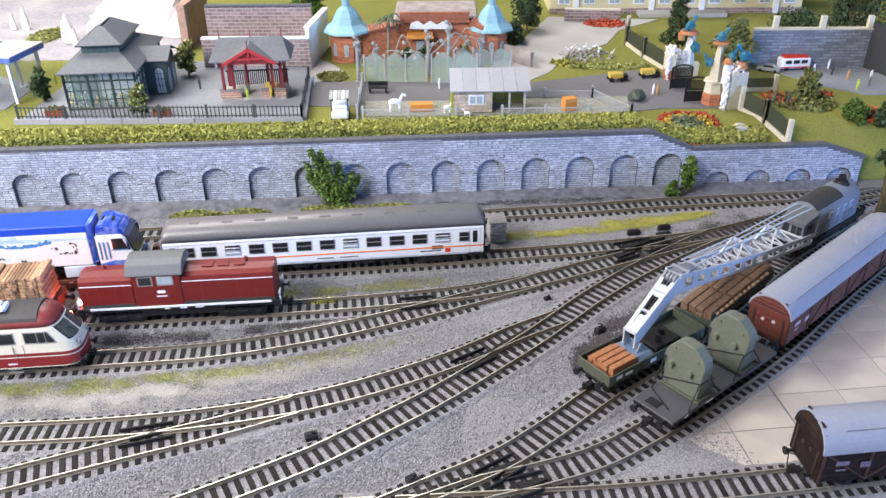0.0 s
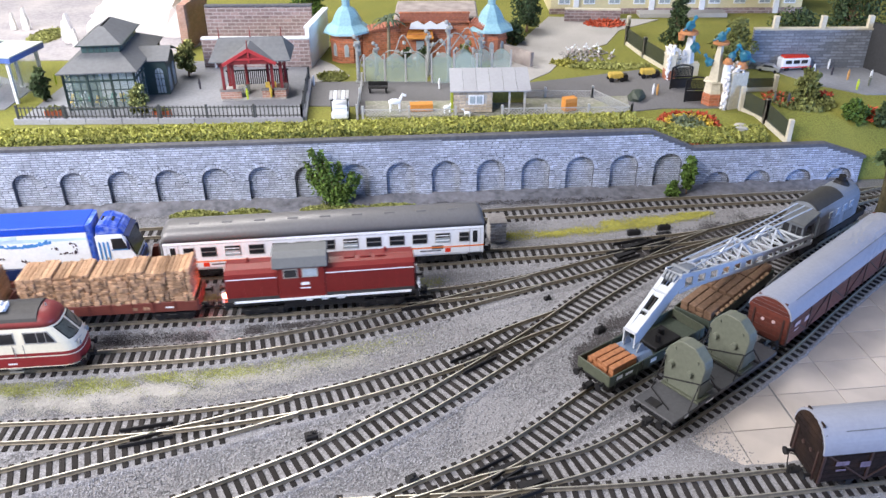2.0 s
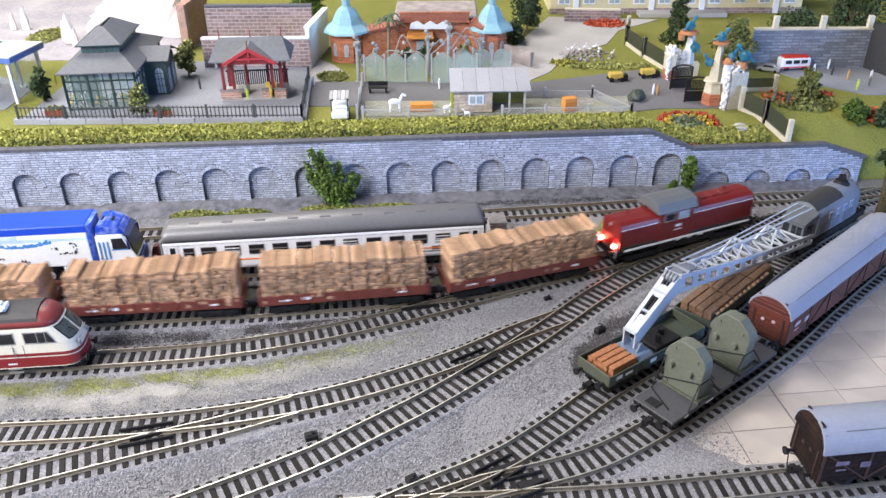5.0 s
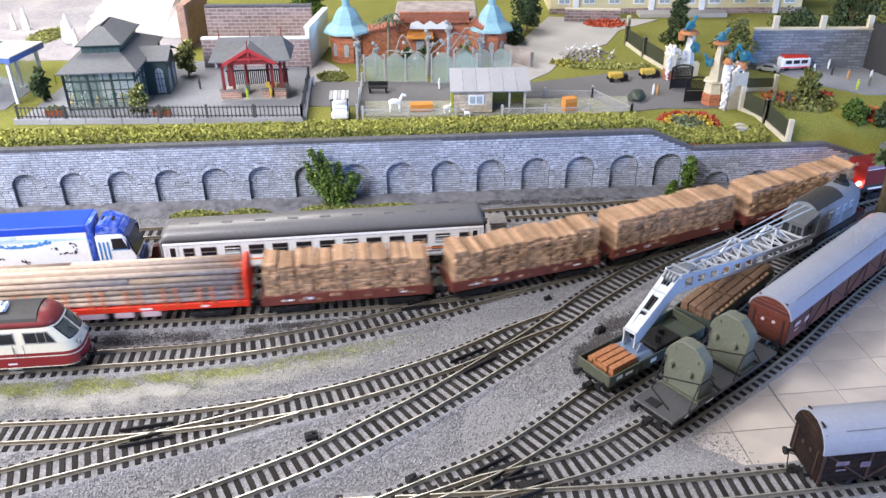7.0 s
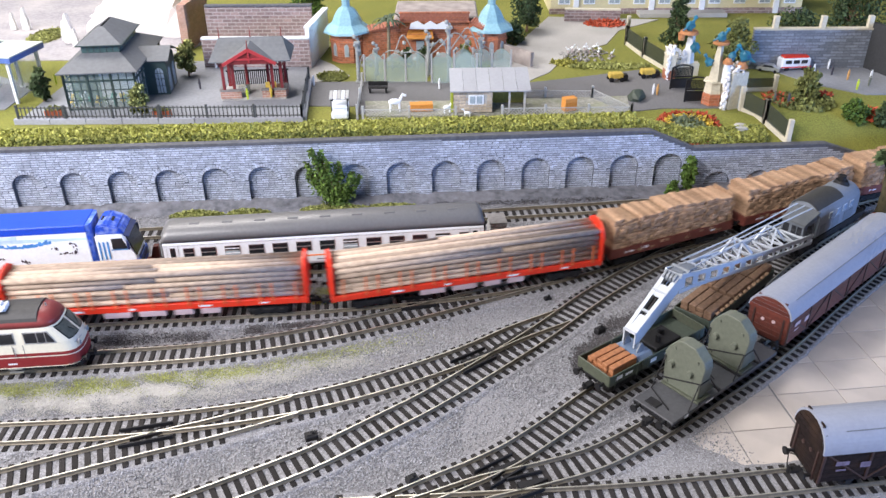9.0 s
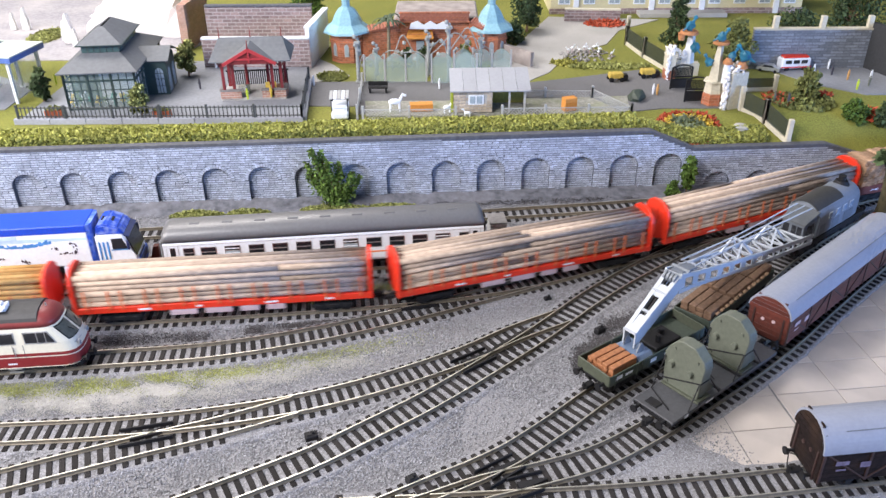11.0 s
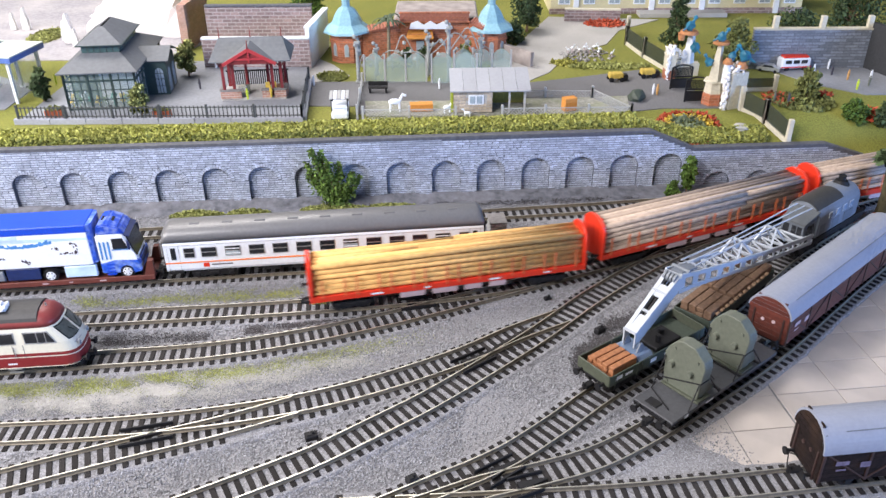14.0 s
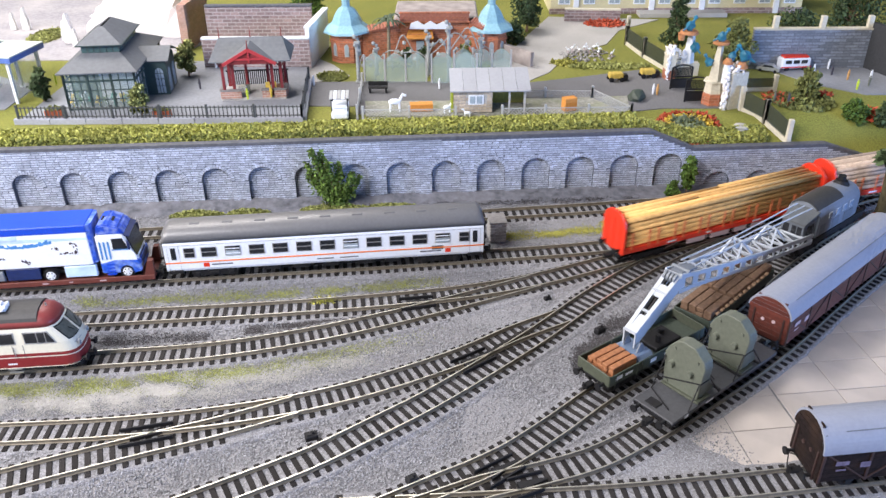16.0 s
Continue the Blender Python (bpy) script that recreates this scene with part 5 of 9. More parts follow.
def covered_wagon(x, y, rz, half, seed, wrinkled, label, rise=13.0, paint="wagon_plank"):
    t = thing("covered_wagon", x, y, RAIL, rz, label, "wagon", "covered wagons")
    rnd = random.Random(seed)
    W, Z = 15.2, 32
    cross_frame(t, half)
    bm = bmesh.new()
    box(bm, -half, half, -W + 0.6, W - 0.6, 10, Z)
    n = 22
    body = part("body_core", bm, M[paint], t)
    for sy in (-1, 1):
        k = 7
        for i in range(k):
            bm = bmesh.new()
            z0 = 10 + i * (Z - 10) / k
            box(bm, -half, half, sy * (W - 0.6) - 0.5, sy * (W - 0.6) + 0.5, z0 + 0.1, z0 + (Z - 10) / k - 0.1, 0.15)
            part("plank", bm, M[paint], body)
        m = max(4, int(half / 14))
        for i in range(m + 1):
            bm = bmesh.new()
            xx = -half + 0.6 + i * (2 * half - 1.2) / m
            box(bm, xx - 0.7, xx + 0.7, sy * W - 0.5, sy * W + 0.5, 9.5, Z)
            if i < m:
                x2 = xx + (2 * half - 1.2) / m
                a, b = ((xx, 10), (x2, Z)) if i % 2 else ((xx, Z), (x2, 10))
                bar(bm, (a[0], sy * W, a[1]), (b[0], sy * W, b[1]), 0.9)
            part("brace", bm, M["wagon_iron"], body)
    for sx in (-1, 1):
        k = 9
        for i in range(k):
            bm = bmesh.new()
            z0 = 10 + i * 4.1
            if z0 > Z + rise - 2.5:
                continue
            wz = W - 0.6 if z0 < Z - 1 else (W - 0.6) * math.sqrt(max(0.05, 1 - ((z0 + 2 - Z) / rise) ** 2))
            box(bm, sx * half - 0.6, sx * half + 0.6, -wz, wz, z0 + 0.1, min(z0 + 4.0, Z + rise - 1.0), 0.15)
            part("end_plank", bm, M[paint], body)
        bm = bmesh.new()
        for yy, zz in ((-4, 25), (4, 24)):
            rod(bm, (sx * half, yy, zz), (sx * (half + 1.2), yy, zz), 1.3, 10)
        part("lamp_bracket", bm, M["wagon_iron" if paint == "wagon_dirty" else "pink_grey"], body)
        bm = bmesh.new()
        for yy in (-11, 11):
            bar(bm, (sx * (half + 0.8), yy, 9), (sx * (half + 0.8), yy, Z + 2), 1.2)
        part("end_post", bm, M["wagon_iron"], body)
    bm = bmesh.new()
    rings = []
    segs = 40 if wrinkled else 2
    for j in range(segs + 1):
        xx = -half - 1.5 + (2 * half + 3) * j / segs
        ring = []
        for i in range(n + 1):
            a = math.pi * i / n
            k = 0.0
            if wrinkled and xx > half * 0.25:
                k = 0.5 * noise.noise(Vector((xx * 0.16, i * 0.8, seed)))
            ring.append((xx, -(W + 1.0 + k) * math.cos(a), Z - 0.5 + (rise + k) * math.sin(a) ** 0.9))
        rings.append(ring)
    vs = [[bm.verts.new(p) for p in r] for r in rings]
    for r0, r1 in zip(vs[:-1], vs[1:]):
        for i in range(n):
            bm.faces.new((r0[i], r0[i + 1], r1[i + 1], r1[i]))
        bm.faces.new((r0[0], r1[0], r1[n], r0[n]))
    bm.faces.new(vs[0][::-1])
    bm.faces.new(vs[-1])
    roof = part("roof", bm, M["wagon_roof"], t, "pale grey rounded roof")
    for sx in (-1, 1):
        k = 4
        for i in range(k):
            f0, f1 = i / k + 0.015, (i + 1) / k - 0.015
            pts = []
            for f in (f0, (2 * f0 + f1) / 3, (f0 + 2 * f1) / 3, f1):
                pts.append(((W + 0.1) * math.sqrt(max(0.02, 1 - f * f)), Z - 1.2 + (rise - 0.4) * f))
            bm = bmesh.new()
            prism(bm, pts + [(-a, b) for a, b in pts[::-1]], sx * (half + 1.2), sx * (half + 1.9), "x")
            part("gable_plank", bm, M[paint], body)
    bm = bmesh.new()
    box(bm, -half + 12, half * 0.9, -11.2, -10.4, Z + rise * 0.62, Z + rise * 0.74)
    part("roof_seam", bm, M["panel_grey"], roof)
    writing_bars(t, [(-half + 12, 24, 8, 3), (-half + 26, 22, 6, 4), (-half + 12, 19, 6, 1.2)], -W - 0.5, M["dusty_violet" if paint == "wagon_dirty" else "pink_grey"])
    axle_guards(t, -half * 0.62)
    axle_guards(t, half * 0.62)
    buffers(t, half)
    bm = bmesh.new()
    rod(bm, (-half - 1, 5, 12), (-half - 8, 4, 16), 0.4, 6)
    rod(bm, (-half - 8, 4, 16), (-half - 8, 2, 6), 0.4, 6)
    part("brake_hose", bm, M["black"], t)
    return t


M["dusty_violet"] = mat("dusty_violet_paint", (0.16, 0.13, 0.2), 0.7, var=0.3)
M["wagon_plank"] = random_tint(mat("wagon_plank_paint", (0.1, 0.024, 0.016), 0.55, var=0.25, col2=(0.055, 0.018, 0.013)), 0.8, 1.2)
M["wagon_dirty"] = random_tint(mat("dirty_wagon_paint", (0.015, 0.01, 0.01), 0.8, var=0.5, big=60, col2=(0.045, 0.026, 0.017), spec=0.15), 0.75, 1.25)
M["wagon_iron"] = mat("wagon_iron", (0.04, 0.02, 0.018), 0.55, var=0.2)

hook_wagon()
beam_wagon()
crane()
counterweight_wagon()
counterweight(-26)
counterweight(22)
covered_wagon(300, 527, 41.5, 92, 4, True, "brown covered wagon with pale grey wrinkled roof")
covered_wagon(266, 347.5, 6.5, 57, 8, False, "dirty brown covered wagon with pale grey roof", 16.0, "wagon_dirty")


# ---------------------------------------------------------------- lorry on a low flat wagon
def flat_car():
    t = thing("flat_wagon", -353, 559, RAIL, 6.3, "brown-red low flat wagon carrying a toy lorry", "wagon")
    bm = bmesh.new()
    box(bm, -118, 116, -15, 15, 6.2, 8.2, 0.3)
    for sy in (-1, 1):
        box(bm, -118, 116, sy * 15 - 0.7, sy * 15 + 0.7, 5, 9.4, 0.3)
    part("deck", bm, M["brown_red"], t)
    for sx in (-1, 1):
        for sy in (-1, 1):
            bm = bmesh.new()
            prism(bm, [(sx * 116, 6), (sx * 116, 22), (sx * 112, 22), (sx * 108, 9), (sx * 108, 6)], sy * 12 - 2.5, sy * 12 + 2.5, "y")
            part("end_post", bm, M["brown_red"], t)
        bogie(t, sx * 92, 18)
    writing_bars(t, [(30, 7.2, 5, 1.2), (50, 7.2, 3, 1.2), (75, 7.2, 5, 1.2), (-10, 7.2, 6, 1.2)], -15.75, M["pink_grey"])
    buffers(t, 116, 10)


def lorry():
    t = thing("lorry", -355.5, 558.7, RAIL + 8.2, 6.3, "blue and white toy articulated lorry with painted scenery", "lorry")
    bm = bmesh.new()
    box(bm, -100, 73, -14.2, 14.2, 13.5, 46, 0.5)
    trailer = part("trailer_box", bm, M["lorry_white"], t, "white trailer with blue painted landscape")
    bm = bmesh.new()
    box(bm, -100.3, 73.3, -14.5, 14.5, 42.5, 49.5, 0.8)
    part("trailer_top", bm, M["blue"], trailer, "bright blue trailer top")
    rnd = random.Random(3)

    def printed(name, pts_list, m, depth, label=""):
        bm = bmesh.new()
        for pts in pts_list:
            prism(bm, pts, -14.2 - depth, -14.1, "y")
        tagged(part(name, bm, m, trailer, label), kind="stuff")
    ridge = [(-99 + 2.4 * i, 34.2 + 2.2 * math.sin(i * 0.22) + rnd.uniform(-0.3, 0.3)) for i in range(61)]
    printed("painted_sky", [[(-99.5, 36), (72.5, 36.5), (72.5, 38.2), (-99.5, 42.4)], [(-99.5, 38.5), (20, 37.6), (20, 42.4), (-99.5, 42.4)]], M["pale_blue"], 0.10, "pale blue printed sky")
    printed("painted_hills", [[(a[0], a[1] - rnd.uniform(0.2, 1.2)), (b[0], b[1] - rnd.uniform(0.2, 1.2)), (b[0], b[1] + rnd.uniform(0.6, 3.6)), (a[0], a[1] + rnd.uniform(0.6, 3.6))] for a, b in zip(ridge[:-1], ridge[1:])],
            M["blue_mid"], 0.2, "ragged blue printed hills")
    spots = []
    for x, z, w, h, n in ((-4, 25.5, 6, 7, 7), (1, 22.5, 12, 3.5, 9), (21, 17.5, 6, 5.5, 7), (46, 29.5, 5, 2.4, 4), (60, 31.5, 5, 5.5, 6), (54, 24.5, 15, 2.6, 9), (63, 27, 5, 3, 4), (-12, 30, 4, 1.5, 2)):
        for k in range(n):
            xx, zz = x + rnd.uniform(-w / 2, w / 2), z + rnd.uniform(-h / 2, h / 2)
            spots.append([(xx, zz), (xx + rnd.uniform(0.9, 2.4), zz + rnd.uniform(-0.6, 0.6)), (xx + rnd.uniform(0.7, 1.9), zz + rnd.uniform(0.7, 1.7)), (xx + 0.2, zz + rnd.uniform(0.5, 2.2))])
    printed("painted_spot", spots, M["print_dark"], 0.22, "dark brown printed marks")
    printed("painted_lake", [[(-99.5, 13.7), (-22, 13.7), (-32, 15.2), (-42, 17.4), (-56, 18.8), (-99.5, 19.5)]], M["blue_mid"], 0.15, "blue printed lake")
    # rounded blue edge at the trailer's front
    bm = bmesh.new()
    prism(bm, [(73, -14), (75.4, -13), (76.6, -10), (76.6, 10), (75.4, 13), (73, 14)], 14.5, 49, "z")
    part("front_edge", bm, M["lorry_blue"], trailer, "rounded blue front edge with white print")
    bm = bmesh.new()
    box(bm, -80, 95, -9, 9, 4, 7, 0.3)
    part("chassis", bm, M["black"], t)
    for x0, x1, z1, m in ((-60, 2, 11.0, "crane_grey"), (4, 30, 13.2, "navy"), (49, 74, 12.5, "pale_blue")):
        bm = bmesh.new()
        box(bm, x0, x1, -13.8, -10.5, 2.2, z1, 0.6)
        part("side_skirt", bm, M[m], t)
    # cab: rounded tub, roof spoiler, glazing and trim
    bm = bmesh.new()
    prism(bm, [(78, 4), (78, 39), (97, 39.5), (100.5, 38.5), (106.5, 21), (108.8, 14), (108.8, 4)], -14.2, 14.2, "y")
    bmesh.ops.bevel(bm, geom=list(bm.edges), offset=1.3, segments=2, affect="EDGES")
    cab = part("cab", bm, M["lorry_white"], t)
    bm = bmesh.new()
    prism(bm, [(78.5, 38.6), (80.5, 47.5), (88, 48.6), (97.5, 44.5), (101.8, 38.4)], -13.6, 13.6, "y")
    bmesh.ops.bevel(bm, geom=list(bm.edges), offset=1.5, segments=2, affect="EDGES")
    part("roof_spoiler", bm, M["lorry_roof"], cab, "blue roof spoiler with white splashes")
    bm = bmesh.new()
    prism(bm, [(83, 47.6), (91, 47.6), (92.5, 46.8), (83, 48.4)], -4, 3, "y")
    part("roof_hatch", bm, M["black"], cab)
    bm = bmesh.new()
    prism(bm, [(78.2, 4.6), (78.2, 14.5), (90, 16.5), (108.5, 16.5), (109.6, 13), (109.6, 5), (104, 4.2)], -14.6, 14.6, "y")
    bmesh.ops.bevel(bm, geom=list(bm.edges), offset=0.9, segments=2, affect="EDGES")
    bumper = part("bumper", bm, M["lorry_blue"], cab, "blue bumper and sill with white print")
    for sy in (-1, 1):
        bm = bmesh.new()
        box(bm, 109.2, 110, sy * 11 - 2.6, sy * 11 + 2.6, 8, 11, 0.3)
        part("headlight", bm, M["window_pale"], bumper)
    bm = bmesh.new()
    prism(bm, [(101.2, 38.4), (102.4, 37.6), (107.9, 19.5), (106.4, 18.8)], -13.0, 13.0, "y")
    part("windscreen", bm, M["window"], cab, "dark windscreen")
    bm = bmesh.new()
    prism(bm, [(100.5, 39.2), (104.6, 37.6), (104.4, 36.8), (100.5, 38)], -13.8, 13.8, "y")
    part("sun_visor", bm, M["navy"], cab)
    bm = bmesh.new()
    prism(bm, [(106.9, 18.6), (109.8, 13.5), (109.8, 10), (107, 10)], -9.5, 9.5, "y")
    part("grille", bm, M["navy"], cab)
    for sy in (-1, 1):
        y0, y1 = min(sy * 14.1, sy * 14.6), max(sy * 14.1, sy * 14.6)
        bm = bmesh.new()
        prism(bm, [(90.5, 26.5), (90.5, 36), (99, 36), (102, 27.5), (101.5, 26.5)], y0, y1, "y")
        part("side_window", bm, M["window"], cab)
        bm = bmesh.new()
        prism(bm, [(89.4, 25.5), (89.4, 26.3), (103, 26.3), (103.2, 25.5)], y0, y1, "y")
        part("door_trim", bm, M["blue_mid"], cab)
        bm = bmesh.new()
        box(bm, 102.6, 104.6, sy * 16.4 - 1.4, sy * 16.4 + 1.4, 27, 34, 0.5)
        bar(bm, (102, sy * 14, 34), (103.6, sy * 16.4, 33.4), 0.7)
        part("mirror", bm, M["navy"], cab)
        for x in (81, 84.2, 87.4):
            bm = bmesh.new()
            prism(bm, [(x - 0.9, 17.5), (x + 0.2, 17.5), (x + 0.7, 33), (x - 0.7, 33.5)], y0, y1, "y")
            part("cab_stripe", bm, M["blue_mid"], cab)
    bm = bmesh.new()
    for k in range(4):
        box(bm, 82 + 0.4 * k, 89, -15.2, -13.8, 3.2 + 3 * k, 4.2 + 3 * k)
    part("cab_step", bm, M["blue"], cab)
    for x in (-70, -52, 38, 98):
        for sy in (-1, 1):
            bm = bmesh.new()
            rod(bm, (x, sy * 11, 5.6), (x, sy * 14.6, 5.6), 5.6, 20)
            w = part("tyre", bm, M["black"], t)
            bm = bmesh.new()
            rod(bm, (x, sy * 14.4, 5.6), (x, sy * 15.0, 5.6), 3.7, 16)
            rod(bm, (x, sy * 15.0, 5.6), (x, sy * 15.6, 5.6), 1.5, 12)
            hub = part("hub", bm, M["white"], w, "whitish wheel hub")
            for k in range(6):
                bm = bmesh.new()
                a = k * math.pi / 3
                rod(bm, (x + 2.6 * math.cos(a), sy * 14.9, 5.6 + 2.6 * math.sin(a)), (x + 2.6 * math.cos(a), sy * 15.2, 5.6 + 2.6 * math.sin(a)), 0.55, 8)
                part("hub_hole", bm, M["black"], hub)


M["lorry_white"] = mat("lorry_white", (0.82, 0.86, 0.93), 0.35, var=0.05, big=40, col2=(0.7, 0.79, 0.92), bump=0.02)
M["pale_blue"] = mat("pale_blue_print", (0.52, 0.7, 0.93), 0.4, var=0.15, grain=120, big=60, col2=(0.75, 0.83, 0.95), bump=0)
M["navy"] = mat("dark_navy", (0.015, 0.03, 0.12), 0.4, var=0.2)
M["print_dark"] = mat("dark_print", (0.06, 0.045, 0.06), 0.5, var=0.4, bump=0)
M["lorry_roof"] = mat("blue_splash", (0.015, 0.07, 0.5), 0.3, var=0.2, big=130, col2=(0.6, 0.72, 0.95), bump=0)
M["blue_mid"] = mat("mid_blue_print", (0.08, 0.27, 0.62), 0.45, var=0.3, grain=250, bump=0)
M["lorry_blue"] = mat("blue_white_print", (0.02, 0.1, 0.58), 0.35, var=0.3, big=150, col2=(0.5, 0.65, 0.9), bump=0)
flat_car()
lorry()


# ---------------------------------------------------------------- scattered small stuff
def scatter(name, pts, size, material, parent=None, label="", flat=False, rnd=None, stretch=1.0):
    """One mesh of many small uneven grains (or, flat, leaf blades) at pts, in millimetres."""
    rnd = rnd or np.random.RandomState(7)
    pts = np.asarray(pts, float)
    n = len(pts)
    if flat:
        base = np.array([(-0.5, 0, 0), (0.5, 0, 0), (0.35, 0.9, 0.16), (0, 1.3, 0.05), (-0.35, 0.9, 0.16)])
        faces = np.array([(0, 1, 2, 2), (0, 2, 4, 4), (4, 2, 3, 3)])[:, :3]
    else:
        base = np.array([(1, 0, 0), (0, 1, 0), (-1, 0, 0), (0, -1, 0), (0, 0, 0.8), (0, 0, -0.8)], float) * 0.5
        faces = np.array([(0, 1, 4), (1, 2, 4), (2, 3, 4), (3, 0, 4), (1, 0, 5), (2, 1, 5), (3, 2, 5), (0, 3, 5)])
    k = len(base)
    q = rnd.normal(size=(n, 4))
    if not flat:
        q[:, 1:3] *= 0.35
    q /= np.linalg.norm(q, axis=1)[:, None]
    w, x, y, z = q.T
    rot = np.stack([1 - 2 * (y * y + z * z), 2 * (x * y - z * w), 2 * (x * z + y * w), 2 * (x * y + z * w), 1 - 2 * (x * x + z * z), 2 * (y * z - x * w),
                    2 * (x * z - y * w), 2 * (y * z + x * w), 1 - 2 * (x * x + y * y)], 1).reshape(n, 3, 3)
    s = size * rnd.uniform(0.6, 1.4, (n, 1, 1)) * rnd.uniform(0.75, 1.25, (n, 1, 3))
    if stretch != 1.0:
        s = s * np.array([1, 1, stretch])
    v = np.einsum("nij,nkj->nki", rot, base[None] * s) if stretch == 1.0 else base[None] * s
    v = (v + pts[:, None, :]).reshape(-1, 3) * MM
    f = (faces[None] + (np.arange(n) * k)[:, None, None]).reshape(-1, faces.shape[1])
    me = bpy.data.meshes.new(name)
    me.vertices.add(len(v))
    me.vertices.foreach_set("co", v.astype(np.float32).ravel())
    me.loops.add(f.size)
    me.loops.foreach_set("vertex_index", f.astype(np.int32).ravel())
    me.polygons.add(len(f))
    me.polygons.foreach_set("loop_start", np.arange(0, f.size, 3, dtype=np.int32))
    me.update(calc_edges=True)
    me.materials.append(material)
    ob = new(name, me)
    if parent:
        ob.parent = parent
    return tagged(ob, label, kind="stuff")


def side_of(line, pts):
    """Signed distance of points from a line of the plan, positive to its left."""
    p = line[1]
    d = np.gradient(p, axis=0)
    d /= np.linalg.norm(d, axis=1)[:, None]
    best = np.empty(len(pts))
    for i in range(0, len(pts), 4000):
        c = pts[i:i + 4000]
        diff = c[:, None, :2] - p[None]
        j = np.argmin((diff ** 2).sum(2), 1)
        e = c[:, :2] - p[j]
        best[i:i + 4000] = d[j, 0] * e[:, 1] - d[j, 1] * e[:, 0]
    return best


def paved(pts, margin=0.0):
    """True where points lie on the pale paving between the two lines at the table's edge."""
    return (side_of(LINES["edge_line"], pts) < -(17 + margin)) & (side_of(LINES["near_line"], pts) > 16 + margin) & (pts[:, 0] > 120)


def ballast_stones():
    rnd = np.random.RandomState(3)
    n = 250000
    y = 318 + (wall_u(0) + 20 - 318) * rnd.rand(n) ** 1.15
    x = (rnd.rand(n) * 2 - 1) * (y * 0.66 + 40)
    p = np.stack([x, y, rnd.rand(n) * 0.5 + 0.1], 1)
    p = p[p[:, 1] < wall_u(p[:, 0]) - 1]
    spill = rnd.rand(len(p)) < 0.15
    tile = paved(p)
    near_edge = paved(p, 0) & ~paved(p, 14)
    p = p[(~tile) | (near_edge & spill & (p[:, 0] < 190))]
    smooth = np.array([noise.noise(Vector((a * 0.012, b * 0.02, 3))) for a, b, _ in p])
    p = p[(smooth < 0.28) | (rnd.rand(len(p)) < 0.3)]
    lines = np.concatenate([LINES[k][1][::3] for k in PLAN])
    lines = lines[np.abs(lines[:, 0]) < 620]
    for i in range(0, len(p), 4000):
        c = p[i:i + 4000]
        d = np.sqrt(((c[:, None, :2] - lines[None]) ** 2).sum(2).min(1))
        c[:, 2] += BED * np.clip((19 - d) / 3.5, 0, 1) - 0.45 * (d < 16)
    tagged(scatter("ballast_gravel", p, 0.98, M["stone"], None, "loose grey ballast chips between the tracks", rnd=rnd), category="gravel")


M["stone"] = random_tint(mat("ballast_stone", (0.295, 0.298, 0.325), 0.9, var=0.15, grain=500), 0.45, 1.5, True)
M["sand"] = random_tint(mat("pale_sand", (0.45, 0.44, 0.42), 0.95, var=0.1), 0.85, 1.15, True)
M["turf"] = random_tint(mat("turf_blades", (0.31, 0.33, 0.11), 0.85, var=0.3), 0.6, 1.4, True)
M["turf_yellow"] = random_tint(mat("yellow_turf", (0.33, 0.32, 0.07), 0.85, var=0.3), 0.7, 1.35, True)
ballast_stones()


def patch(name, line, spread, n, size, material, label, category, z=0.5, seed=1, flat=False, fade=0.0):
    """Stuff strewn along a line of the plan, thinning out to its sides."""
    rnd = np.random.RandomState(seed)
    ln = smooth_line(line)
    s = rnd.rand(n) * ln[0][-1]
    c = np.stack([np.interp(s, ln[0], ln[1][:, 0]), np.interp(s, ln[0], ln[1][:, 1])], 1)
    wave = np.array([0.6 + 0.7 * abs(noise.noise(Vector((q * 0.03, seed, 0)))) for q in s])
    c[:, 1] += rnd.normal(size=n) * spread * wave
    c[:, 0] += rnd.normal(size=n) * 2
    pts = np.stack([c[:, 0], c[:, 1], np.full(n, z) + rnd.rand(n) * 0.4], 1)
    clump = np.array([noise.noise(Vector((a * 0.05, b * 0.08, seed))) for a, b, _ in pts])
    keep = clump > -0.5 + 0.8 * rnd.rand(len(pts))
    if fade:
        keep &= rnd.rand(n) < np.clip((1 - s / ln[0][-1]) / fade, 0, 1) ** 1.5
    return tagged(scatter(name, pts[keep], size, material, None, label, flat=flat, rnd=rnd), category=category)


patch("sand_strip", [(-330, 412), (-250, 418), (-180, 428), (-110, 446), (-70, 460), (0, 486)], 10, 110000, 0.75, M["sand"], "pale sand strewn beside the siding", "sand", 0.5, 4, fade=0.6)
patch("turf_strip", [(-330, 425), (-230, 433), (-160, 445), (-100, 460), (-70, 470), (10, 500)], 7.5, 23000, 0.72, M["turf"], "thin green turf strewn beside the siding", "turf", 0.8, 5, fade=0.5)
patch("turf_strip", [(50, 642), (110, 648), (170, 660), (250, 684)], 5.5, 13000, 0.85, M["turf_yellow"], "yellow-green turf strip between two tracks", "turf", 0.7, 6)
patch("turf_strip", [(150, 664), (210, 676), (262, 688)], 5.5, 5000, 0.85, M["turf_yellow"], "yellow-green turf strip between two tracks", "turf", 0.7, 16)
patch("turf_strip", [(-300, 535), (-180, 543), (-60, 556), (0, 566)], 6, 9000, 0.75, M["turf"], "sparse green turf beside the coach track", "turf", 0.8, 8)
patch("turf_strip", [(-105, 534), (-92, 536), (-85, 537)], 3, 500, 1.6, M["turf_yellow"], "small grass tuft grown between the rails", "turf", 2.0, 9, True)


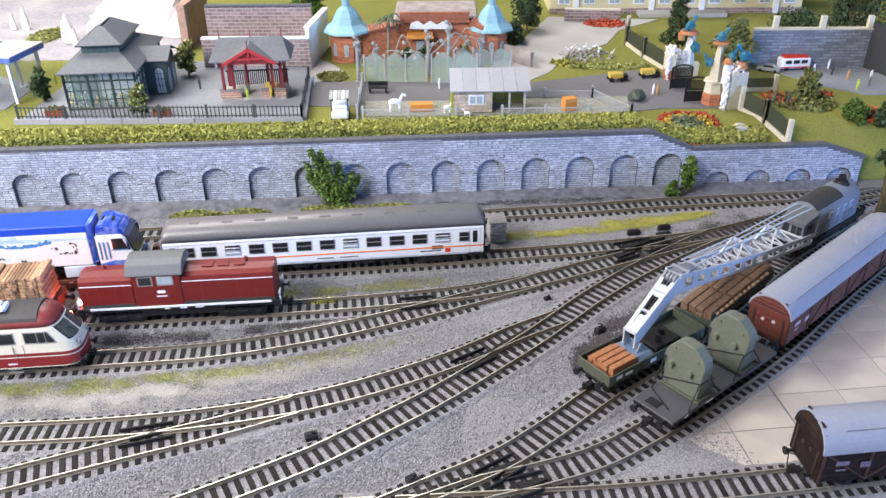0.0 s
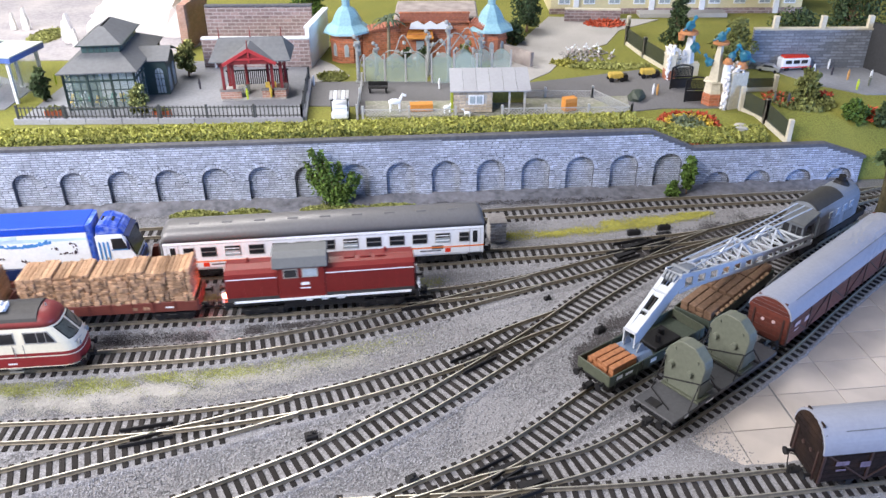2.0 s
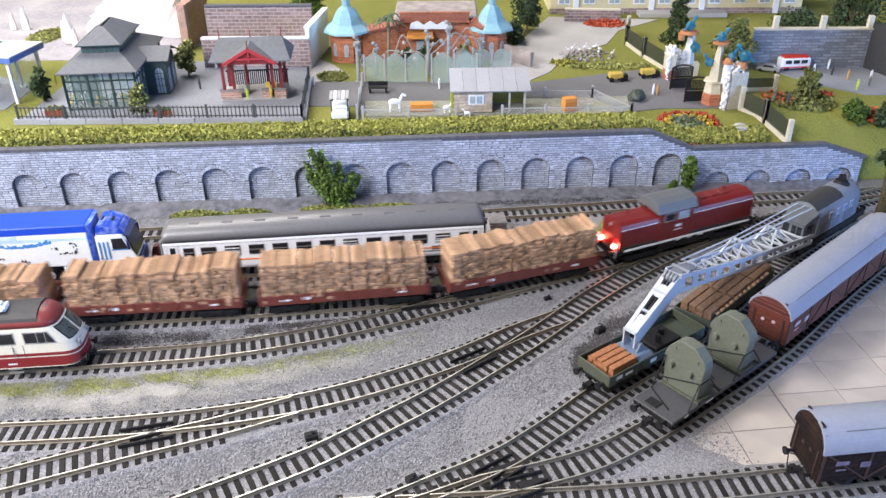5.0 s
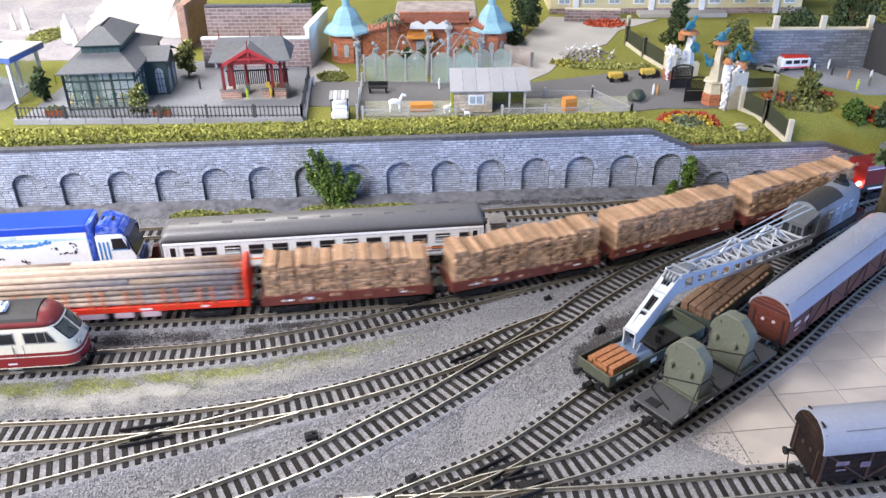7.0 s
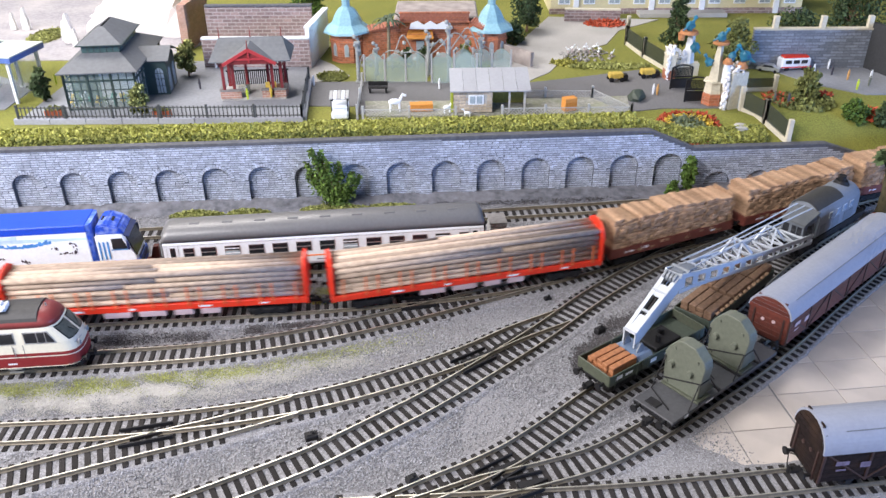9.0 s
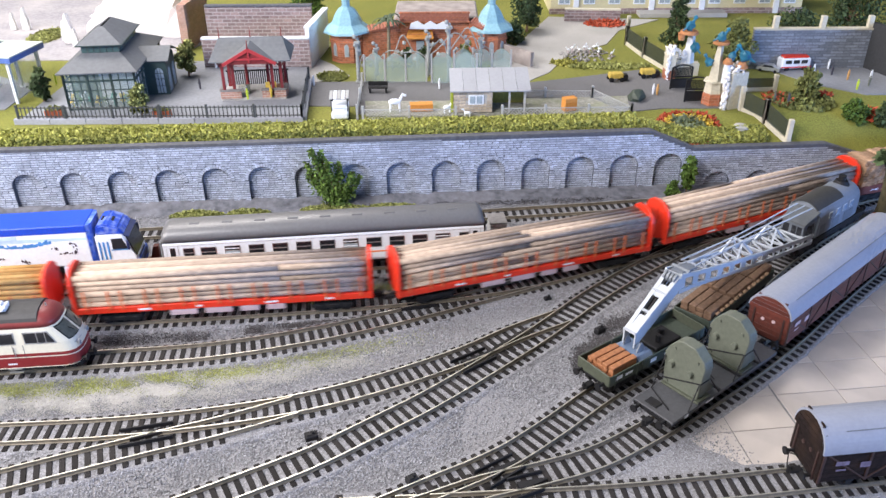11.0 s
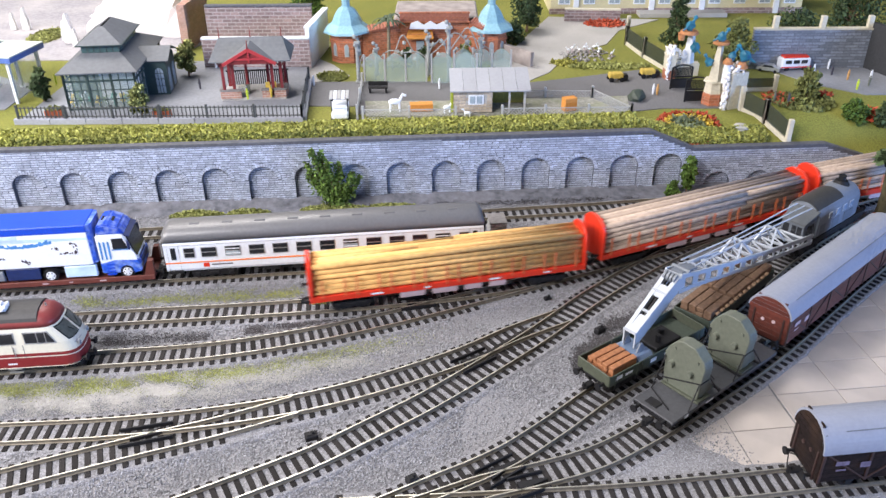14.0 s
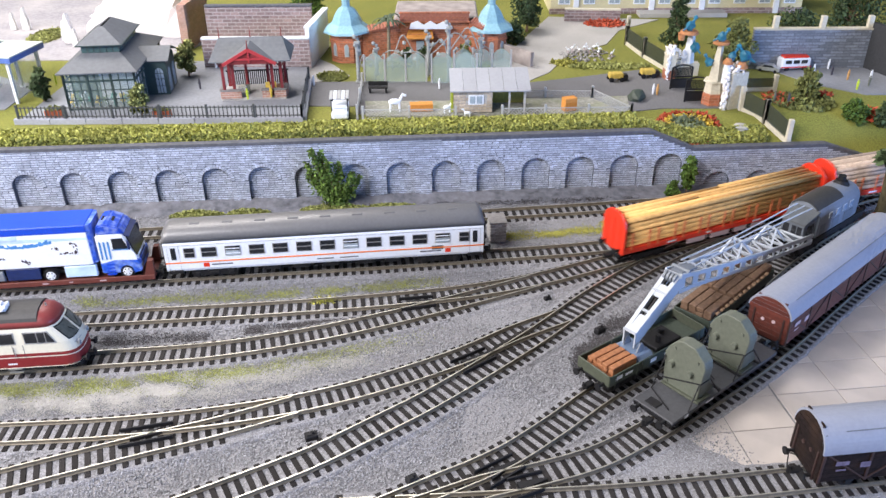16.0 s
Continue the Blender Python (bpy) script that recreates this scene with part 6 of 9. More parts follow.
M["grit"] = random_tint(mat("dark_grit", (0.075, 0.07, 0.075), 0.95, var=0.3), 0.6, 1.5, True)
patch("dark_grit", [(-150, 496), (-105, 506), (-70, 513)], 7, 5200, 0.9, M["grit"], "dark grit strewn between two tracks", "grit", 0.7, 31)
patch("dark_grit", [(-255, 483), (-215, 486), (-175, 488)], 6, 2600, 0.9, M["grit"], "dark grit strewn between two tracks", "grit", 0.7, 32)
patch("dark_grit", [(94, 452), (118, 482), (150, 508), (178, 540)], 11, 13000, 0.9, M["grit"], "dark grit beside the crane track", "grit", 0.7, 33)
patch("dark_grit", [(150, 585), (190, 612), (235, 640), (290, 668)], 10, 13000, 0.85, M["grit"], "dark grit between the merging rails", "grit", 1.7, 34)
patch("dark_grit", [(-120, 700), (0, 708), (120, 716), (200, 722)], 5, 4200, 0.9, M["grit"], "dark grit along the wall foot", "grit", 1.2, 35)


def tuft_mound(x, y, w, d, h, n, material, label, name="weed_mound", category="weeds", z0=0.0, seed=1):
    """A low mound of leaves."""
    rnd = np.random.RandomState(seed)
    t = thing(name, x, y, z0, 0, label, category)
    u = rnd.rand(n) * 2 - 1
    v = rnd.rand(n) * 2 - 1
    ok = u * u + v * v < 1
    u, v = u[ok], v[ok]
    k = np.array([0.6 + 0.8 * abs(noise.noise(Vector((a * 2.2, b * 2.2, seed)))) for a, b in zip(u, v)])
    z = h * (1 - u * u - v * v) ** 0.6 * k * rnd.rand(len(u)) ** 0.35
    scatter("leaves", np.stack([u * w / 2, v * d / 2, z + 0.3], 1), 1.25, material, t, "", flat=True, rnd=rnd)
    bm = bmesh.new()
    blob(bm, (0, 0, 0), min(w, d) * 0.42, seed, 2, 0.3, h / min(w, d) * 1.2)
    for vv in bm.verts:
        vv.co.x *= w / min(w, d)
        vv.co.y *= d / min(w, d)
        vv.co.z = max(0, vv.co.z)
    part("root_mass", bm, M["moss"], t)
    return t


M["moss"] = mat("moss", (0.15, 0.18, 0.035), 0.95, var=0.4, grain=900, bump=0.5)
tuft_mound(-236, 685, 56, 18, 7, 3200, M["turf"], "light green weeds at the foot of the wall", seed=2)
tuft_mound(-188, 690, 44, 16, 6, 2600, M["turf"], "light green weeds at the foot of the wall", seed=3)
tuft_mound(-105, 698, 70, 18, 6, 3400, M["turf"], "light green weeds at the foot of the wall", seed=4)
tuft_mound(-48, 702, 56, 16, 5, 2600, M["turf"], "light green weeds at the foot of the wall", seed=5)
tuft_mound(-297, 655, 18, 10, 9, 900, M["turf"], "light green weeds behind the lorry", seed=6)


# ---------------------------------------------------------------- pale paving
def paving():
    t = thing("pavement", 0, 0, 0, 0, "pale square stone paving at the table edge", "paving", kind="structure")
    ca, sa = math.cos(radians(6.2)), math.sin(radians(6.2))
    mesh = None
    for i in range(-4, 10):
        for j in range(-4, 14):
            u, v = 224.6 + 43.2 * (i + 0.5) + (1.0 if i > 0 else 0.0), 361 + 31 * (j + 0.5)
            x, y = u * ca - v * sa, u * sa + v * ca
            if not paved(np.array([[x, y, 0.0]]), -34)[0] or x < 120 or x > 490:
                continue
            m = pose(x * MM, y * MM, 0.2 * MM, 0, 0, 6.2)
            if mesh is None:
                b2 = bmesh.new()
                box(b2, -21.25, 21.25, -15.2, 15.2, 0, 0.75, 0.18)
                mesh = part("tile", b2, M["tile"], t)
                mesh.matrix_basis = m
            else:
                again(mesh, "tile", m, t)

paving()


def gravel_spill():
    """Ballast spilled thinly over the paving's corner."""
    bm = bmesh.new()
    out = [(70, 334), (120, 339), (150, 343), (178, 348), (185, 352), (176, 357), (170, 364), (160, 369), (154, 378), (146, 384), (120, 372), (90, 352)]
    ln = smooth_line(out + out[:1], 2.0)[1]
    c = bm.verts.new((120, 355, 1.5))
    ring = [bm.verts.new((q[0] + 2.5 * noise.noise(Vector((q[0] * 0.3, q[1] * 0.3, 2))), q[1] + 2.5 * noise.noise(Vector((q[0] * 0.3, q[1] * 0.3, 8))), 1.02)) for q in ln[:-1]]
    for i in range(len(ring)):
        bm.faces.new((c, ring[i], ring[(i + 1) % len(ring)]))
    tagged(part("gravel_spill", bm, M["ballast"]), "grey ballast spilled over the paving corner", "ground", kind="structure")
    rnd = np.random.RandomState(12)
    p = np.stack([rnd.uniform(120, 230, 9000), rnd.uniform(340, 392, 9000), np.full(9000, 1.1)], 1)
    keep = rnd.rand(9000) < np.clip((200 - p[:, 0] - 0.4 * (p[:, 1] - 345)) / 40, 0, 1)
    tagged(scatter("spilled_gravel", p[keep], 0.95, M["stone"], None, "loose ballast chips on the paving", rnd=rnd), category="gravel")


gravel_spill()


# ---------------------------------------------------------------- small things by the tracks
def stone_pier():
    t = thing("stone_pier", 49, 641, 0, 6, "small grey stone pier with flat cap beside the track", "pier")
    rnd = random.Random(2)
    bm = bmesh.new()
    box(bm, -7, 7, -9, 9, 0, 19)
    part("core", bm, M["path"], t)
    for row in range(6):
        x = -7.6
        while x < 7.0:
            w = min(rnd.uniform(3.5, 6.0), 7.6 - x)
            bm = bmesh.new()
            box(bm, x + 0.2, x + w - 0.2, -9.7 - rnd.uniform(0, 0.3), -8.6, row * 3.1 + 0.3, row * 3.1 + 2.9, 0.3)
            part("stone", bm, M["pier_stone"], t)
            x += w
    bm = bmesh.new()
    box(bm, -8, 8, -10, 10, 19, 20.6, 0.4)
    part("cap", bm, M["stone_cap"], t)


M["stone_cap"] = mat("grey_cap", (0.22, 0.21, 0.21), 0.8, var=0.2)
M["pier_stone"] = random_tint(mat("pier_stone", (0.5, 0.48, 0.47), 0.85, var=0.2), 0.6, 1.15)
stone_pier()


def point_motor(x, y, rz, lx, ly, h, label="flat black turnout motor beside the rails"):
    t = thing("point_motor", x, y, 0, rz, label, "turnout motor", "turnout motors")
    bm = bmesh.new()
    box(bm, -lx / 2, lx / 2, -ly / 2, ly / 2, 0, h, 0.5)
    part("case", bm, M["black"], t)
    bm = bmesh.new()
    rod(bm, (lx * 0.2, 0, h), (lx * 0.2, 0, h + 1.6), 0.9, 8)
    box(bm, -lx * 0.35, lx * 0.05, -ly * 0.3, ly * 0.3, h, h + 0.8, 0.2)
    part("lever", bm, M["black"], t)


for px, py, rz, lx, ly, h in ((203, 641, 12, 14, 6, 4), (183, 632, 12, 14, 6, 3), (176, 645, 10, 12, 4, 5), (206, 654, 12, 12, 4, 5), (84, 538, 20, 6, 4, 2.5),
                              (118, 492, 35, 8, 5, 5), (-84, 379, 20, 8, 6, 5), (-19, 341, 30, 7, 6, 6)):
    point_motor(px, py, rz, lx, ly, h)


def frog(x, y, rz, l):
    """Dark crossing piece and check rails in a turnout."""
    t = thing("turnout_frog", x, y, 0, rz, "dark turnout frog between the rails", "turnout", "turnout frogs")
    bm = bmesh.new()
    prism(bm, [(-l / 2, -0.8), (-l / 2, 0.8), (l / 2, 3.4), (l / 2, -3.4)], 2.3, 4.6, "z")
    part("frog_plate", bm, M["black"], t)
    for s in (-1, 1):
        bm = bmesh.new()
        prism(bm, [(-l * 0.5, s * 6.0), (-l * 0.5, s * 7.1), (l * 0.75, s * 8.1), (l * 0.75, s * 7.0)], 2.3, 5.0, "z")
        part("check_rail", bm, M["black"], t)


for q in ((-18, 530, 190, 22), (-186, 382, 195, 26), (24, 457, 215, 24), (36, 350, 215, 22), (172, 620, 200, 24), (160, 604, 205, 20), (194, 622, 205, 22), (52, 338, 200, 18)):
    frog(*q)


# ---------------------------------------------------------------- shrubs at the wall
def shrub(x, y, z0, w, h, n, material, label, name="shrub", category="shrub", lean=0.0, seed=1, size=2.6, flowers=None, clumps=9, trunk=True, cone=False):
    """Trunk, limbs and a ragged crown of leaf blades."""
    rnd = np.random.RandomState(seed)
    t = thing(name, x, y, z0, 0, label, category)
    cl = []
    bm = bmesh.new()
    rod(bm, (0, 0, -1), (lean * 0.5, 0, h * 0.55), max(0.8, w * 0.035), 7, max(0.4, w * 0.015))
    for i in range(clumps):
        f = (i + 0.5) / clumps
        zz = h * (0.18 + 0.74 * f)
        rr = (w / 2) * ((1 - f) * 0.9 + 0.1 if cone else math.sin(math.pi * (0.18 + 0.7 * f)) * rnd.uniform(0.45, 0.95))
        a = i * 2.4 + rnd.rand()
        c = np.array([lean * f + rr * 0.62 * math.cos(a), rr * 0.62 * math.sin(a), zz])
        cl.append((c, max(w * 0.14, rr * 0.55)))
        rod(bm, (lean * f * 0.5, 0, zz * 0.6), tuple(c), max(0.4, w * 0.014), 5, 0.3)
    part("trunk", bm, M["wood_brown"], t)
    pts = []
    for c, r in cl:
        m = n // len(cl)
        q = rnd.normal(size=(m, 3))
        q /= np.linalg.norm(q, axis=1)[:, None]
        q *= (rnd.rand(m, 1) ** 0.4) * r * np.array([1.05, 1.0, 0.85])
        pts.append(q + c)
    pts = np.concatenate(pts)
    pts = pts[pts[:, 2] > 0.5]
    scatter("crown", pts, size, material, t, "", flat=True, rnd=rnd)
    if flowers:
        k = rnd.choice(len(pts), min(len(pts), flowers[1]), replace=False)
        scatter("blossom", pts[k] * 1.04, 2.4, flowers[0], t, "pale yellow blossom", rnd=rnd)
    return t


M["bush_green"] = random_tint(mat("bush_green", (0.085, 0.15, 0.025), 0.8, var=0.3), 0.5, 1.6, True)
M["dark_leaf"] = random_tint(mat("dark_leaf", (0.05, 0.08, 0.03), 0.8, var=0.3), 0.5, 1.6, True)
M["olive_leaf"] = random_tint(mat("olive_leaf", (0.17, 0.19, 0.06), 0.8, var=0.3), 0.6, 1.4, True)
M["wall_green"] = random_tint(mat("fresh_green", (0.1, 0.17, 0.03), 0.8, var=0.3), 0.5, 1.6, True)
M["blossom"] = mat("yellow_blossom", (0.75, 0.75, 0.3), 0.8)
def wall_shrub(x, y):
    """Forked shrub: leaf blades thin out along each branch."""
    t = thing("shrub", x, y, 0, 0, "forked fresh green shrub growing up the stone wall", "shrub")
    rnd = np.random.RandomState(11)
    bm = bmesh.new()
    pts = []
    for tx, tz, n in ((-20, 63, 620), (-13, 58, 420), (-28, 46, 360), (-27, 36, 300), (4, 47, 420), (18, 40, 380), (24, 33, 300), (-6, 50, 420), (10, 24, 300), (-14, 26, 360)):
        base = np.array([0, 0, 3.0 + rnd.rand() * 8])
        tip = np.array([tx, rnd.uniform(-8, 5), tz])
        mid = (base + tip) / 2 + np.array([tx * 0.08, 0, -3.0])
        rod(bm, tuple(base), tuple(mid), 1.1, 6, 0.8)
        rod(bm, tuple(mid), tuple(tip), 0.8, 6, 0.3)
        f = rnd.rand(n, 1) ** 0.8
        c = np.where(f < 0.5, base + (mid - base) * f * 2, mid + (tip - mid) * (f * 2 - 1))
        q = rnd.normal(size=(n, 3))
        q *= (6.2 * (1 - f) + 1.6) * 0.62
        pts.append(c + q)
    rod(bm, (0, 0, -1), (0, 0, 12), 1.8, 7, 1.1)
    part("trunk", bm, M["wood_brown"], t)
    pts = np.concatenate(pts)
    scatter("crown", pts[pts[:, 2] > 0.5], 2.0, M["wall_green"], t, "", flat=True, rnd=rnd)


wall_shrub(-104, 706)
shrub(246, 728, 0, 16, 44, 1500, M["bush_green"], "slim green shrub at the wall step", lean=2, seed=12, clumps=10)
shrub(230, 722, 0, 14, 18, 700, M["bush_green"], "small green shrub at the wall foot", seed=13, clumps=6)


# ---------------------------------------------------------------- hedge and park
def hedge():
    t = thing("hedge", 0, 0, 0, 0, "trimmed yellow-green hedge along the wall top", "hedge")
    rnd = np.random.RandomState(21)
    n = 52000
    x = rnd.rand(n) * 900 - 560
    f = rnd.rand(n)
    wide = np.where(x < 195, 26.0, 15.0)
    y = wall_u(x) + 11 + f * wide
    keep = x < 330
    x, y, f = x[keep], y[keep], f[keep]
    base = np.array([park_z(a, b) for a, b in zip(x, y)])
    top = np.where(x < 195, 10.0, 6.5) + np.array([1.6 * noise.noise(Vector((a * 0.06, b * 0.1, 2))) for a, b in zip(x, y)])
    u = rnd.rand(len(x))
    z = np.where(rnd.rand(len(x)) < 0.72, top * (1 - 0.12 * u), top * u)
    edge = z < top * 0.85
    y = np.where(edge, np.where(rnd.rand(len(x)) < 0.8, wall_u(x) + 11 + 1.5 * u, y), y)
    scatter("leaves", np.stack([x, y, base + z], 1), 1.9, M["hedge"], t, "", flat=True, rnd=rnd)
    bm = bmesh.new()
    last = None
    for i in range(61):
        xx = -560 + 890 * i / 60
        ring = []
        for a, z in ((12.5, 0), (12.5, 8.2 if xx < 195 else 4.9), (34.5 if xx < 195 else 24, 8.2 if xx < 195 else 4.9), (34.5 if xx < 195 else 24, 0)):
            yy = wall_u(xx) + a
            ring.append(bm.verts.new((xx, yy, park_z(xx, yy) + z)))
        if last:
            for j in range(3):
                bm.faces.new((last[j], last[j + 1], ring[j + 1], ring[j]))
        last = ring
    part("core", bm, M["moss"], t)


hedge()


def sheet(name, outline, material, lift, label, category, thick=1.2):
    """A flat piece of ground that follows the park's height."""
    bm = bmesh.new()
    top = [bm.verts.new((x, y, park_z(x, y) + lift)) for x, y in outline]
    low = [bm.verts.new((x, y, park_z(x, y) + lift - thick)) for x, y in outline]
    bm.faces.new(top)
    n = len(outline)
    for i in range(n):
        bm.faces.new((top[i], top[(i + 1) % n], low[(i + 1) % n], low[i]))
    return tagged(part(name, bm, material), label, category, kind="structure")


M["yard_ground"] = mat("enclosure_ground", (0.3, 0.3, 0.27), 0.9, var=0.3, grain=300, big=45, col2=(0.2, 0.23, 0.1))
M["lilac_gravel"] = mat("lilac_gravel", (0.33, 0.32, 0.35), 0.9, var=0.2, grain=250, big=16, col2=(0.55, 0.52, 0.52))
M["plaza"] = mat("bluish_plaza", (0.26, 0.275, 0.31), 0.8, var=0.12, grain=300)
sheet("pavement", [(-436, 776), (-142, 776), (-152, 905), (-165, 960), (-300, 985), (-420, 985), (-436, 900)], M["plaza"], 3.0, "grey paved terrace round the pavilions", "pavement", 4)
sheet("road", [(-165, 826), (-90, 824), (-90, 800), (190, 800), (236, 812), (300, 812), (268, 930), (236, 945), (150, 915), (100, 900), (40, 905), (-90, 908), (-170, 905)], M["asphalt"], 1.0, "dark grey asphalt yard of the park", "road")
sheet("pavement", [(70, 930), (100, 905), (130, 940), (160, 1010), (220, 1060), (250, 1130), (320, 1190), (160, 1210), (120, 1110), (90, 1030), (60, 985)], M["path"], 0.8, "pale sandy park path", "path")
sheet("pavement", [(-205, 985), (-150, 905), (-110, 930), (-135, 975), (-190, 1040)], M["path"], 0.7, "pale sandy park path", "path")
sheet("pavement", [(395, 948), (425, 890), (470, 852), (560, 852), (620, 900), (620, 990), (372, 990)], M["plaza"], 1.2, "grey paved square by the wall", "pavement")
sheet("pavement", [(-470, 820), (-560, 800), (-640, 830), (-640, 1000), (-470, 900)], M["plaza"], 0.7, "pale path by the kiosk", "path")
sheet("pavement", [(-720, 1000), (-350, 1000), (-310, 1100), (-520, 1400), (-900, 1400)], M["lilac_gravel"], 0.9, "pale gravel square behind the pavilions", "pavement")
sheet("pavement", [(-80, 793), (196, 790), (205, 850), (60, 842), (8, 838), (-84, 838)], M["yard_ground"], 1.4, "pale ground of the animal enclosure", "pavement")


def terrace_kerb():
    t = thing("terrace_kerb", 0, 0, 0, 0, "pale blue-grey stone kerb under the terrace fence", "kerb")
    for (x0, y0), (x1, y1) in (((-439, 778), (-142, 778)), ((-142.5, 780.5), (-154, 905))):
        n = 8 if y1 < 800 else 4
        for i in range(n):
            bm = bmesh.new()
            f0, f1 = i / n, (i + 1) / n - 0.003
            bar(bm, (x0 + (x1 - x0) * f0, y0 + (y1 - y0) * f0, DECK), (x0 + (x1 - x0) * f1, y0 + (y1 - y0) * f1, DECK), 5, 7)
            part("kerb_stone", bm, M["kerb"], t)


M["kerb"] = random_tint(mat("kerb_stone", (0.34, 0.36, 0.43), 0.75, var=0.12), 0.93, 1.07)
terrace_kerb()


M["fence_iron"] = mat("weathered_iron", (0.06, 0.066, 0.072), 0.6, var=0.3)


def picket_fence():
    t = thing("fence", 0, 0, DECK + 3.6, 0, "black iron picket fence round the terrace", "fence")
    line = [(-435, 779), (-144, 779), (-155, 905)]
    pk = None
    for (x0, y0), (x1, y1) in zip(line[:-1], line[1:]):
        ln = math.hypot(x1 - x0, y1 - y0)
        rz = math.degrees(math.atan2(y1 - y0, x1 - x0))
        for z in (2.0, 11.0):
            bm = bmesh.new()
            bar(bm, (x0, y0, z), (x1, y1, z), 0.9, 0.9)
            part("rail", bm, M["fence_iron"], t)
        n = int(ln / 4.2)
        for i in range(n + 1):
            f = i / n
            x, y = x0 + (x1 - x0) * f, y0 + (y1 - y0) * f
            m = pose(x * MM, y * MM, 0, 0, 0, rz)
            if pk is None:
                bm = bmesh.new()
                box(bm, -0.5, 0.5, -0.35, 0.35, 0, 12.6)
                pk = part("picket", bm, M["fence_iron"], t)
                pk.matrix_basis = m
            else:
                again(pk, "picket", m, t)
        k = max(2, int(ln / 42))
        for i in range(k + 1):
            f = i / k
            bm = bmesh.new()
            x, y = x0 + (x1 - x0) * f, y0 + (y1 - y0) * f
            box(bm, x - 1.1, x + 1.1, y - 1.1, y + 1.1, -0.4, 14, 0.2)
            part("post", bm, M["fence_iron"], t)


picket_fence()
M["glass_green"] = glass("greenish_glass", (0.62, 0.78, 0.76), 0.06, 0.13)
M["frame_green"] = mat("dark_green_frame", (0.03, 0.055, 0.055), 0.5, var=0.15)
M["slate"] = mat("slate_roof", (0.13, 0.14, 0.155), 0.65, var=0.12, grain=250)
M["flower_red"] = random_tint(mat("red_blossom", (0.5, 0.09, 0.04), 0.8), 0.6, 1.4, True)
M["flower_yellow"] = random_tint(mat("yellow_flowers", (0.7, 0.5, 0.07), 0.8), 0.7, 1.3, True)


def slab4(bm, pts, thick):
    """A four-cornered slab, thickened downwards."""
    a = [bm.verts.new(p) for p in pts]
    b = [bm.verts.new((p[0], p[1], p[2] - thick)) for p in pts]
    bm.faces.new(a)
    bm.faces.new(b[::-1])
    for i in range(len(pts)):
        bm.faces.new((a[i], a[(i + 1) % len(pts)], b[(i + 1) % len(pts)], b[i]))


def hip_roof(bm, x0, x1, y0, y1, z0, a0, a1, b0, b1, z1, thick=1.2):
    """Four slopes from an eave rectangle to an upper rectangle."""
    lo = [(x0, y0, z0), (x1, y0, z0), (x1, y1, z0), (x0, y1, z0)]
    hi = [(a0, b0, z1), (a1, b0, z1), (a1, b1, z1), (a0, b1, z1)]
    for i in range(4):
        j = (i + 1) % 4
        slab4(bm, [lo[i], lo[j], hi[j], hi[i]], thick)


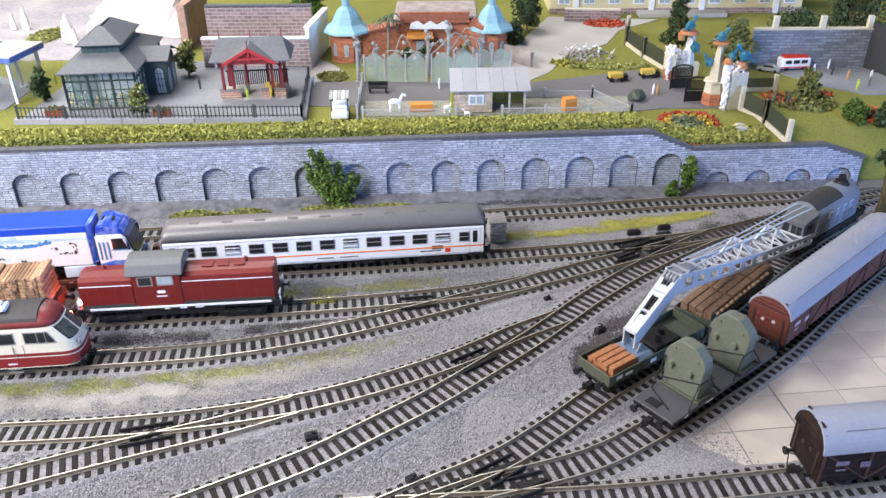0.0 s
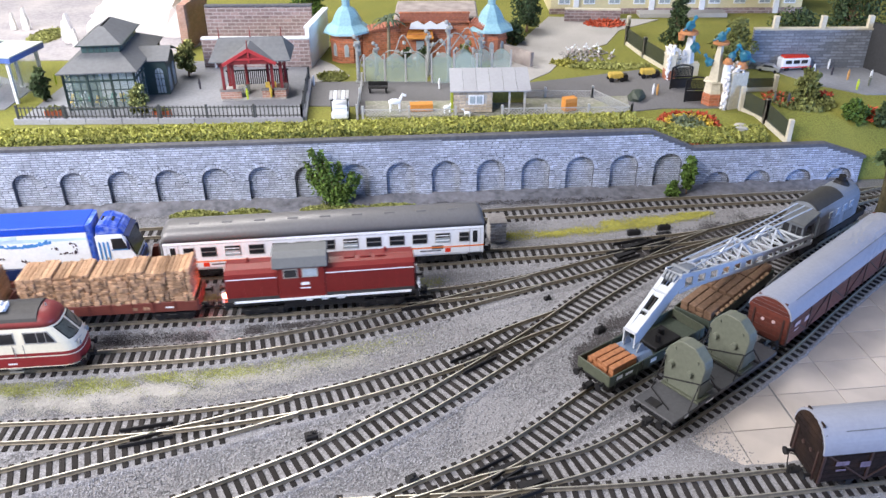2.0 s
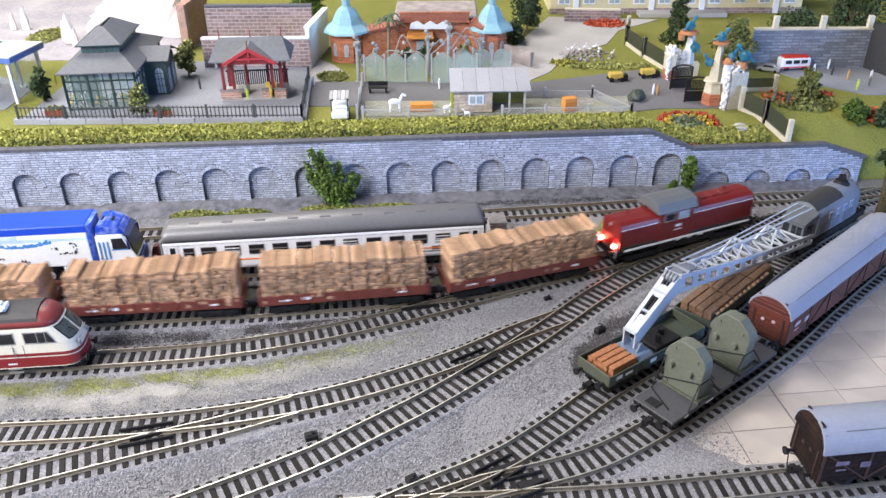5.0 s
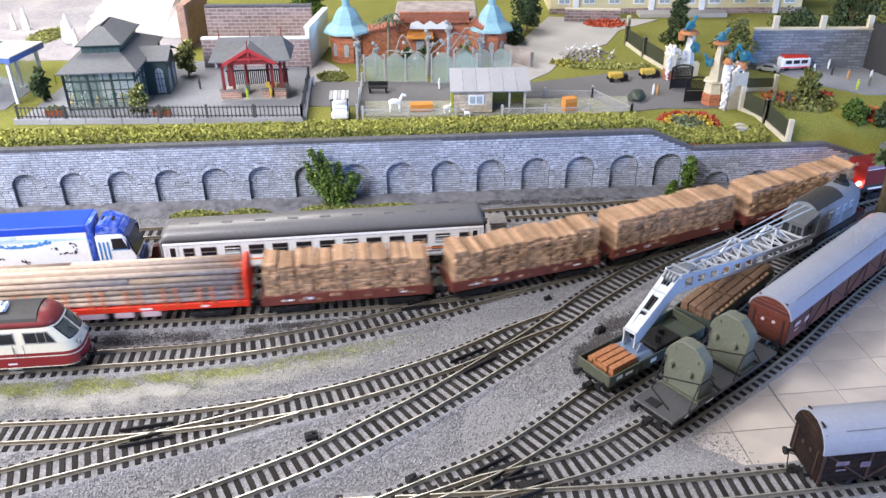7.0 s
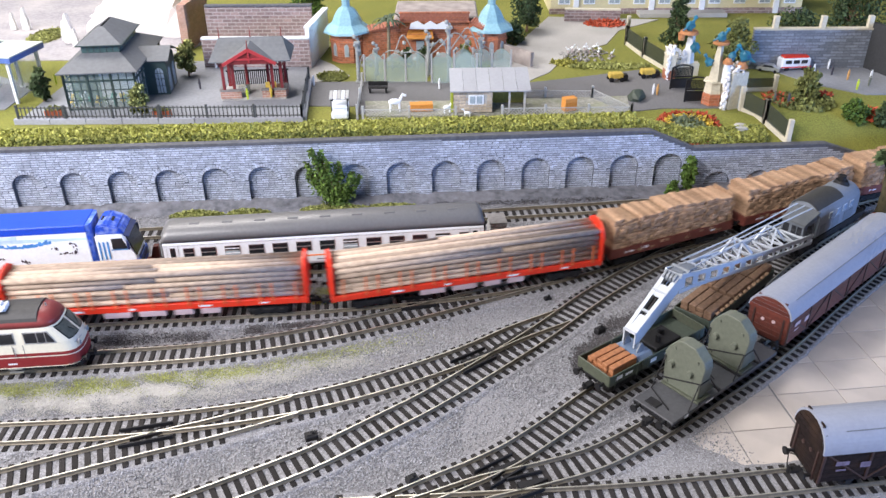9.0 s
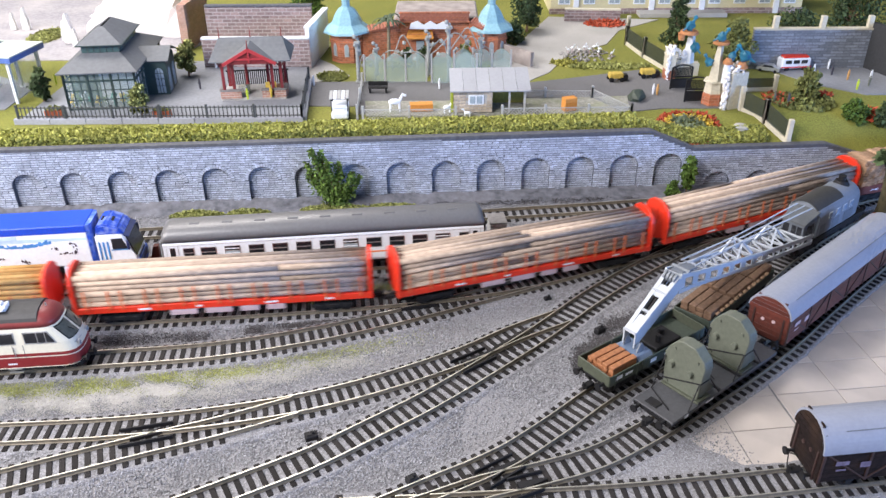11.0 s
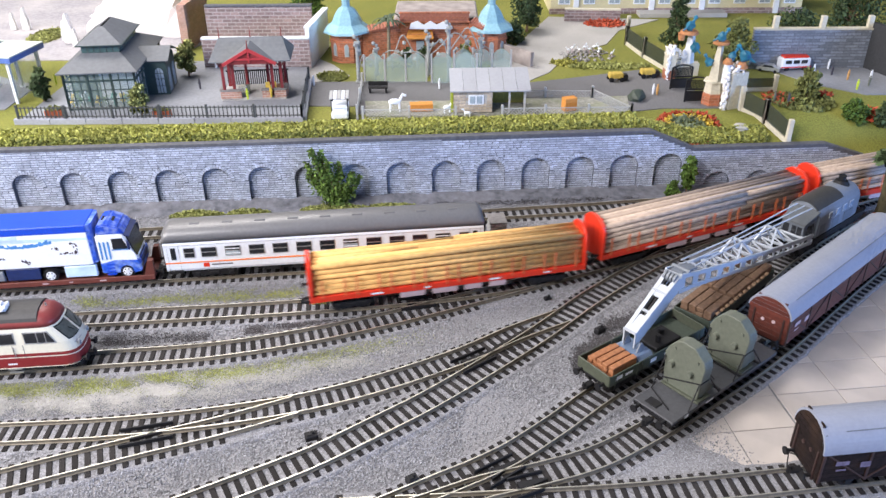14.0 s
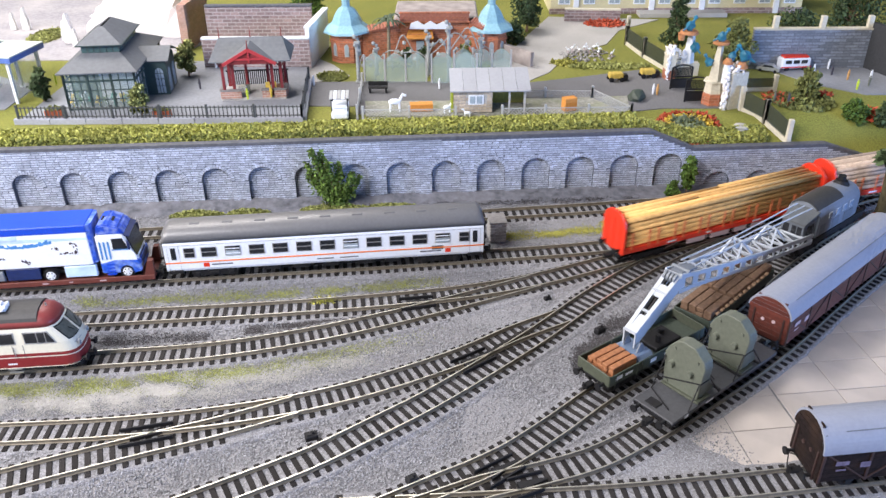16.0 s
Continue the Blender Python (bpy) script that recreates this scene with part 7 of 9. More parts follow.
def greenhouse():
    t = thing("greenhouse", -365, 876, DECK + 1, 6, "dark green glass pavilion with grey slate roof and lantern", "pavilion")
    W, D, E = 36, 64, 41
    for side in range(4):
        L = W if side % 2 == 0 else D
        O = D if side % 2 == 0 else W
        n = 9 if side % 2 == 0 else 12
        for i in range(n + 1):
            a = -L + 2 * L * i / n
            p = ((a, -O), (O, a), (a, O), (-O, a))[side]
            w = 1.1 if i % 3 == 0 else 0.45
            bm = bmesh.new()
            box(bm, p[0] - w, p[0] + w, p[1] - w, p[1] + w, 0, E)
            part("mullion", bm, M["frame_green"], t)
        for i in range(n):
            a, b = -L + 2 * L * i / n + 0.5, -L + 2 * L * (i + 1) / n - 0.5
            q = ((a, -O, b, -O), (O, a, O, b), (a, O, b, O), (-O, a, -O, b))[side]
            bm = bmesh.new()
            box(bm, min(q[0], q[2]) - (0.2 if side % 2 else 0), max(q[0], q[2]) + (0.2 if side % 2 else 0), min(q[1], q[3]) - (0 if side % 2 else 0.2), max(q[1], q[3]) + (0 if side % 2 else 0.2), 1.5, E - 1)
            part("pane", bm, M["glass_green"], t)
        bm = bmesh.new()
        for z in (1, 11, 21, 31, E):
            k = 0.9 if z in (1, 31, E) else 0.4
            if side % 2 == 0:
                box(bm, -L, L, (-O if side == 0 else O) - 0.6, (-O if side == 0 else O) + 0.6, z - k, z + k)
            else:
                box(bm, (O if side == 1 else -O) - 0.6, (O if side == 1 else -O) + 0.6, -L, L, z - k, z + k)
        part("transom", bm, M["frame_green"], t)
    bm = bmesh.new()
    hip_roof(bm, -W - 5, W + 5, -D - 5, D + 5, E, -20, 20, -40, 40, E + 13)
    part("roof", bm, M["slate"], t, "grey slate hipped roof")
    bm = bmesh.new()
    box(bm, -19, 19, -39, 39, E + 11, E + 22)
    lan = part("lantern", bm, M["frame_green"], t, "dark green lantern storey")
    for i in range(6):
        bm = bmesh.new()
        x = -16.5 + i * 6.6
        box(bm, x - 2.7, x + 2.7, -39.5, -38.8, E + 13, E + 21)
        part("pane", bm, M["pane_dark"], lan)
    for i in range(10):
        bm = bmesh.new()
        y = -34 + i * 7.5
        box(bm, 18.8, 19.5, y - 3.0, y + 3.0, E + 13, E + 21)
        part("pane", bm, M["pane_dark"], lan)
    bm = bmesh.new()
    hip_roof(bm, -23, 23, -43, 43, E + 21.5, -1.5, 1.5, -20, 20, E + 36)
    lr = part("lantern_roof", bm, M["slate"], lan)
    bm = bmesh.new()
    box(bm, -24, 24, -44, 44, E + 20.6, E + 21.6, 0.2)
    part("eave_board", bm, M["frame_green"], lr)
    bm = bmesh.new()
    box(bm, W, W + 24, -22, 22, 0, E - 4)
    porch = part("porch", bm, M["frame_green"], t, "dark green porch with arched openings")
    for y in (-22, 22):
        arc = [(W + 11, 2), (W + 11, 24)] + [(W + 15.5 - 4.5 * math.cos(math.pi * k / 8), 24 + 6 * math.sin(math.pi * k / 8)) for k in range(1, 8)] + [(W + 20, 24), (W + 20, 2)]
        bm = bmesh.new()
        prism(bm, arc, y - 0.5, y + 0.5, "y")
        w = part("arch_pane", bm, M["window_pale"], porch)
        bm = bmesh.new()
        for xx in (W + 14, W + 17):
            box(bm, xx - 0.3, xx + 0.3, y - 0.7, y + 0.7, 2, 29)
        for zz in (10, 18, 24):
            box(bm, W + 11, W + 20, y - 0.7, y + 0.7, zz - 0.3, zz + 0.3)
        part("glazing_bar", bm, M["frame_green"], w)
    for yc in (-11, 11):
        bm = bmesh.new()
        arc = [(yc - 5, 2), (yc - 5, 22)] + [(yc - 5 * math.cos(math.pi * k / 8), 22 + 6 * math.sin(math.pi * k / 8)) for k in range(1, 8)] + [(yc + 5, 22), (yc + 5, 2)]
        prism(bm, arc, W + 23.6, W + 24.4, "x")
        part("arch_pane", bm, M["window_pale"], porch)
    bm = bmesh.new()
    slab4(bm, [(W - 14, -26, E - 2), (W + 28, -26, E - 2), (W + 28, 0, E + 8), (W - 14, 0, E + 8)], 1)
    slab4(bm, [(W - 14, 26, E - 2), (W + 28, 26, E - 2), (W + 28, 0, E + 8), (W - 14, 0, E + 8)], 1)
    part("porch_roof", bm, M["slate"], porch)
    bm = bmesh.new()
    prism(bm, [(-22, E - 4), (22, E - 4), (0, E + 7)], W + 22, W + 24, "x")
    part("porch_gable", bm, M["frame_green"], porch)
    # Added white board, gives the right-hand panes their bright reflection
    bm = bmesh.new()
    box(bm, -6, W - 1, -D + 20, -D + 21, 1, E - 2)
    part("back_wall", bm, M["white"], t, "added white board standing in for reflections in the glass")
    # Added dark board; the interior's shade on the left is put into its colour
    bm = bmesh.new()
    box(bm, -W + 1, -6, -D + 20, -D + 21, 1, E - 2)
    part("inner_wall", bm, M["pane_dark"], t, "added dark green board for the dim interior behind the glass")
    rnd = random.Random(8)
    for i in range(12):
        bm = bmesh.new()
        x, y = -34 + i * 6.1, -D + 6 + rnd.uniform(0, 12)
        h = rnd.uniform(6, 16)
        rod(bm, (x, y, 0), (x, y, h), 0.6, 6)
        for k in range(5):
            blob(bm, (x + rnd.uniform(-2.4, 2.4), y + rnd.uniform(-2, 2), h * rnd.uniform(0.4, 1.2)), rnd.uniform(1.2, 2.3), i * 5 + k, 1, 0.6, 1.2)
        part("flower_display", bm, (M["flower_yellow"], M["teal"], M["white"], M["leaf"])[(i * 3) % 4], t)


M["pane_dark"] = mat("dark_green_pane", (0.06, 0.11, 0.11), 0.2, var=0.2, bump=0)
M["teal"] = mat("teal_paint", (0.06, 0.32, 0.28), 0.6)
greenhouse()
M["pav_red"] = mat("pavilion_red", (0.2, 0.025, 0.03), 0.5, var=0.15)
M["brick_floor"] = coursed("brick_floor", (0.46, 0.25, 0.19), (0.5, 0.42, 0.38), 6.0, 2.6)


def gazebo():
    t = thing("pavilion", -207, 862, DECK + 1, 5, "open red timber pavilion with grey roof and brick parapets", "pavilion")
    W, D, E = 35, 23, 44
    bm = bmesh.new()
    box(bm, -W, W, -D, D, -1, 3, 0.4)
    part("floor", bm, M["path"], t, "pale paved floor")
    posts = [(-W + 4, -D + 3), (W - 4, -D + 3), (-W + 14, -D + 7), (W - 14, -D + 7), (-W + 4, D - 3), (W - 4, D - 3), (-12, D - 3), (12, D - 3)]
    for x, y in posts:
        bm = bmesh.new()
        box(bm, x - 1.5, x + 1.5, y - 1.5, y + 1.5, 3, E + 2, 0.2)
        box(bm, x - 2.2, x + 2.2, y - 2.2, y + 2.2, 3, 6, 0.2)
        part("post", bm, M["pav_red"], t)
        for sg in (-1, 1):
            bm = bmesh.new()
            bar(bm, (x, y, E - 9), (x + sg * 6, y, E - 1), 1.2)
            part("brace", bm, M["pav_red"], t)
    bm = bmesh.new()
    for y in (-D + 3, D - 3):
        box(bm, -W, W, y - 1, y + 1, E - 2, E + 1)
    for x in (-W + 4, W - 4):
        box(bm, x - 1, x + 1, -D, D, E - 2, E + 1)
    part("beam", bm, M["pav_red"], t)
    # main roof along x, broad gable to the front
    ridge = E + 19
    bm = bmesh.new()
    hip_roof(bm, -W - 8, W + 8, -D - 4, D + 8, E, -W + 1, W - 1, -0.5, 0.5, ridge)
    roof = part("roof", bm, M["slate"], t, "grey slate roof")
    bm = bmesh.new()
    for sg in (-1, 1):
        slab4(bm, [(sg * 28, -D - 8, E - 1), (0, -D - 8, E + 15), (0, 2, E + 17), (sg * 28, 2, E - 1)], 1.2)
    part("gable_roof", bm, M["slate"], roof)
    bm = bmesh.new()
    for sg in (-1, 1):
        bar(bm, (sg * 28, -D - 8.6, E - 2.2), (0, -D - 8.6, E + 13.6), 2.0, 3.2)
    bar(bm, (-17, -D - 8.4, E + 3.5), (17, -D - 8.4, E + 3.5), 1.5, 2)
    bar(bm, (0, -D - 8.6, E), (0, -D - 8.6, E + 14), 1.6, 1.6)
    part("gable_trim", bm, M["pav_red_bright"], t, "bright red gable boards")
    bm = bmesh.new()
    prism(bm, [(-25, E - 2), (25, E - 2), (0, E + 12)], -D - 7.6, -D - 6.8, "y")
    part("gable_board", bm, M["pav_red"], t)
    bm = bmesh.new()
    rod(bm, (0, -D - 8.6, E + 13), (0, -D - 8.6, E + 24), 0.9, 6, 0.4)
    part("finial", bm, M["pav_red"], t)
    for x in (-W + 2, 0, W - 2):
        bm = bmesh.new()
        rod(bm, (x, 0, ridge - 2), (x, 0, ridge + 10), 0.8, 6, 0.3)
        part("finial", bm, M["pav_red"], t)
    rail = part("top_rail", box(bmesh.new(), -W, W, D - 2.5, D - 1.5, 19, 20.5), M["black"], t)
    for i in range(30):
        x = -W + 2 + i * (2 * W - 4) / 29
        bm = bmesh.new()
        box(bm, x - 0.6, x + 0.6, D - 2.4, D - 1.6, 4, 20)
        part("baluster", bm, M["black"], rail)
    for x0, x1, y0, y1 in ((-W, -W + 22, -D - 1, -D + 3), (W - 26, W - 16, -D - 1, -D + 3), (W - 13, W, -D - 1, -D + 3), (W - 3, W + 1, -D + 3, -4), (-W - 1, -W + 3, -D + 3, -6)):
        bm = bmesh.new()
        box(bm, x0, x1, y0, y1, 2, 10.5, 0.3)
        p = part("parapet", bm, M["brick_floor"], t, "low brick parapet")
        bm = bmesh.new()
        box(bm, x0 - 0.7, x1 + 0.7, y0 - 0.7, y1 + 0.7, 10.5, 12, 0.3)
        part("parapet_cap", bm, M["stone_cap"], p)
    bm = bmesh.new()
    rod(bm, (-14, -6, 3), (-14, -6, 10), 0.8, 8)
    rod(bm, (-14, -6, 10), (-14, -6, 11), 5.0, 16)
    part("round_table", bm, M["cream"], t)
    for x, y, m in ((-8, -10, "olive"), (13, -4, "cart_yellow"), (20, -4, "cart_yellow"), (26, -10, "wood_brown")):
        bm = bmesh.new()
        box(bm, x - 2.5, x + 2.5, y - 2.5, y + 2.5, 6, 7.2, 0.2)
        box(bm, x - 2.5, x + 2.5, y + 1.8, y + 2.6, 7, 13, 0.2)
        for dx in (-2, 2):
            for dy in (-2, 2):
                rod(bm, (x + dx, y + dy, 3), (x + dx, y + dy, 6), 0.4, 5)
        part("seat", bm, M[m], t)


M["cart_yellow"] = mat("cart_yellow", (0.55, 0.4, 0.08), 0.6)
M["pav_red_bright"] = mat("pavilion_bright_red", (0.42, 0.04, 0.05), 0.5, var=0.1)
gazebo()


def doll(x, y, col, h=12.5, z=None, name="figurine", label="tiny standing toy figurine"):
    """A plain toy figure, one mesh."""
    bm = bmesh.new()
    rod(bm, (0, 0, 0), (0, 0, h * 0.5), h * 0.09, 7, h * 0.11)
    rod(bm, (0, 0, h * 0.48), (0, 0, h * 0.82), h * 0.13, 8, h * 0.09)
    blob(bm, (0, 0, h * 0.91), h * 0.085, 1, 1, 0)
    ob = part(name, bm, col, None)
    ob.matrix_basis = pose(x * MM, y * MM, (park_z(x, y) + 0.8 if z is None else z) * MM)
    return tagged(ob, label, "figurine", "toy figurines in the park")


M["hi_vis"] = mat("yellow_green_cloth", (0.5, 0.6, 0.05), 0.7)
M["dark_cloth"] = mat("dark_cloth", (0.05, 0.05, 0.07), 0.7)
M["tan"] = mat("tan_cloth", (0.55, 0.3, 0.1), 0.7)
for x, y, c in ((-274, 876, "dark_cloth"), (-148, 894, "white"), (-275, 955, "lorry_white"), (441, 925, "white"), (461, 921, "dark_cloth"), (472, 903, "tan"), (467, 945, "white"),
                (467, 868, "hi_vis"), (498, 902, "white"), (486, 880, "olive"), (235, 857, "white"), (239, 855, "tan"), (372, 822, "dark_cloth"), (360, 830, "olive"), (-210, 830, "hi_vis"), (-186, 838, "flower_yellow"), (-450, 905, "hi_vis"), (-3, 880, "white")):
    doll(x, y, M[c], z=DECK + 5 if y in (830, 838) and x < -180 else (DECK + 1.5 if y == 876 or x == -275 else None))


def quadruped(x, y, rz, s, col, label):
    t = thing("toy_animal", x, y, park_z(x, y) + 1.4, rz, label, "toy animal", "toy animals in the enclosure")
    bm = bmesh.new()
    blob(bm, (0, 0, 9 * s), 3.2 * s, 1, 2, 0.1, 0.9)
    for v in bm.verts:
        v.co.x *= 1.9
    rod(bm, (4.5 * s, 0, 10 * s), (7.5 * s, 0, 15.5 * s), 1.5 * s, 7, 1.0 * s)
    bar(bm, (6.8 * s, 0, 15.8 * s), (10.5 * s, 0, 14 * s), 1.8 * s)
    part("body", bm, col, t)
    for dx in (-4.2, 4.2):
        for dy in (-1.5, 1.5):
            bm = bmesh.new()
            rod(bm, (dx * s, dy * s, 0), (dx * s, dy * s, 8 * s), 0.7 * s, 6, 1.1 * s)
            part("leg", bm, col, t)


quadruped(-50, 806, 10, 1.15, M["white"], "white toy horse standing in the enclosure")
quadruped(5, 800, 20, 0.7, M["lorry_white"], "pale toy pony standing in the enclosure")
quadruped(26, 785, 170, 0.6, M["white"], "small white toy goat by the hedge")


def crate(x, y, rz, lx, ly, h, col, label, z=1.5):
    t = thing("feed_crate", x, y, park_z(x, y) + z, rz, label, "crate")
    for k in range(3):
        bm = bmesh.new()
        box(bm, -lx / 2, lx / 2, -ly / 2, ly / 2, k * h / 3 + 0.2, (k + 1) * h / 3, 0.3)
        part("slat", bm, col, t)


M["orange_box"] = mat("orange_wood", (0.62, 0.26, 0.05), 0.6, var=0.1)
crate(-22, 808, 5, 24, 10, 8, M["orange_box"], "orange wooden feed trough")
crate(134, 806, 20, 14, 9, 14, M["orange_box"], "orange wooden crate in the enclosure")


def zoo_shed():
    t = thing("animal_shed", 50, 815, DECK, 1, "stone animal shed with grey panel roof and open bay", "shed")
    rnd = random.Random(4)
    bm = bmesh.new()
    box(bm, -38, 2, -16, 16, 0, 23)
    part("wall_core", bm, M["path"], t)
    for row in range(7):
        x = -38.5
        while x < 2.0:
            w = min(rnd.uniform(4, 7), 2.5 - x)
            if not (-24 < x + w / 2 < -6 and 2 < row < 6):
                bm = bmesh.new()
                box(bm, x + 0.2, x + w - 0.2, -16.7, -15.6, row * 3.2 + 0.4, row * 3.2 + 3.1, 0.25)
                part("stone", bm, M["shed_stone"], t)
            x += w
    bm = bmesh.new()
    box(bm, -23, -7, -17.1, -15.8, 9, 19)
    win = part("window", bm, M["white"], t)
    for x in (-21.5, -14.3):
        bm = bmesh.new()
        box(bm, x, x + 5.8, -17.4, -16.8, 10.2, 17.8)
        part("pane", bm, M["window_pale"], win)
    # rear of the open bay; its olive light is put into the colour
    bm = bmesh.new()
    box(bm, 2, 38, 13, 16, 0, 24)
    part("back_wall", bm, M["olive_lit_boards"], t)
    for x in (36, 20):
        bm = bmesh.new()
        box(bm, x - 1, x + 1, -16, -14, 0, 24)
        part("post", bm, M["path"], t)
    bm = bmesh.new()
    box(bm, -41, -38.6, -15, 14, 0, 22)
    part("side_board", bm, M["hi_vis_dark"], t, "lime green side boarding")
    for i in range(6):
        bm = bmesh.new()
        x0 = -42 + i * 14
        slab4(bm, [(x0, -20, 24.5), (x0 + 13.7, -20, 24.5), (x0 + 13.7, 20, 37), (x0, 20, 37)], 1.2)
        part("roof_panel", bm, M["roof_panel"], t)


M["shed_stone"] = random_tint(mat("beige_stone", (0.52, 0.44, 0.35), 0.85, var=0.2), 0.7, 1.15)
# the bay's olive-lit look as a base colour
M["olive_lit_boards"] = mat("olive_lit_boarding", (0.2, 0.18, 0.035), 0.8, var=0.2)
M["hi_vis_dark"] = mat("lime_boarding", (0.3, 0.36, 0.04), 0.6)
M["roof_panel"] = random_tint(mat("grey_panel", (0.36, 0.37, 0.4), 0.6, var=0.06), 0.9, 1.12)
zoo_shed()


def mesh_fence(pts, h, label):
    t = thing("mesh_fence", 0, 0, 0, 0, label, "fence")
    for (x0, y0), (x1, y1) in zip(pts[:-1], pts[1:]):
        ln = math.hypot(x1 - x0, y1 - y0)
        z0, z1 = park_z(x0, y0), park_z(x1, y1)
        k = max(1, round(ln / 45))
        for i in range(k + 1):
            f = i / k
            bm = bmesh.new()
            x, y, z = x0 + (x1 - x0) * f, y0 + (y1 - y0) * f, z0 + (z1 - z0) * f
            box(bm, x - 1.2, x + 1.2, y - 1.2, y + 1.2, z, z + h + 4, 0.2)
            part("post", bm, M["fence_grey"], t)
        bm = bmesh.new()
        n = int(ln / 3.4)
        for i in range(n):
            f0, f1 = i / n, min(1, (i + h / 3.4) / n)
            a0 = (x0 + (x1 - x0) * f0, y0 + (y1 - y0) * f0)
            a1 = (x0 + (x1 - x0) * f1, y0 + (y1 - y0) * f1)
            zz = z0 + (z1 - z0) * f0
            bar(bm, (*a0, zz), (*a1, zz + h * (f1 - f0) / (h / 3.4 / n)), 0.35)
            bar(bm, (*a1, zz), (*a0, zz + h * (f1 - f0) / (h / 3.4 / n)), 0.35)
        bar(bm, (x0, y0, z0 + h), (x1, y1, z1 + h), 0.7)
        tagged(part("wire_mesh", bm, M["fence_grey"], t), kind="stuff")


M["fence_grey"] = mat("grey_wire", (0.42, 0.43, 0.44), 0.5, var=0.1)
mesh_fence([(-82, 784), (14, 784)], 11, "pale wire mesh fence of the enclosure")
mesh_fence([(62, 786), (196, 788), (165, 845)], 11, "pale wire mesh fence of the enclosure")
mesh_fence([(-88, 786), (-92, 893)], 12, "pale wire mesh fence of the enclosure")
mesh_fence([(165, 845), (62, 850)], 9, "pale wire mesh fence of the enclosure")


def glass_screen(x0, x1, y, h, label):
    t = thing("glass_screen", 0, 0, DECK - 1, 0, label, "glass screen", "glass screens of the aviary")
    n = max(1, round((x1 - x0) / 26))
    for i in range(n):
        a, b = x0 + (x1 - x0) * i / n + 0.6, x0 + (x1 - x0) * (i + 1) / n - 0.6
        bm = bmesh.new()
        prof = [(a, 0), (a, h * 0.75)] + [(a + (b - a) * k / 8, h * (0.75 + 0.25 * math.sin(math.pi * k / 8))) for k in range(1, 8)] + [(b, h * 0.75), (b, 0)]
        prism(bm, prof, y - 0.5, y + 0.5, "y")
        part("pane", bm, M["aqua_glass"], t)
    for i in range(n + 1):
        bm = bmesh.new()
        x = x0 + (x1 - x0) * i / n
        box(bm, x - 1, x + 1, y - 1, y + 1, 0, h * 0.95)
        part("post", bm, M["fence_grey"], t)


M["aqua_glass"] = glass("aqua_glass", (0.42, 0.53, 0.5), 0.25, 0.42)
glass_screen(-90, -18, 905, 34, "pale green glass aviary screens with rounded tops")
glass_screen(-12, 40, 900, 36, "pale green glass aviary screens with rounded tops")
glass_screen(14, 82, 935, 30, "pale green glass aviary screens with rounded tops")


def column(x, y, h, top, label):
    t = thing("column", x, y, park_z(x, y), 0, label, "column", "carved columns of the aviary")
    bm = bmesh.new()
    box(bm, -3.4, 3.4, -3.4, 3.4, 0, 3, 0.4)
    rod(bm, (0, 0, 3), (0, 0, h), 2.3, 12, 1.9)
    part("shaft", bm, M["stone_grey"], t)
    bm = bmesh.new()
    for k in range(6):
        blob(bm, (2.6 * math.cos(k * 1.9), 2.2 * math.sin(k * 1.9), h - 8 + k * 3.2), 2.4, k, 1, 0.5)
    box(bm, -3, 3, -3, 3, h, h + 2.2, 0.3)
    part("capital", bm, top, t)


M["stone_grey"] = mat("carved_grey_stone", (0.33, 0.35, 0.35), 0.8, var=0.3, grain=300)
column(-97, 905, 46, M["stone_grey"], "grey carved column with red-brown dome cap")
column(-16, 935, 44, M["stone_grey"], "grey carved column with scrollwork")
column(8, 905, 62, M["stone_grey"], "grey carved column with scrollwork")
column(46, 940, 40, M["stone_grey"], "grey carved column with scrollwork")
column(-78, 935, 30, M["stone_grey"], "grey carved column with scrollwork")
M["temple_red"] = coursed("temple_brick", (0.44, 0.145, 0.07), (0.42, 0.2, 0.13), 6.5, 2.8)
M["temple_roof"] = mat("temple_tile", (0.4, 0.15, 0.1), 0.7, var=0.25, grain=300)
M["sky_dome"] = mat("light_blue_dome", (0.25, 0.46, 0.55), 0.5, var=0.12, col2=(0.4, 0.55, 0.6))


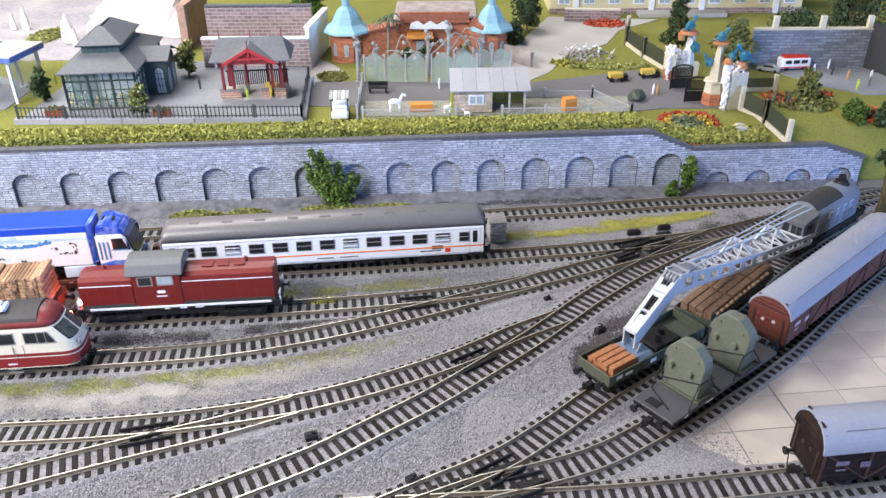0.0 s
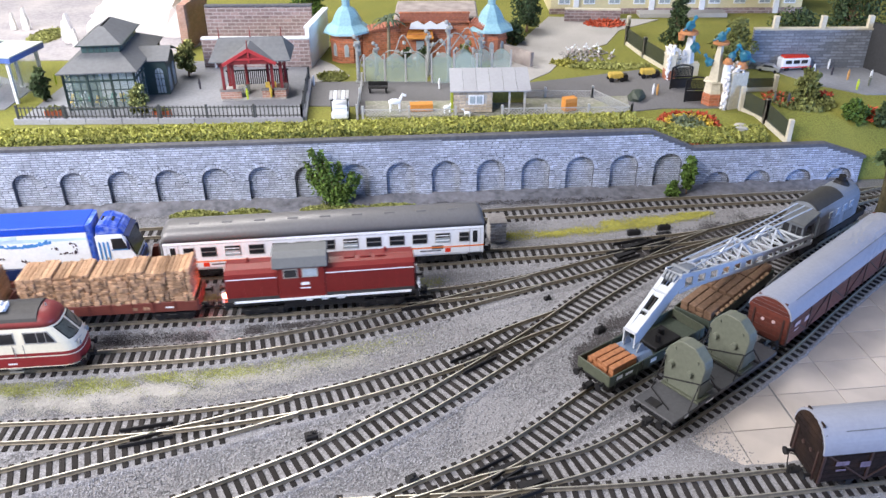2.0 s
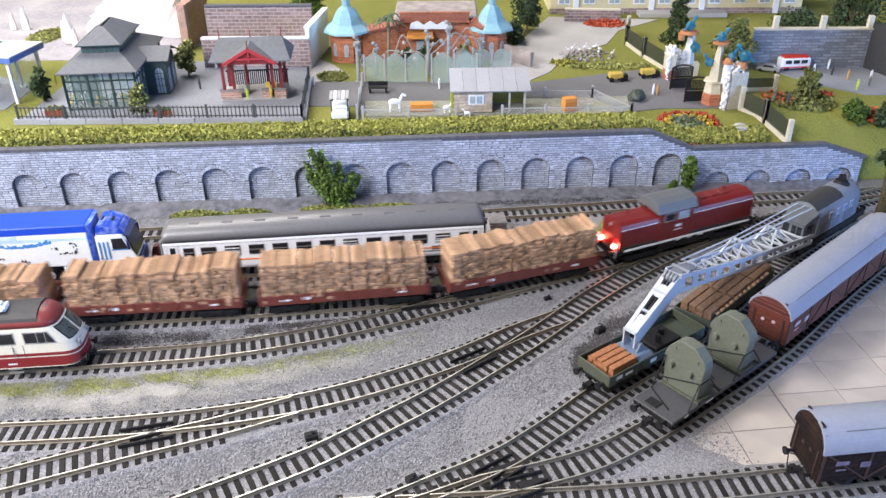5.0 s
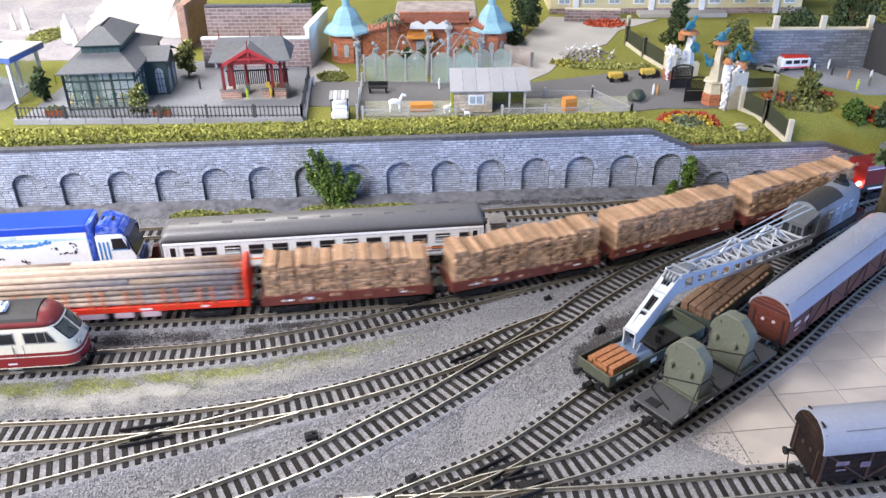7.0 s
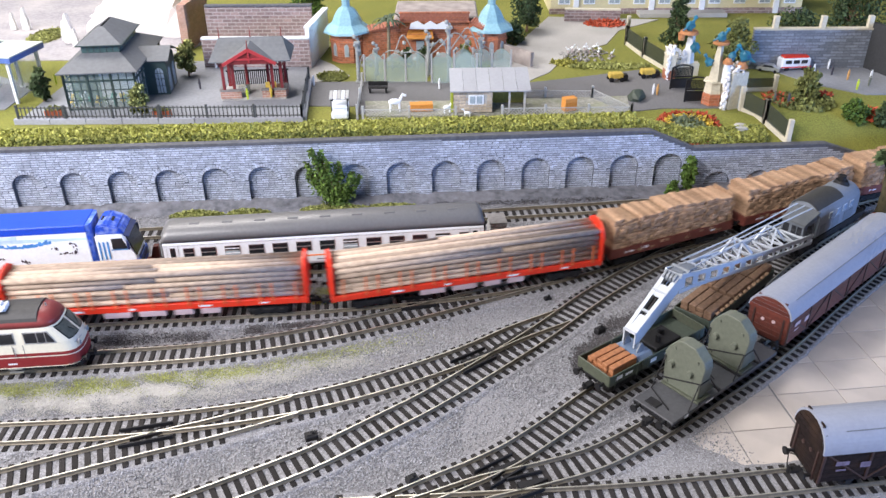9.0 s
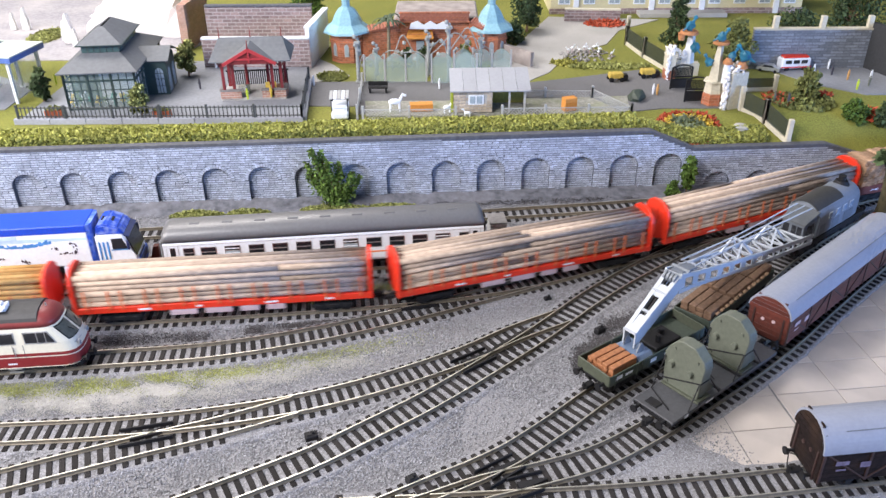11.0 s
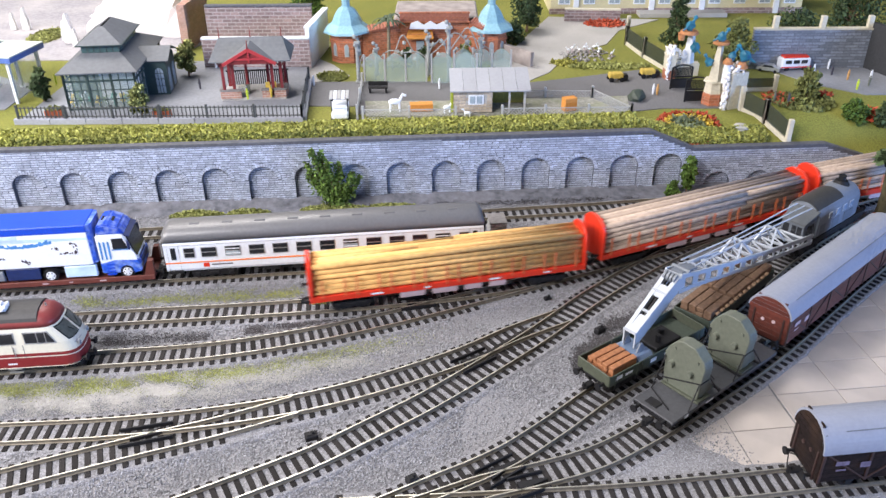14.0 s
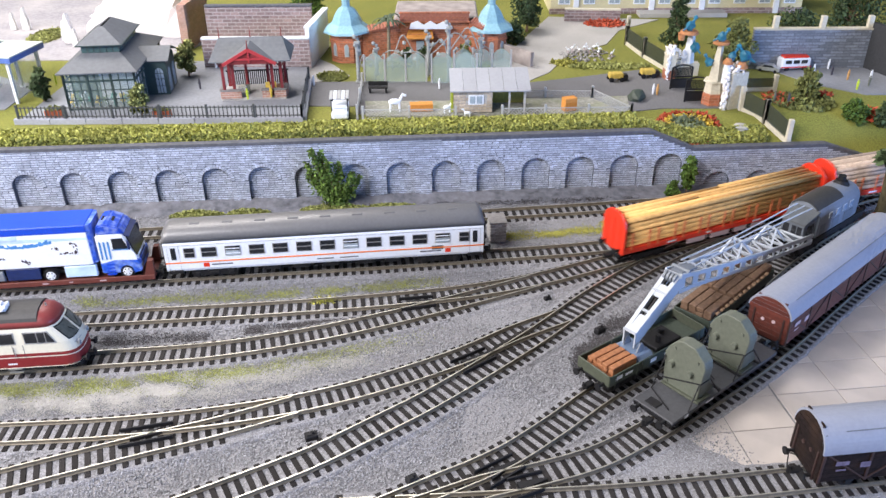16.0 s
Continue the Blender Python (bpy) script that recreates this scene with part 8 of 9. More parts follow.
def turret(x, y, r):
    t = thing("turret", x, y, DECK - 2, 0, "octagonal red brick turret with light blue dome", "turret", "turrets of the exotic house")

    def ring(bm, rr, z, n=8):
        return [bm.verts.new((rr * math.cos(math.pi * (2 * i + 1) / n), rr * math.sin(math.pi * (2 * i + 1) / n), z)) for i in range(n)]

    def lathe(bm, prof):
        rs = [ring(bm, a, z) for a, z in prof]
        for r0, r1 in zip(rs[:-1], rs[1:]):
            for i in range(8):
                bm.faces.new((r0[i], r0[(i + 1) % 8], r1[(i + 1) % 8], r1[i]))
        bm.faces.new(rs[0][::-1])
        bm.faces.new(rs[-1])
        return bm
    body = part("body", lathe(bmesh.new(), [(r, 0), (r, 24), (r + 1.5, 24.5), (r + 1.5, 27), (r, 27.5), (r, 38)]), M["temple_red"], t)
    for i in range(8):
        a = math.pi * 2 * (i - 2) / 8
        ap = r * math.cos(math.pi / 8)
        bm = bmesh.new()
        prof = [(-3, 8), (-3, 19)] + [(-3 * math.cos(math.pi * k / 6), 19 + 5 * math.sin(math.pi * k / 6)) for k in range(1, 6)] + [(3, 19), (3, 8)]
        prism(bm, prof, ap - 0.2, ap + 0.7, "y")
        bm.transform(Matrix.Rotation(a - math.pi / 2, 4, "Z"))
        w = part("window", bm, M["path"], body)
        bm = bmesh.new()
        prism(bm, [(p[0] * 0.66, 8.8 + (p[1] - 8) * 0.86) for p in prof], ap + 0.2, ap + 1.0, "y")
        bm.transform(Matrix.Rotation(a - math.pi / 2, 4, "Z"))
        part("pane", bm, M["window_pale"], w)
    part("dome", lathe(bmesh.new(), [(r + 9, 36), (r + 8, 38.5), (r - 2, 46), (r - 6, 55), (r - 11, 62), (5, 66), (5, 74), (6.5, 75), (6.5, 78), (3, 82), (0.5, 90)]), M["sky_dome"], t, "flared light blue dome roof")


turret(-118, 1002, 22)
turret(62, 1008, 20)


def exotic_house():
    t = thing("exotic_house", 0, 0, DECK - 2, 0, "red brick exotic animal house with tiled copings", "building")
    segs = [((-98, 990), (-52, 1005), 36, 42), ((-52, 1005), (34, 1005), 46, 46), ((34, 1005), (52, 985), 44, 40)]
    for k, ((x0, y0), (x1, y1), h0, h1) in enumerate(segs):
        bm = bmesh.new()
        d = Vector((x1 - x0, y1 - y0, 0)).normalized()
        n = Vector((-d.y, d.x, 0)) * 8
        pts = [(x0, y0), (x1, y1), (x1 + n.x, y1 + n.y), (x0 + n.x, y0 + n.y)]
        lo = [bm.verts.new((x, y, 0)) for x, y in pts]
        hi = [bm.verts.new((x, y, h0 if i in (0, 3) else h1)) for i, (x, y) in enumerate(pts)]
        bm.faces.new(lo[::-1])
        bm.faces.new(hi)
        for i in range(4):
            bm.faces.new((lo[i], lo[(i + 1) % 4], hi[(i + 1) % 4], hi[i]))
        w = part("wall", bm, M["temple_red"], t)
        bm = bmesh.new()
        for i in range(int((Vector((x1 - x0, y1 - y0, 0)).length) / 4)):
            f = (i + 0.5) * 4 / Vector((x1 - x0, y1 - y0, 0)).length
            x, y, h = x0 + (x1 - x0) * f, y0 + (y1 - y0) * f, h0 + (h1 - h0) * f
            rod(bm, (x - 0, y - 3, h), (x + n.x * 1.2, y + n.y * 1.2 + 1, h + 4), 1.9, 6)
        tagged(part("coping_tiles", bm, M["temple_roof"], t, "rounded red clay coping tiles"), kind="stuff")
    bm = bmesh.new()
    box(bm, -52, 34, 1000, 1005, 46, 58, 0.3)
    fr = part("frieze", bm, M["temple_roof"], t, "orange frieze with zigzag relief")
    bm = bmesh.new()
    for i in range(14):
        x = -49 + i * 5.9
        bar(bm, (x, 999.6, 48.5), (x + 3, 999.6, 54.5), 1.0)
        bar(bm, (x + 3, 999.6, 54.5), (x + 5.9, 999.6, 48.5), 1.0)
    for z in (46.5, 57.5):
        box(bm, -53, 35, 998.6, 1000, z - 0.8, z + 0.8)
    part("zigzag", bm, M["temple_red"], fr)
    bm = bmesh.new()
    box(bm, -38, -16, 996, 1004, 0, 30, 0.3)
    box(bm, -42, -12, 993, 1003, 30, 33, 0.3)
    porch = part("porch", bm, M["temple_red"], t)
    bm = bmesh.new()
    slab4(bm, [(-44, 986, 30), (-10, 986, 30), (-12, 1002, 36), (-42, 1002, 36)], 1.5)
    part("porch_roof", bm, M["orange_box"], porch, "orange porch roof")
    bm = bmesh.new()
    box(bm, -32, -22, 995.2, 996.2, 1, 24)
    part("door", bm, M["window_pale"], porch)
    bm = bmesh.new()
    prism(bm, [(-40, 40), (10, 40), (8, 46), (2, 49), (-6, 45), (-14, 50), (-22, 45), (-30, 50), (-38, 47)], 990, 992, "y")
    part("banner", bm, M["white"], t, "white wavy banner board")
    bm = bmesh.new()
    box(bm, -60, 46, 1012, 1100, 0, 50, 2)
    part("rear_hall", bm, M["rock_grey"], t, "grey rock-covered rear hall")


M["rock_grey"] = mat("grey_rock", (0.36, 0.32, 0.31), 0.9, var=0.35, grain=60, bump=0.6, dist=0.003)
exotic_house()


def iron_arches():
    """Thin grey scrolled arches before the red house."""
    t = thing("iron_arches", 0, 0, DECK - 2, 0, "thin grey scrolled iron arches over the aviary", "ironwork")
    for k, (x0, x1, y, h) in enumerate(((-78, -16, 938, 30), (-16, 8, 925, 46), (8, 46, 925, 56), (-16, 46, 942, 44), (-60, -30, 950, 40), (20, 60, 955, 38), (-97, -78, 915, 30))):
        bm = bmesh.new()
        last = None
        for i in range(13):
            f = i / 12
            p = (x0 + (x1 - x0) * f, y, h * (0.45 + 0.55 * math.sin(math.pi * f)) + 4 * math.sin(9 * f + k))
            if last:
                rod(bm, last, p, 0.7, 5)
            last = p
        rod(bm, (x0, y, 0), (x0, y, h * 0.5), 0.8, 6)
        rod(bm, (x1, y, 0), (x1, y, h * 0.5), 0.8, 6)
        part("arch", bm, M["stone_grey"], t)
        bm = bmesh.new()
        for i in range(3):
            blob(bm, (x0 + (x1 - x0) * (0.25 + 0.25 * i), y, h * (0.6 + 0.25 * ((i + k) % 2))), 2.6, k + i, 1, 0.6)
        part("scroll", bm, M["stone_grey"], t)


iron_arches()
shrub(-20, 968, DECK - 2, 22, 26, 500, M["dark_leaf"], "dark planting before the red house", seed=51, clumps=6)
shrub(30, 972, DECK - 2, 20, 30, 500, M["olive_leaf"], "olive planting before the red house", seed=52, clumps=6)
shrub(-44, 972, DECK - 2, 18, 22, 400, M["dark_leaf"], "dark planting before the red house", seed=53, clumps=6)


def palm(x, y, h):
    t = thing("palm_tree", x, y, park_z(x, y), 0, "toy palm tree with drooping fronds", "palm")
    bm = bmesh.new()
    for k in range(7):
        rod(bm, (math.sin(k * 0.3) * 1.2, 0, h * k / 7), (math.sin((k + 1) * 0.3) * 1.2, 0, h * (k + 1) / 7 + 0.5), 2.6 - k * 0.12, 8, 2.2 - k * 0.12)
    part("trunk", bm, M["palm_bark"], t)
    for k in range(13):
        a = k * 2.4
        bm = bmesh.new()
        last = None
        for j in range(7):
            f = j / 6
            r = 22 * f * (1 - 0.15 * (k % 3))
            c = Vector((1.2 + r * math.cos(a), r * math.sin(a), h + 7 * math.sin(f * 2.2) * (0.5 + (k % 4) * 0.35) - 9 * f * f))
            w = 2.6 * math.sin(math.pi * (0.1 + 0.85 * f))
            sd = Vector((-math.sin(a), math.cos(a), 0)) * w
            ring = [bm.verts.new(c - sd - Vector((0, 0, 1))), bm.verts.new(c), bm.verts.new(c + sd - Vector((0, 0, 1)))]
            if last:
                bm.faces.new((last[0], last[1], ring[1], ring[0]))
                bm.faces.new((last[1], last[2], ring[2], ring[1]))
            last = ring
        part("frond", bm, M["palm_leaf"], t)


M["palm_bark"] = mat("palm_bark", (0.24, 0.2, 0.14), 0.85, var=0.3)
M["palm_leaf"] = mat("palm_leaf", (0.07, 0.1, 0.055), 0.7, var=0.3)
palm(-66, 975, 54)


def ragged(bm, cx, cy, z0, z1, r, n, seed, size):
    """Small sculpted lumps piled round a core."""
    rnd = random.Random(seed)
    for k in range(n):
        f = k / max(1, n - 1)
        a = k * 2.4
        rr = r * rnd.uniform(0.5, 1.0)
        blob(bm, (cx + rr * math.cos(a), cy + rr * math.sin(a), z0 + (z1 - z0) * f), size * rnd.uniform(0.7, 1.25), seed + k, 1, 0.7, rnd.uniform(0.9, 1.8))


def gate_pillar(near):
    x, y = (300, 816) if near else (280, 922)
    t = thing("gate_pillar", x, y, park_z(x, y) - 1, 0, "cream gate pillar with obelisk, white sculptures and brick plinth" if near else "white and cream gate pillar with orange ledge and sculptures",
              "gate pillar", "sculpted gate pillars")

    def hexagon(bm, cx, cy, r0, r1, z0, z1, n=6):
        rod(bm, (cx, cy, z0), (cx, cy, z1), r0, n, r1)
        return bm
    if near:
        bm = bmesh.new()
        hexagon(bm, -10, 9, 11, 10.5, 0, 15)
        part("plinth", bm, M["temple_red"], t, "red brick plinth")
        bm = bmesh.new()
        hexagon(bm, -10, 9, 10, 9, 15, 27)
        hexagon(bm, -10, 9, 12, 11.5, 27, 29)
        part("pedestal", bm, M["cream_stone"], t)
        bm = bmesh.new()
        hexagon(bm, -11, 5, 7.5, 2.2, 29, 72, 4)
        part("obelisk", bm, M["cream_stone"], t, "slender cream obelisk")
        bm = bmesh.new()
        box(bm, -1, 20, -9, 12, 0, 40, 0.8, Matrix.Rotation(radians(20), 4, "Z"))
        part("block", bm, M["cream_stone"], t, "square cream stone block")
        bm = bmesh.new()
        ragged(bm, -3, -9, 2, 40, 2.6, 26, 3, 2.0)
        ragged(bm, 7, 2, 38, 47, 9, 26, 17, 2.1)
        part("sculpture", bm, M["plaster"], t, "white sculpted figures and drapery")
        bm = bmesh.new()
        rod(bm, (-3, -2, 29), (-3, -2, 49), 4.2, 12, 3.6)
        part("drum", bm, M["white"], t)
        bm = bmesh.new()
        rod(bm, (-3, -2, 49), (-3, -2, 51), 5.2, 14)
        rod(bm, (-3, -2, 51), (-3, -2, 55), 4.6, 14, 2.6)
        rod(bm, (13, 0, 44), (13, 0, 46), 6.4, 14)
        rod(bm, (13, 0, 46), (13, 0, 50), 5.6, 14, 3.2)
        rod(bm, (-11, 5, 68), (-11, 5, 70.5), 8.5, 12)
        part("ledge", bm, M["ledge_orange"], t, "orange clay domes and ledge")
    else:
        bm = bmesh.new()
        box(bm, -20, -8, -15, -1, 0, 12, 0.5)
        part("plinth", bm, M["temple_red"], t, "red brick plinth")
        bm = bmesh.new()
        box(bm, -19.4, -8.6, -14.4, -1.6, 12, 30, 0.6)
        box(bm, -20.5, -7.5, -15.5, -0.5, 29, 31, 0.3)
        box(bm, -8, 24, 2, 12, 0, 16, 0.5)
        part("pedestal", bm, M["cream_stone"], t)
        bm = bmesh.new()
        rod(bm, (11, 6, 16), (11, 6, 53), 7.0, 4, 4.0)
        part("obelisk", bm, M["white"], t, "white tapered pier")
        bm = bmesh.new()
        ragged(bm, -14, -8, 29, 40, 5.5, 24, 8, 1.9)
        ragged(bm, 0, 2, 14, 32, 6, 24, 28, 2.0)
        ragged(bm, -18, -15, 2, 28, 1.6, 14, 45, 1.7)
        part("sculpture", bm, M["plaster"], t, "white sculpted figures and drapery")
        bm = bmesh.new()
        rod(bm, (7, 4, 51), (7, 4, 54), 11, 14, 10)
        rod(bm, (-2, 2, 44), (-2, 2, 52), 3.6, 10, 4.4)
        part("ledge", bm, M["ledge_orange"], t, "orange clay ledge")
    return t


M["ledge_orange"] = mat("orange_clay", (0.5, 0.22, 0.09), 0.7, var=0.25)
M["plaster"] = mat("white_plaster", (0.85, 0.83, 0.82), 0.85, var=0.06, grain=80, bump=0.3, col2=(0.7, 0.68, 0.68))
M["cream_stone"] = mat("cream_stone", (0.62, 0.58, 0.47), 0.75, var=0.12)
M["peacock"] = mat("turquoise_paint", (0.025, 0.17, 0.27), 0.5, var=0.3, grain=150)


def blue_statue(x, y, z, s, seed, label="turquoise animal statue on a gate pillar"):
    bm = bmesh.new()
    rnd = random.Random(seed)
    blob(bm, (0, 0, 5 * s), 4.6 * s, seed, 2, 0.5, 1.1)
    rod(bm, (2 * s, 0, 7 * s), (5 * s, 0, 12 * s), 1.8 * s, 8, 1.2 * s)
    blob(bm, (5.6 * s, 0, 12.6 * s), 2.4 * s, seed + 1, 1, 0.3)
    rod(bm, (-3 * s, 0, 4 * s), (-9 * s, 0, 1 * s), 1.6 * s, 7, 0.6 * s)
    rod(bm, (1 * s, 0, 0), (1 * s, 0, 4 * s), 1.8 * s, 7)
    ob = part("animal_statue", bm, M["peacock"])
    ob.matrix_basis = pose(x * MM, y * MM, z * MM, 0, 0, rnd.uniform(-30, 200))
    return tagged(ob, label, "statue", "turquoise statues on the gate")


gate_pillar(True)
gate_pillar(False)
PZ = park_z(300, 830) - 1
for x, y, z, sc, sd in ((289, 821, PZ + 70, 1.15, 1), (280, 822, PZ + 44, 1.1, 2), (301, 816, PZ + 52, 1.0, 3), (315, 818, PZ + 49, 1.5, 6), (287, 926, PZ + 54, 1.35, 4), (295, 922, PZ + 30, 1.35, 5)):
    blue_statue(x, y, z, sc * 0.85, sd)


def gate_leaf(x, y, rz):
    t = thing("gate_leaf", x, y, DECK - 1, rz, "open black iron gate leaf with scroll ornaments", "gate", "iron gate leaves")
    w = 25
    bm = bmesh.new()
    for z in (1, 11, 13.5):
        box(bm, 0, w, -0.7, 0.7, z, z + 1.2)
    for xx in (0, w - 1.4):
        box(bm, xx, xx + 1.4, -0.8, 0.8, 0, 24)
    last = None
    for k in range(9):
        p = (w * k / 8, 0, 24 + 3.5 * math.sin(math.pi * k / 8))
        if last:
            bar(bm, last, p, 1.4, 1.4)
        last = p
    part("frame", bm, M["black"], t)
    bm = bmesh.new()
    box(bm, 1, w - 1, -0.3, 0.3, 1, 12)
    part("kick_plate", bm, M["black"], t)
    for i in range(5):
        bm = bmesh.new()
        for k in range(10):
            a0, a1 = 2 * math.pi * k / 10, 2 * math.pi * (k + 1) / 10
            c = 3.2 + i * 4.6
            bar(bm, (c + 2 * math.cos(a0), -0.7, 6.5 + 3.4 * math.sin(a0)), (c + 2 * math.cos(a1), -0.7, 6.5 + 3.4 * math.sin(a1)), 0.6)
        part("scroll", bm, M["sign_grey"], t)
    for i in range(14):
        bm = bmesh.new()
        xx = 1.8 + i * (w - 3.6) / 13
        box(bm, xx - 0.5, xx + 0.5, -0.4, 0.4, 13, 24.5)
        part("bar", bm, M["black"], t)


gate_leaf(287, 831, 181)
gate_leaf(282, 876, 187)


def panel_fence(pts, h, label, posts=None):
    t = thing("panel_fence", 0, 0, 0, 0, label, "fence", "cream fences with dark mesh")
    for (x0, y0), (x1, y1) in zip(pts[:-1], pts[1:]):
        z0, z1 = park_z(x0, y0), park_z(x1, y1)
        bm = bmesh.new()
        bar(bm, (x0, y0, z0 + 2), (x1, y1, z1 + 2), 3.4, 5)
        part("base_beam", bm, M["cream_stone"], t)
        bm = bmesh.new()
        a = [(x0, y0, z0 + 4), (x1, y1, z1 + 4), (x1, y1, z1 + h), (x0, y0, z0 + h)]
        n = Vector((y0 - y1, x1 - x0, 0)).normalized() * 0.4
        f = [bm.verts.new(Vector(p) + n) for p in a]
        g = [bm.verts.new(Vector(p) - n) for p in a]
        bm.faces.new(f)
        bm.faces.new(g[::-1])
        for i in range(4):
            bm.faces.new((f[i], f[(i + 1) % 4], g[(i + 1) % 4], g[i]))
        part("mesh_panel", bm, M["dark_mesh"], t, "dark see-through mesh panel")
        for x, y, z in ((x0, y0, z0), (x1, y1, z1)):
            bm = bmesh.new()
            box(bm, x - 2.4, x + 2.4, y - 2.4, y + 2.4, z - 1, z + h + 4, 0.5)
            part("post", bm, M["cream_stone"], t)


M["dark_mesh"] = glass("dark_mesh", (0.05, 0.06, 0.04), 0.6, 0.7)
panel_fence([(316, 806), (334, 783), (352, 760)], 22, "cream fence with dark mesh along the lawn")
panel_fence([(330, 866), (374, 868)], 15, "dark mesh fence with pale rail behind the gate")
panel_fence([(270, 945), (256, 1000), (246, 1060), (258, 1110)], 22, "cream fence with dark mesh along the path")


# flower bed, pond, lawns and shrubs
def flower_bed():
    t = thing("flower_bed", 0, 0, 0, 0, "oval flower bed with red, yellow and green rings", "flower bed")
    rnd = np.random.RandomState(5)
    for nm, r0, r1, m, n in (("red_ring", 0.8, 1.0, M["flower_red"], 900), ("yellow_ring", 0.5, 0.78, M["flower_yellow"], 500), ("green_centre", 0.0, 0.6, M["sage"], 600)):
        a = rnd.rand(n) * 2 * math.pi
        r = np.sqrt(rnd.rand(n) * (r1 * r1 - r0 * r0) + r0 * r0)
        x, y = 254 + 33 * r * np.cos(a), 775 + 22 * r * np.sin(a)
        z = np.array([park_z(p, q) for p, q in zip(x, y)]) + rnd.rand(n) * 3
        scatter(nm, np.stack([x, y, z], 1), 2.2, m, t, "", flat=True, rnd=rnd)


M["sage"] = random_tint(mat("sage_leaf", (0.2, 0.24, 0.14), 0.8), 0.6, 1.4, True)
flower_bed()


def strewn(name, cx, cy, rx, ry, n, size, m, label, category, zr=3.0, seed=1, flat=True, lift=0.5):
    rnd = np.random.RandomState(seed)
    a, r = rnd.rand(n) * 2 * math.pi, np.sqrt(rnd.rand(n))
    x, y = cx + rx * r * np.cos(a), cy + ry * r * np.sin(a)
    z = np.array([park_z(p, q) for p, q in zip(x, y)]) + lift + rnd.rand(n) * zr * (1 - r * 0.7)
    return tagged(scatter(name, np.stack([x, y, z], 1), size, m, None, label, flat=flat, rnd=rnd), category=category)


M["pond_stone"] = random_tint(mat("pond_stone", (0.34, 0.33, 0.32), 0.85, var=0.3), 0.5, 1.3, True)
strewn("pond_stones", 185, 1008, 36, 26, 150, 4.2, M["pond_stone"], "grey stones round the flamingo pond", "stones", 2, 3, False)


def pond_bird(x, y, rz, s):
    t = thing("toy_flamingo", x, y, park_z(x, y) + 1.0, rz, "white toy flamingo standing at the stony pond", "bird", "flamingos at the pond")
    bm = bmesh.new()
    blob(bm, (0, 0, 9 * s), 2.6 * s, 3, 2, 0.2, 0.75)
    rod(bm, (-1 * s, 0, 9.2 * s), (-4.6 * s, 0, 8.2 * s), 1.6 * s, 8, 0.3 * s)
    part("body", bm, M["white"], t)
    bm = bmesh.new()
    path = [(2, 9.5), (3.6, 10.6), (3.2, 12.6), (4.0, 14.4), (5.2, 14.2), (6.0, 13.0)]
    for a, b in zip(path[:-1], path[1:]):
        rod(bm, (a[0] * s, 0, a[1] * s), (b[0] * s, 0, b[1] * s), 0.7 * s, 6)
    part("neck", bm, M["white"], t)
    for dy in (-0.7, 0.7):
        bm = bmesh.new()
        rod(bm, (0, dy * s, 0), (0, dy * s, 8 * s), 0.4 * s, 6)
        part("leg", bm, M["pink_grey"], t)


for x, y, rz, s in ((168, 1020, 20, 0.95), (176, 1012, 170, 0.9), (184, 1022, 40, 1.0), (189, 1014, 200, 0.95), (197, 1024, 10, 1.0), (203, 1016, 150, 0.9), (199, 1004, 90, 0.85), (215, 998, 30, 0.85), (162, 1014, 190, 0.85)):
    pond_bird(x, y, rz, s * 0.78)
strewn("ground_cover", 205, 960, 50, 10, 700, 2.4, M["turf"], "light green planting along the pond lawn", "plants", 4, 5)
strewn("ground_cover", 150, 975, 16, 10, 400, 2.6, M["turf_yellow"], "yellow-green planting along the path", "plants", 5, 6)
strewn("flower_patch", 368, 840, 16, 22, 150, 2.6, M["flower_red"], "red flowers along the lawn fence", "flowers", 5, 7)
strewn("flower_patch", 418, 850, 14, 8, 220, 2.6, M["flower_red"], "red flowers beside the shrubs", "flowers", 5, 8)
strewn("flower_patch", 446, 800, 12, 10, 220, 2.6, M["flower_red"], "red flowers beside the shrubs", "flowers", 4, 9)
strewn("ground_cover", 390, 830, 34, 30, 1400, 2.6, M["olive_leaf"], "olive ground cover plants on the lawn", "plants", 5, 10)
strewn("ground_cover", -130, 925, 18, 16, 700, 2.5, M["turf"], "light green planting before the turret", "plants", 5, 11)
strewn("ground_cover", -62, 968, 24, 8, 450, 2.5, M["turf_yellow"], "yellow-green planting before the red wall", "plants", 6, 12)
strewn("ground_cover", -550, 1112, 22, 40, 1600, 3.0, M["turf"], "light green lawn patch beside the white statues", "plants", 2, 61, lift=1.2)
strewn("flower_patch", 236, 1165, 30, 20, 500, 3.2, M["flower_red"], "round bed of red flowers", "flowers", 6, 13)
shrub(-435, 838, DECK - 1, 34, 38, 1300, M["dark_leaf"], "dark leafy shrub beside the glass pavilion", seed=21)
shrub(-312, 790, DECK, 30, 34, 1100, M["olive_leaf"], "green shrub with yellow blossom at the pavilion", seed=22, flowers=(M["blossom"], 130))
shrub(-300, 925, DECK, 34, 44, 1100, M["olive_leaf"], "green shrub with yellow blossom behind the terrace", seed=23, flowers=(M["blossom"], 110))
shrub(397, 835, 60, 30, 36, 1500, M["olive_leaf"], "rounded yellow-green shrub on the lawn", seed=24, clumps=12)
shrub(433, 795, 46, 36, 30, 1800, M["bush_green"], "low round green shrub on the lawn", seed=25, clumps=10)
shrub(464, 790, 42, 30, 32, 1500, M["dark_leaf"], "dark green shrub at the lawn corner", seed=26, clumps=10)
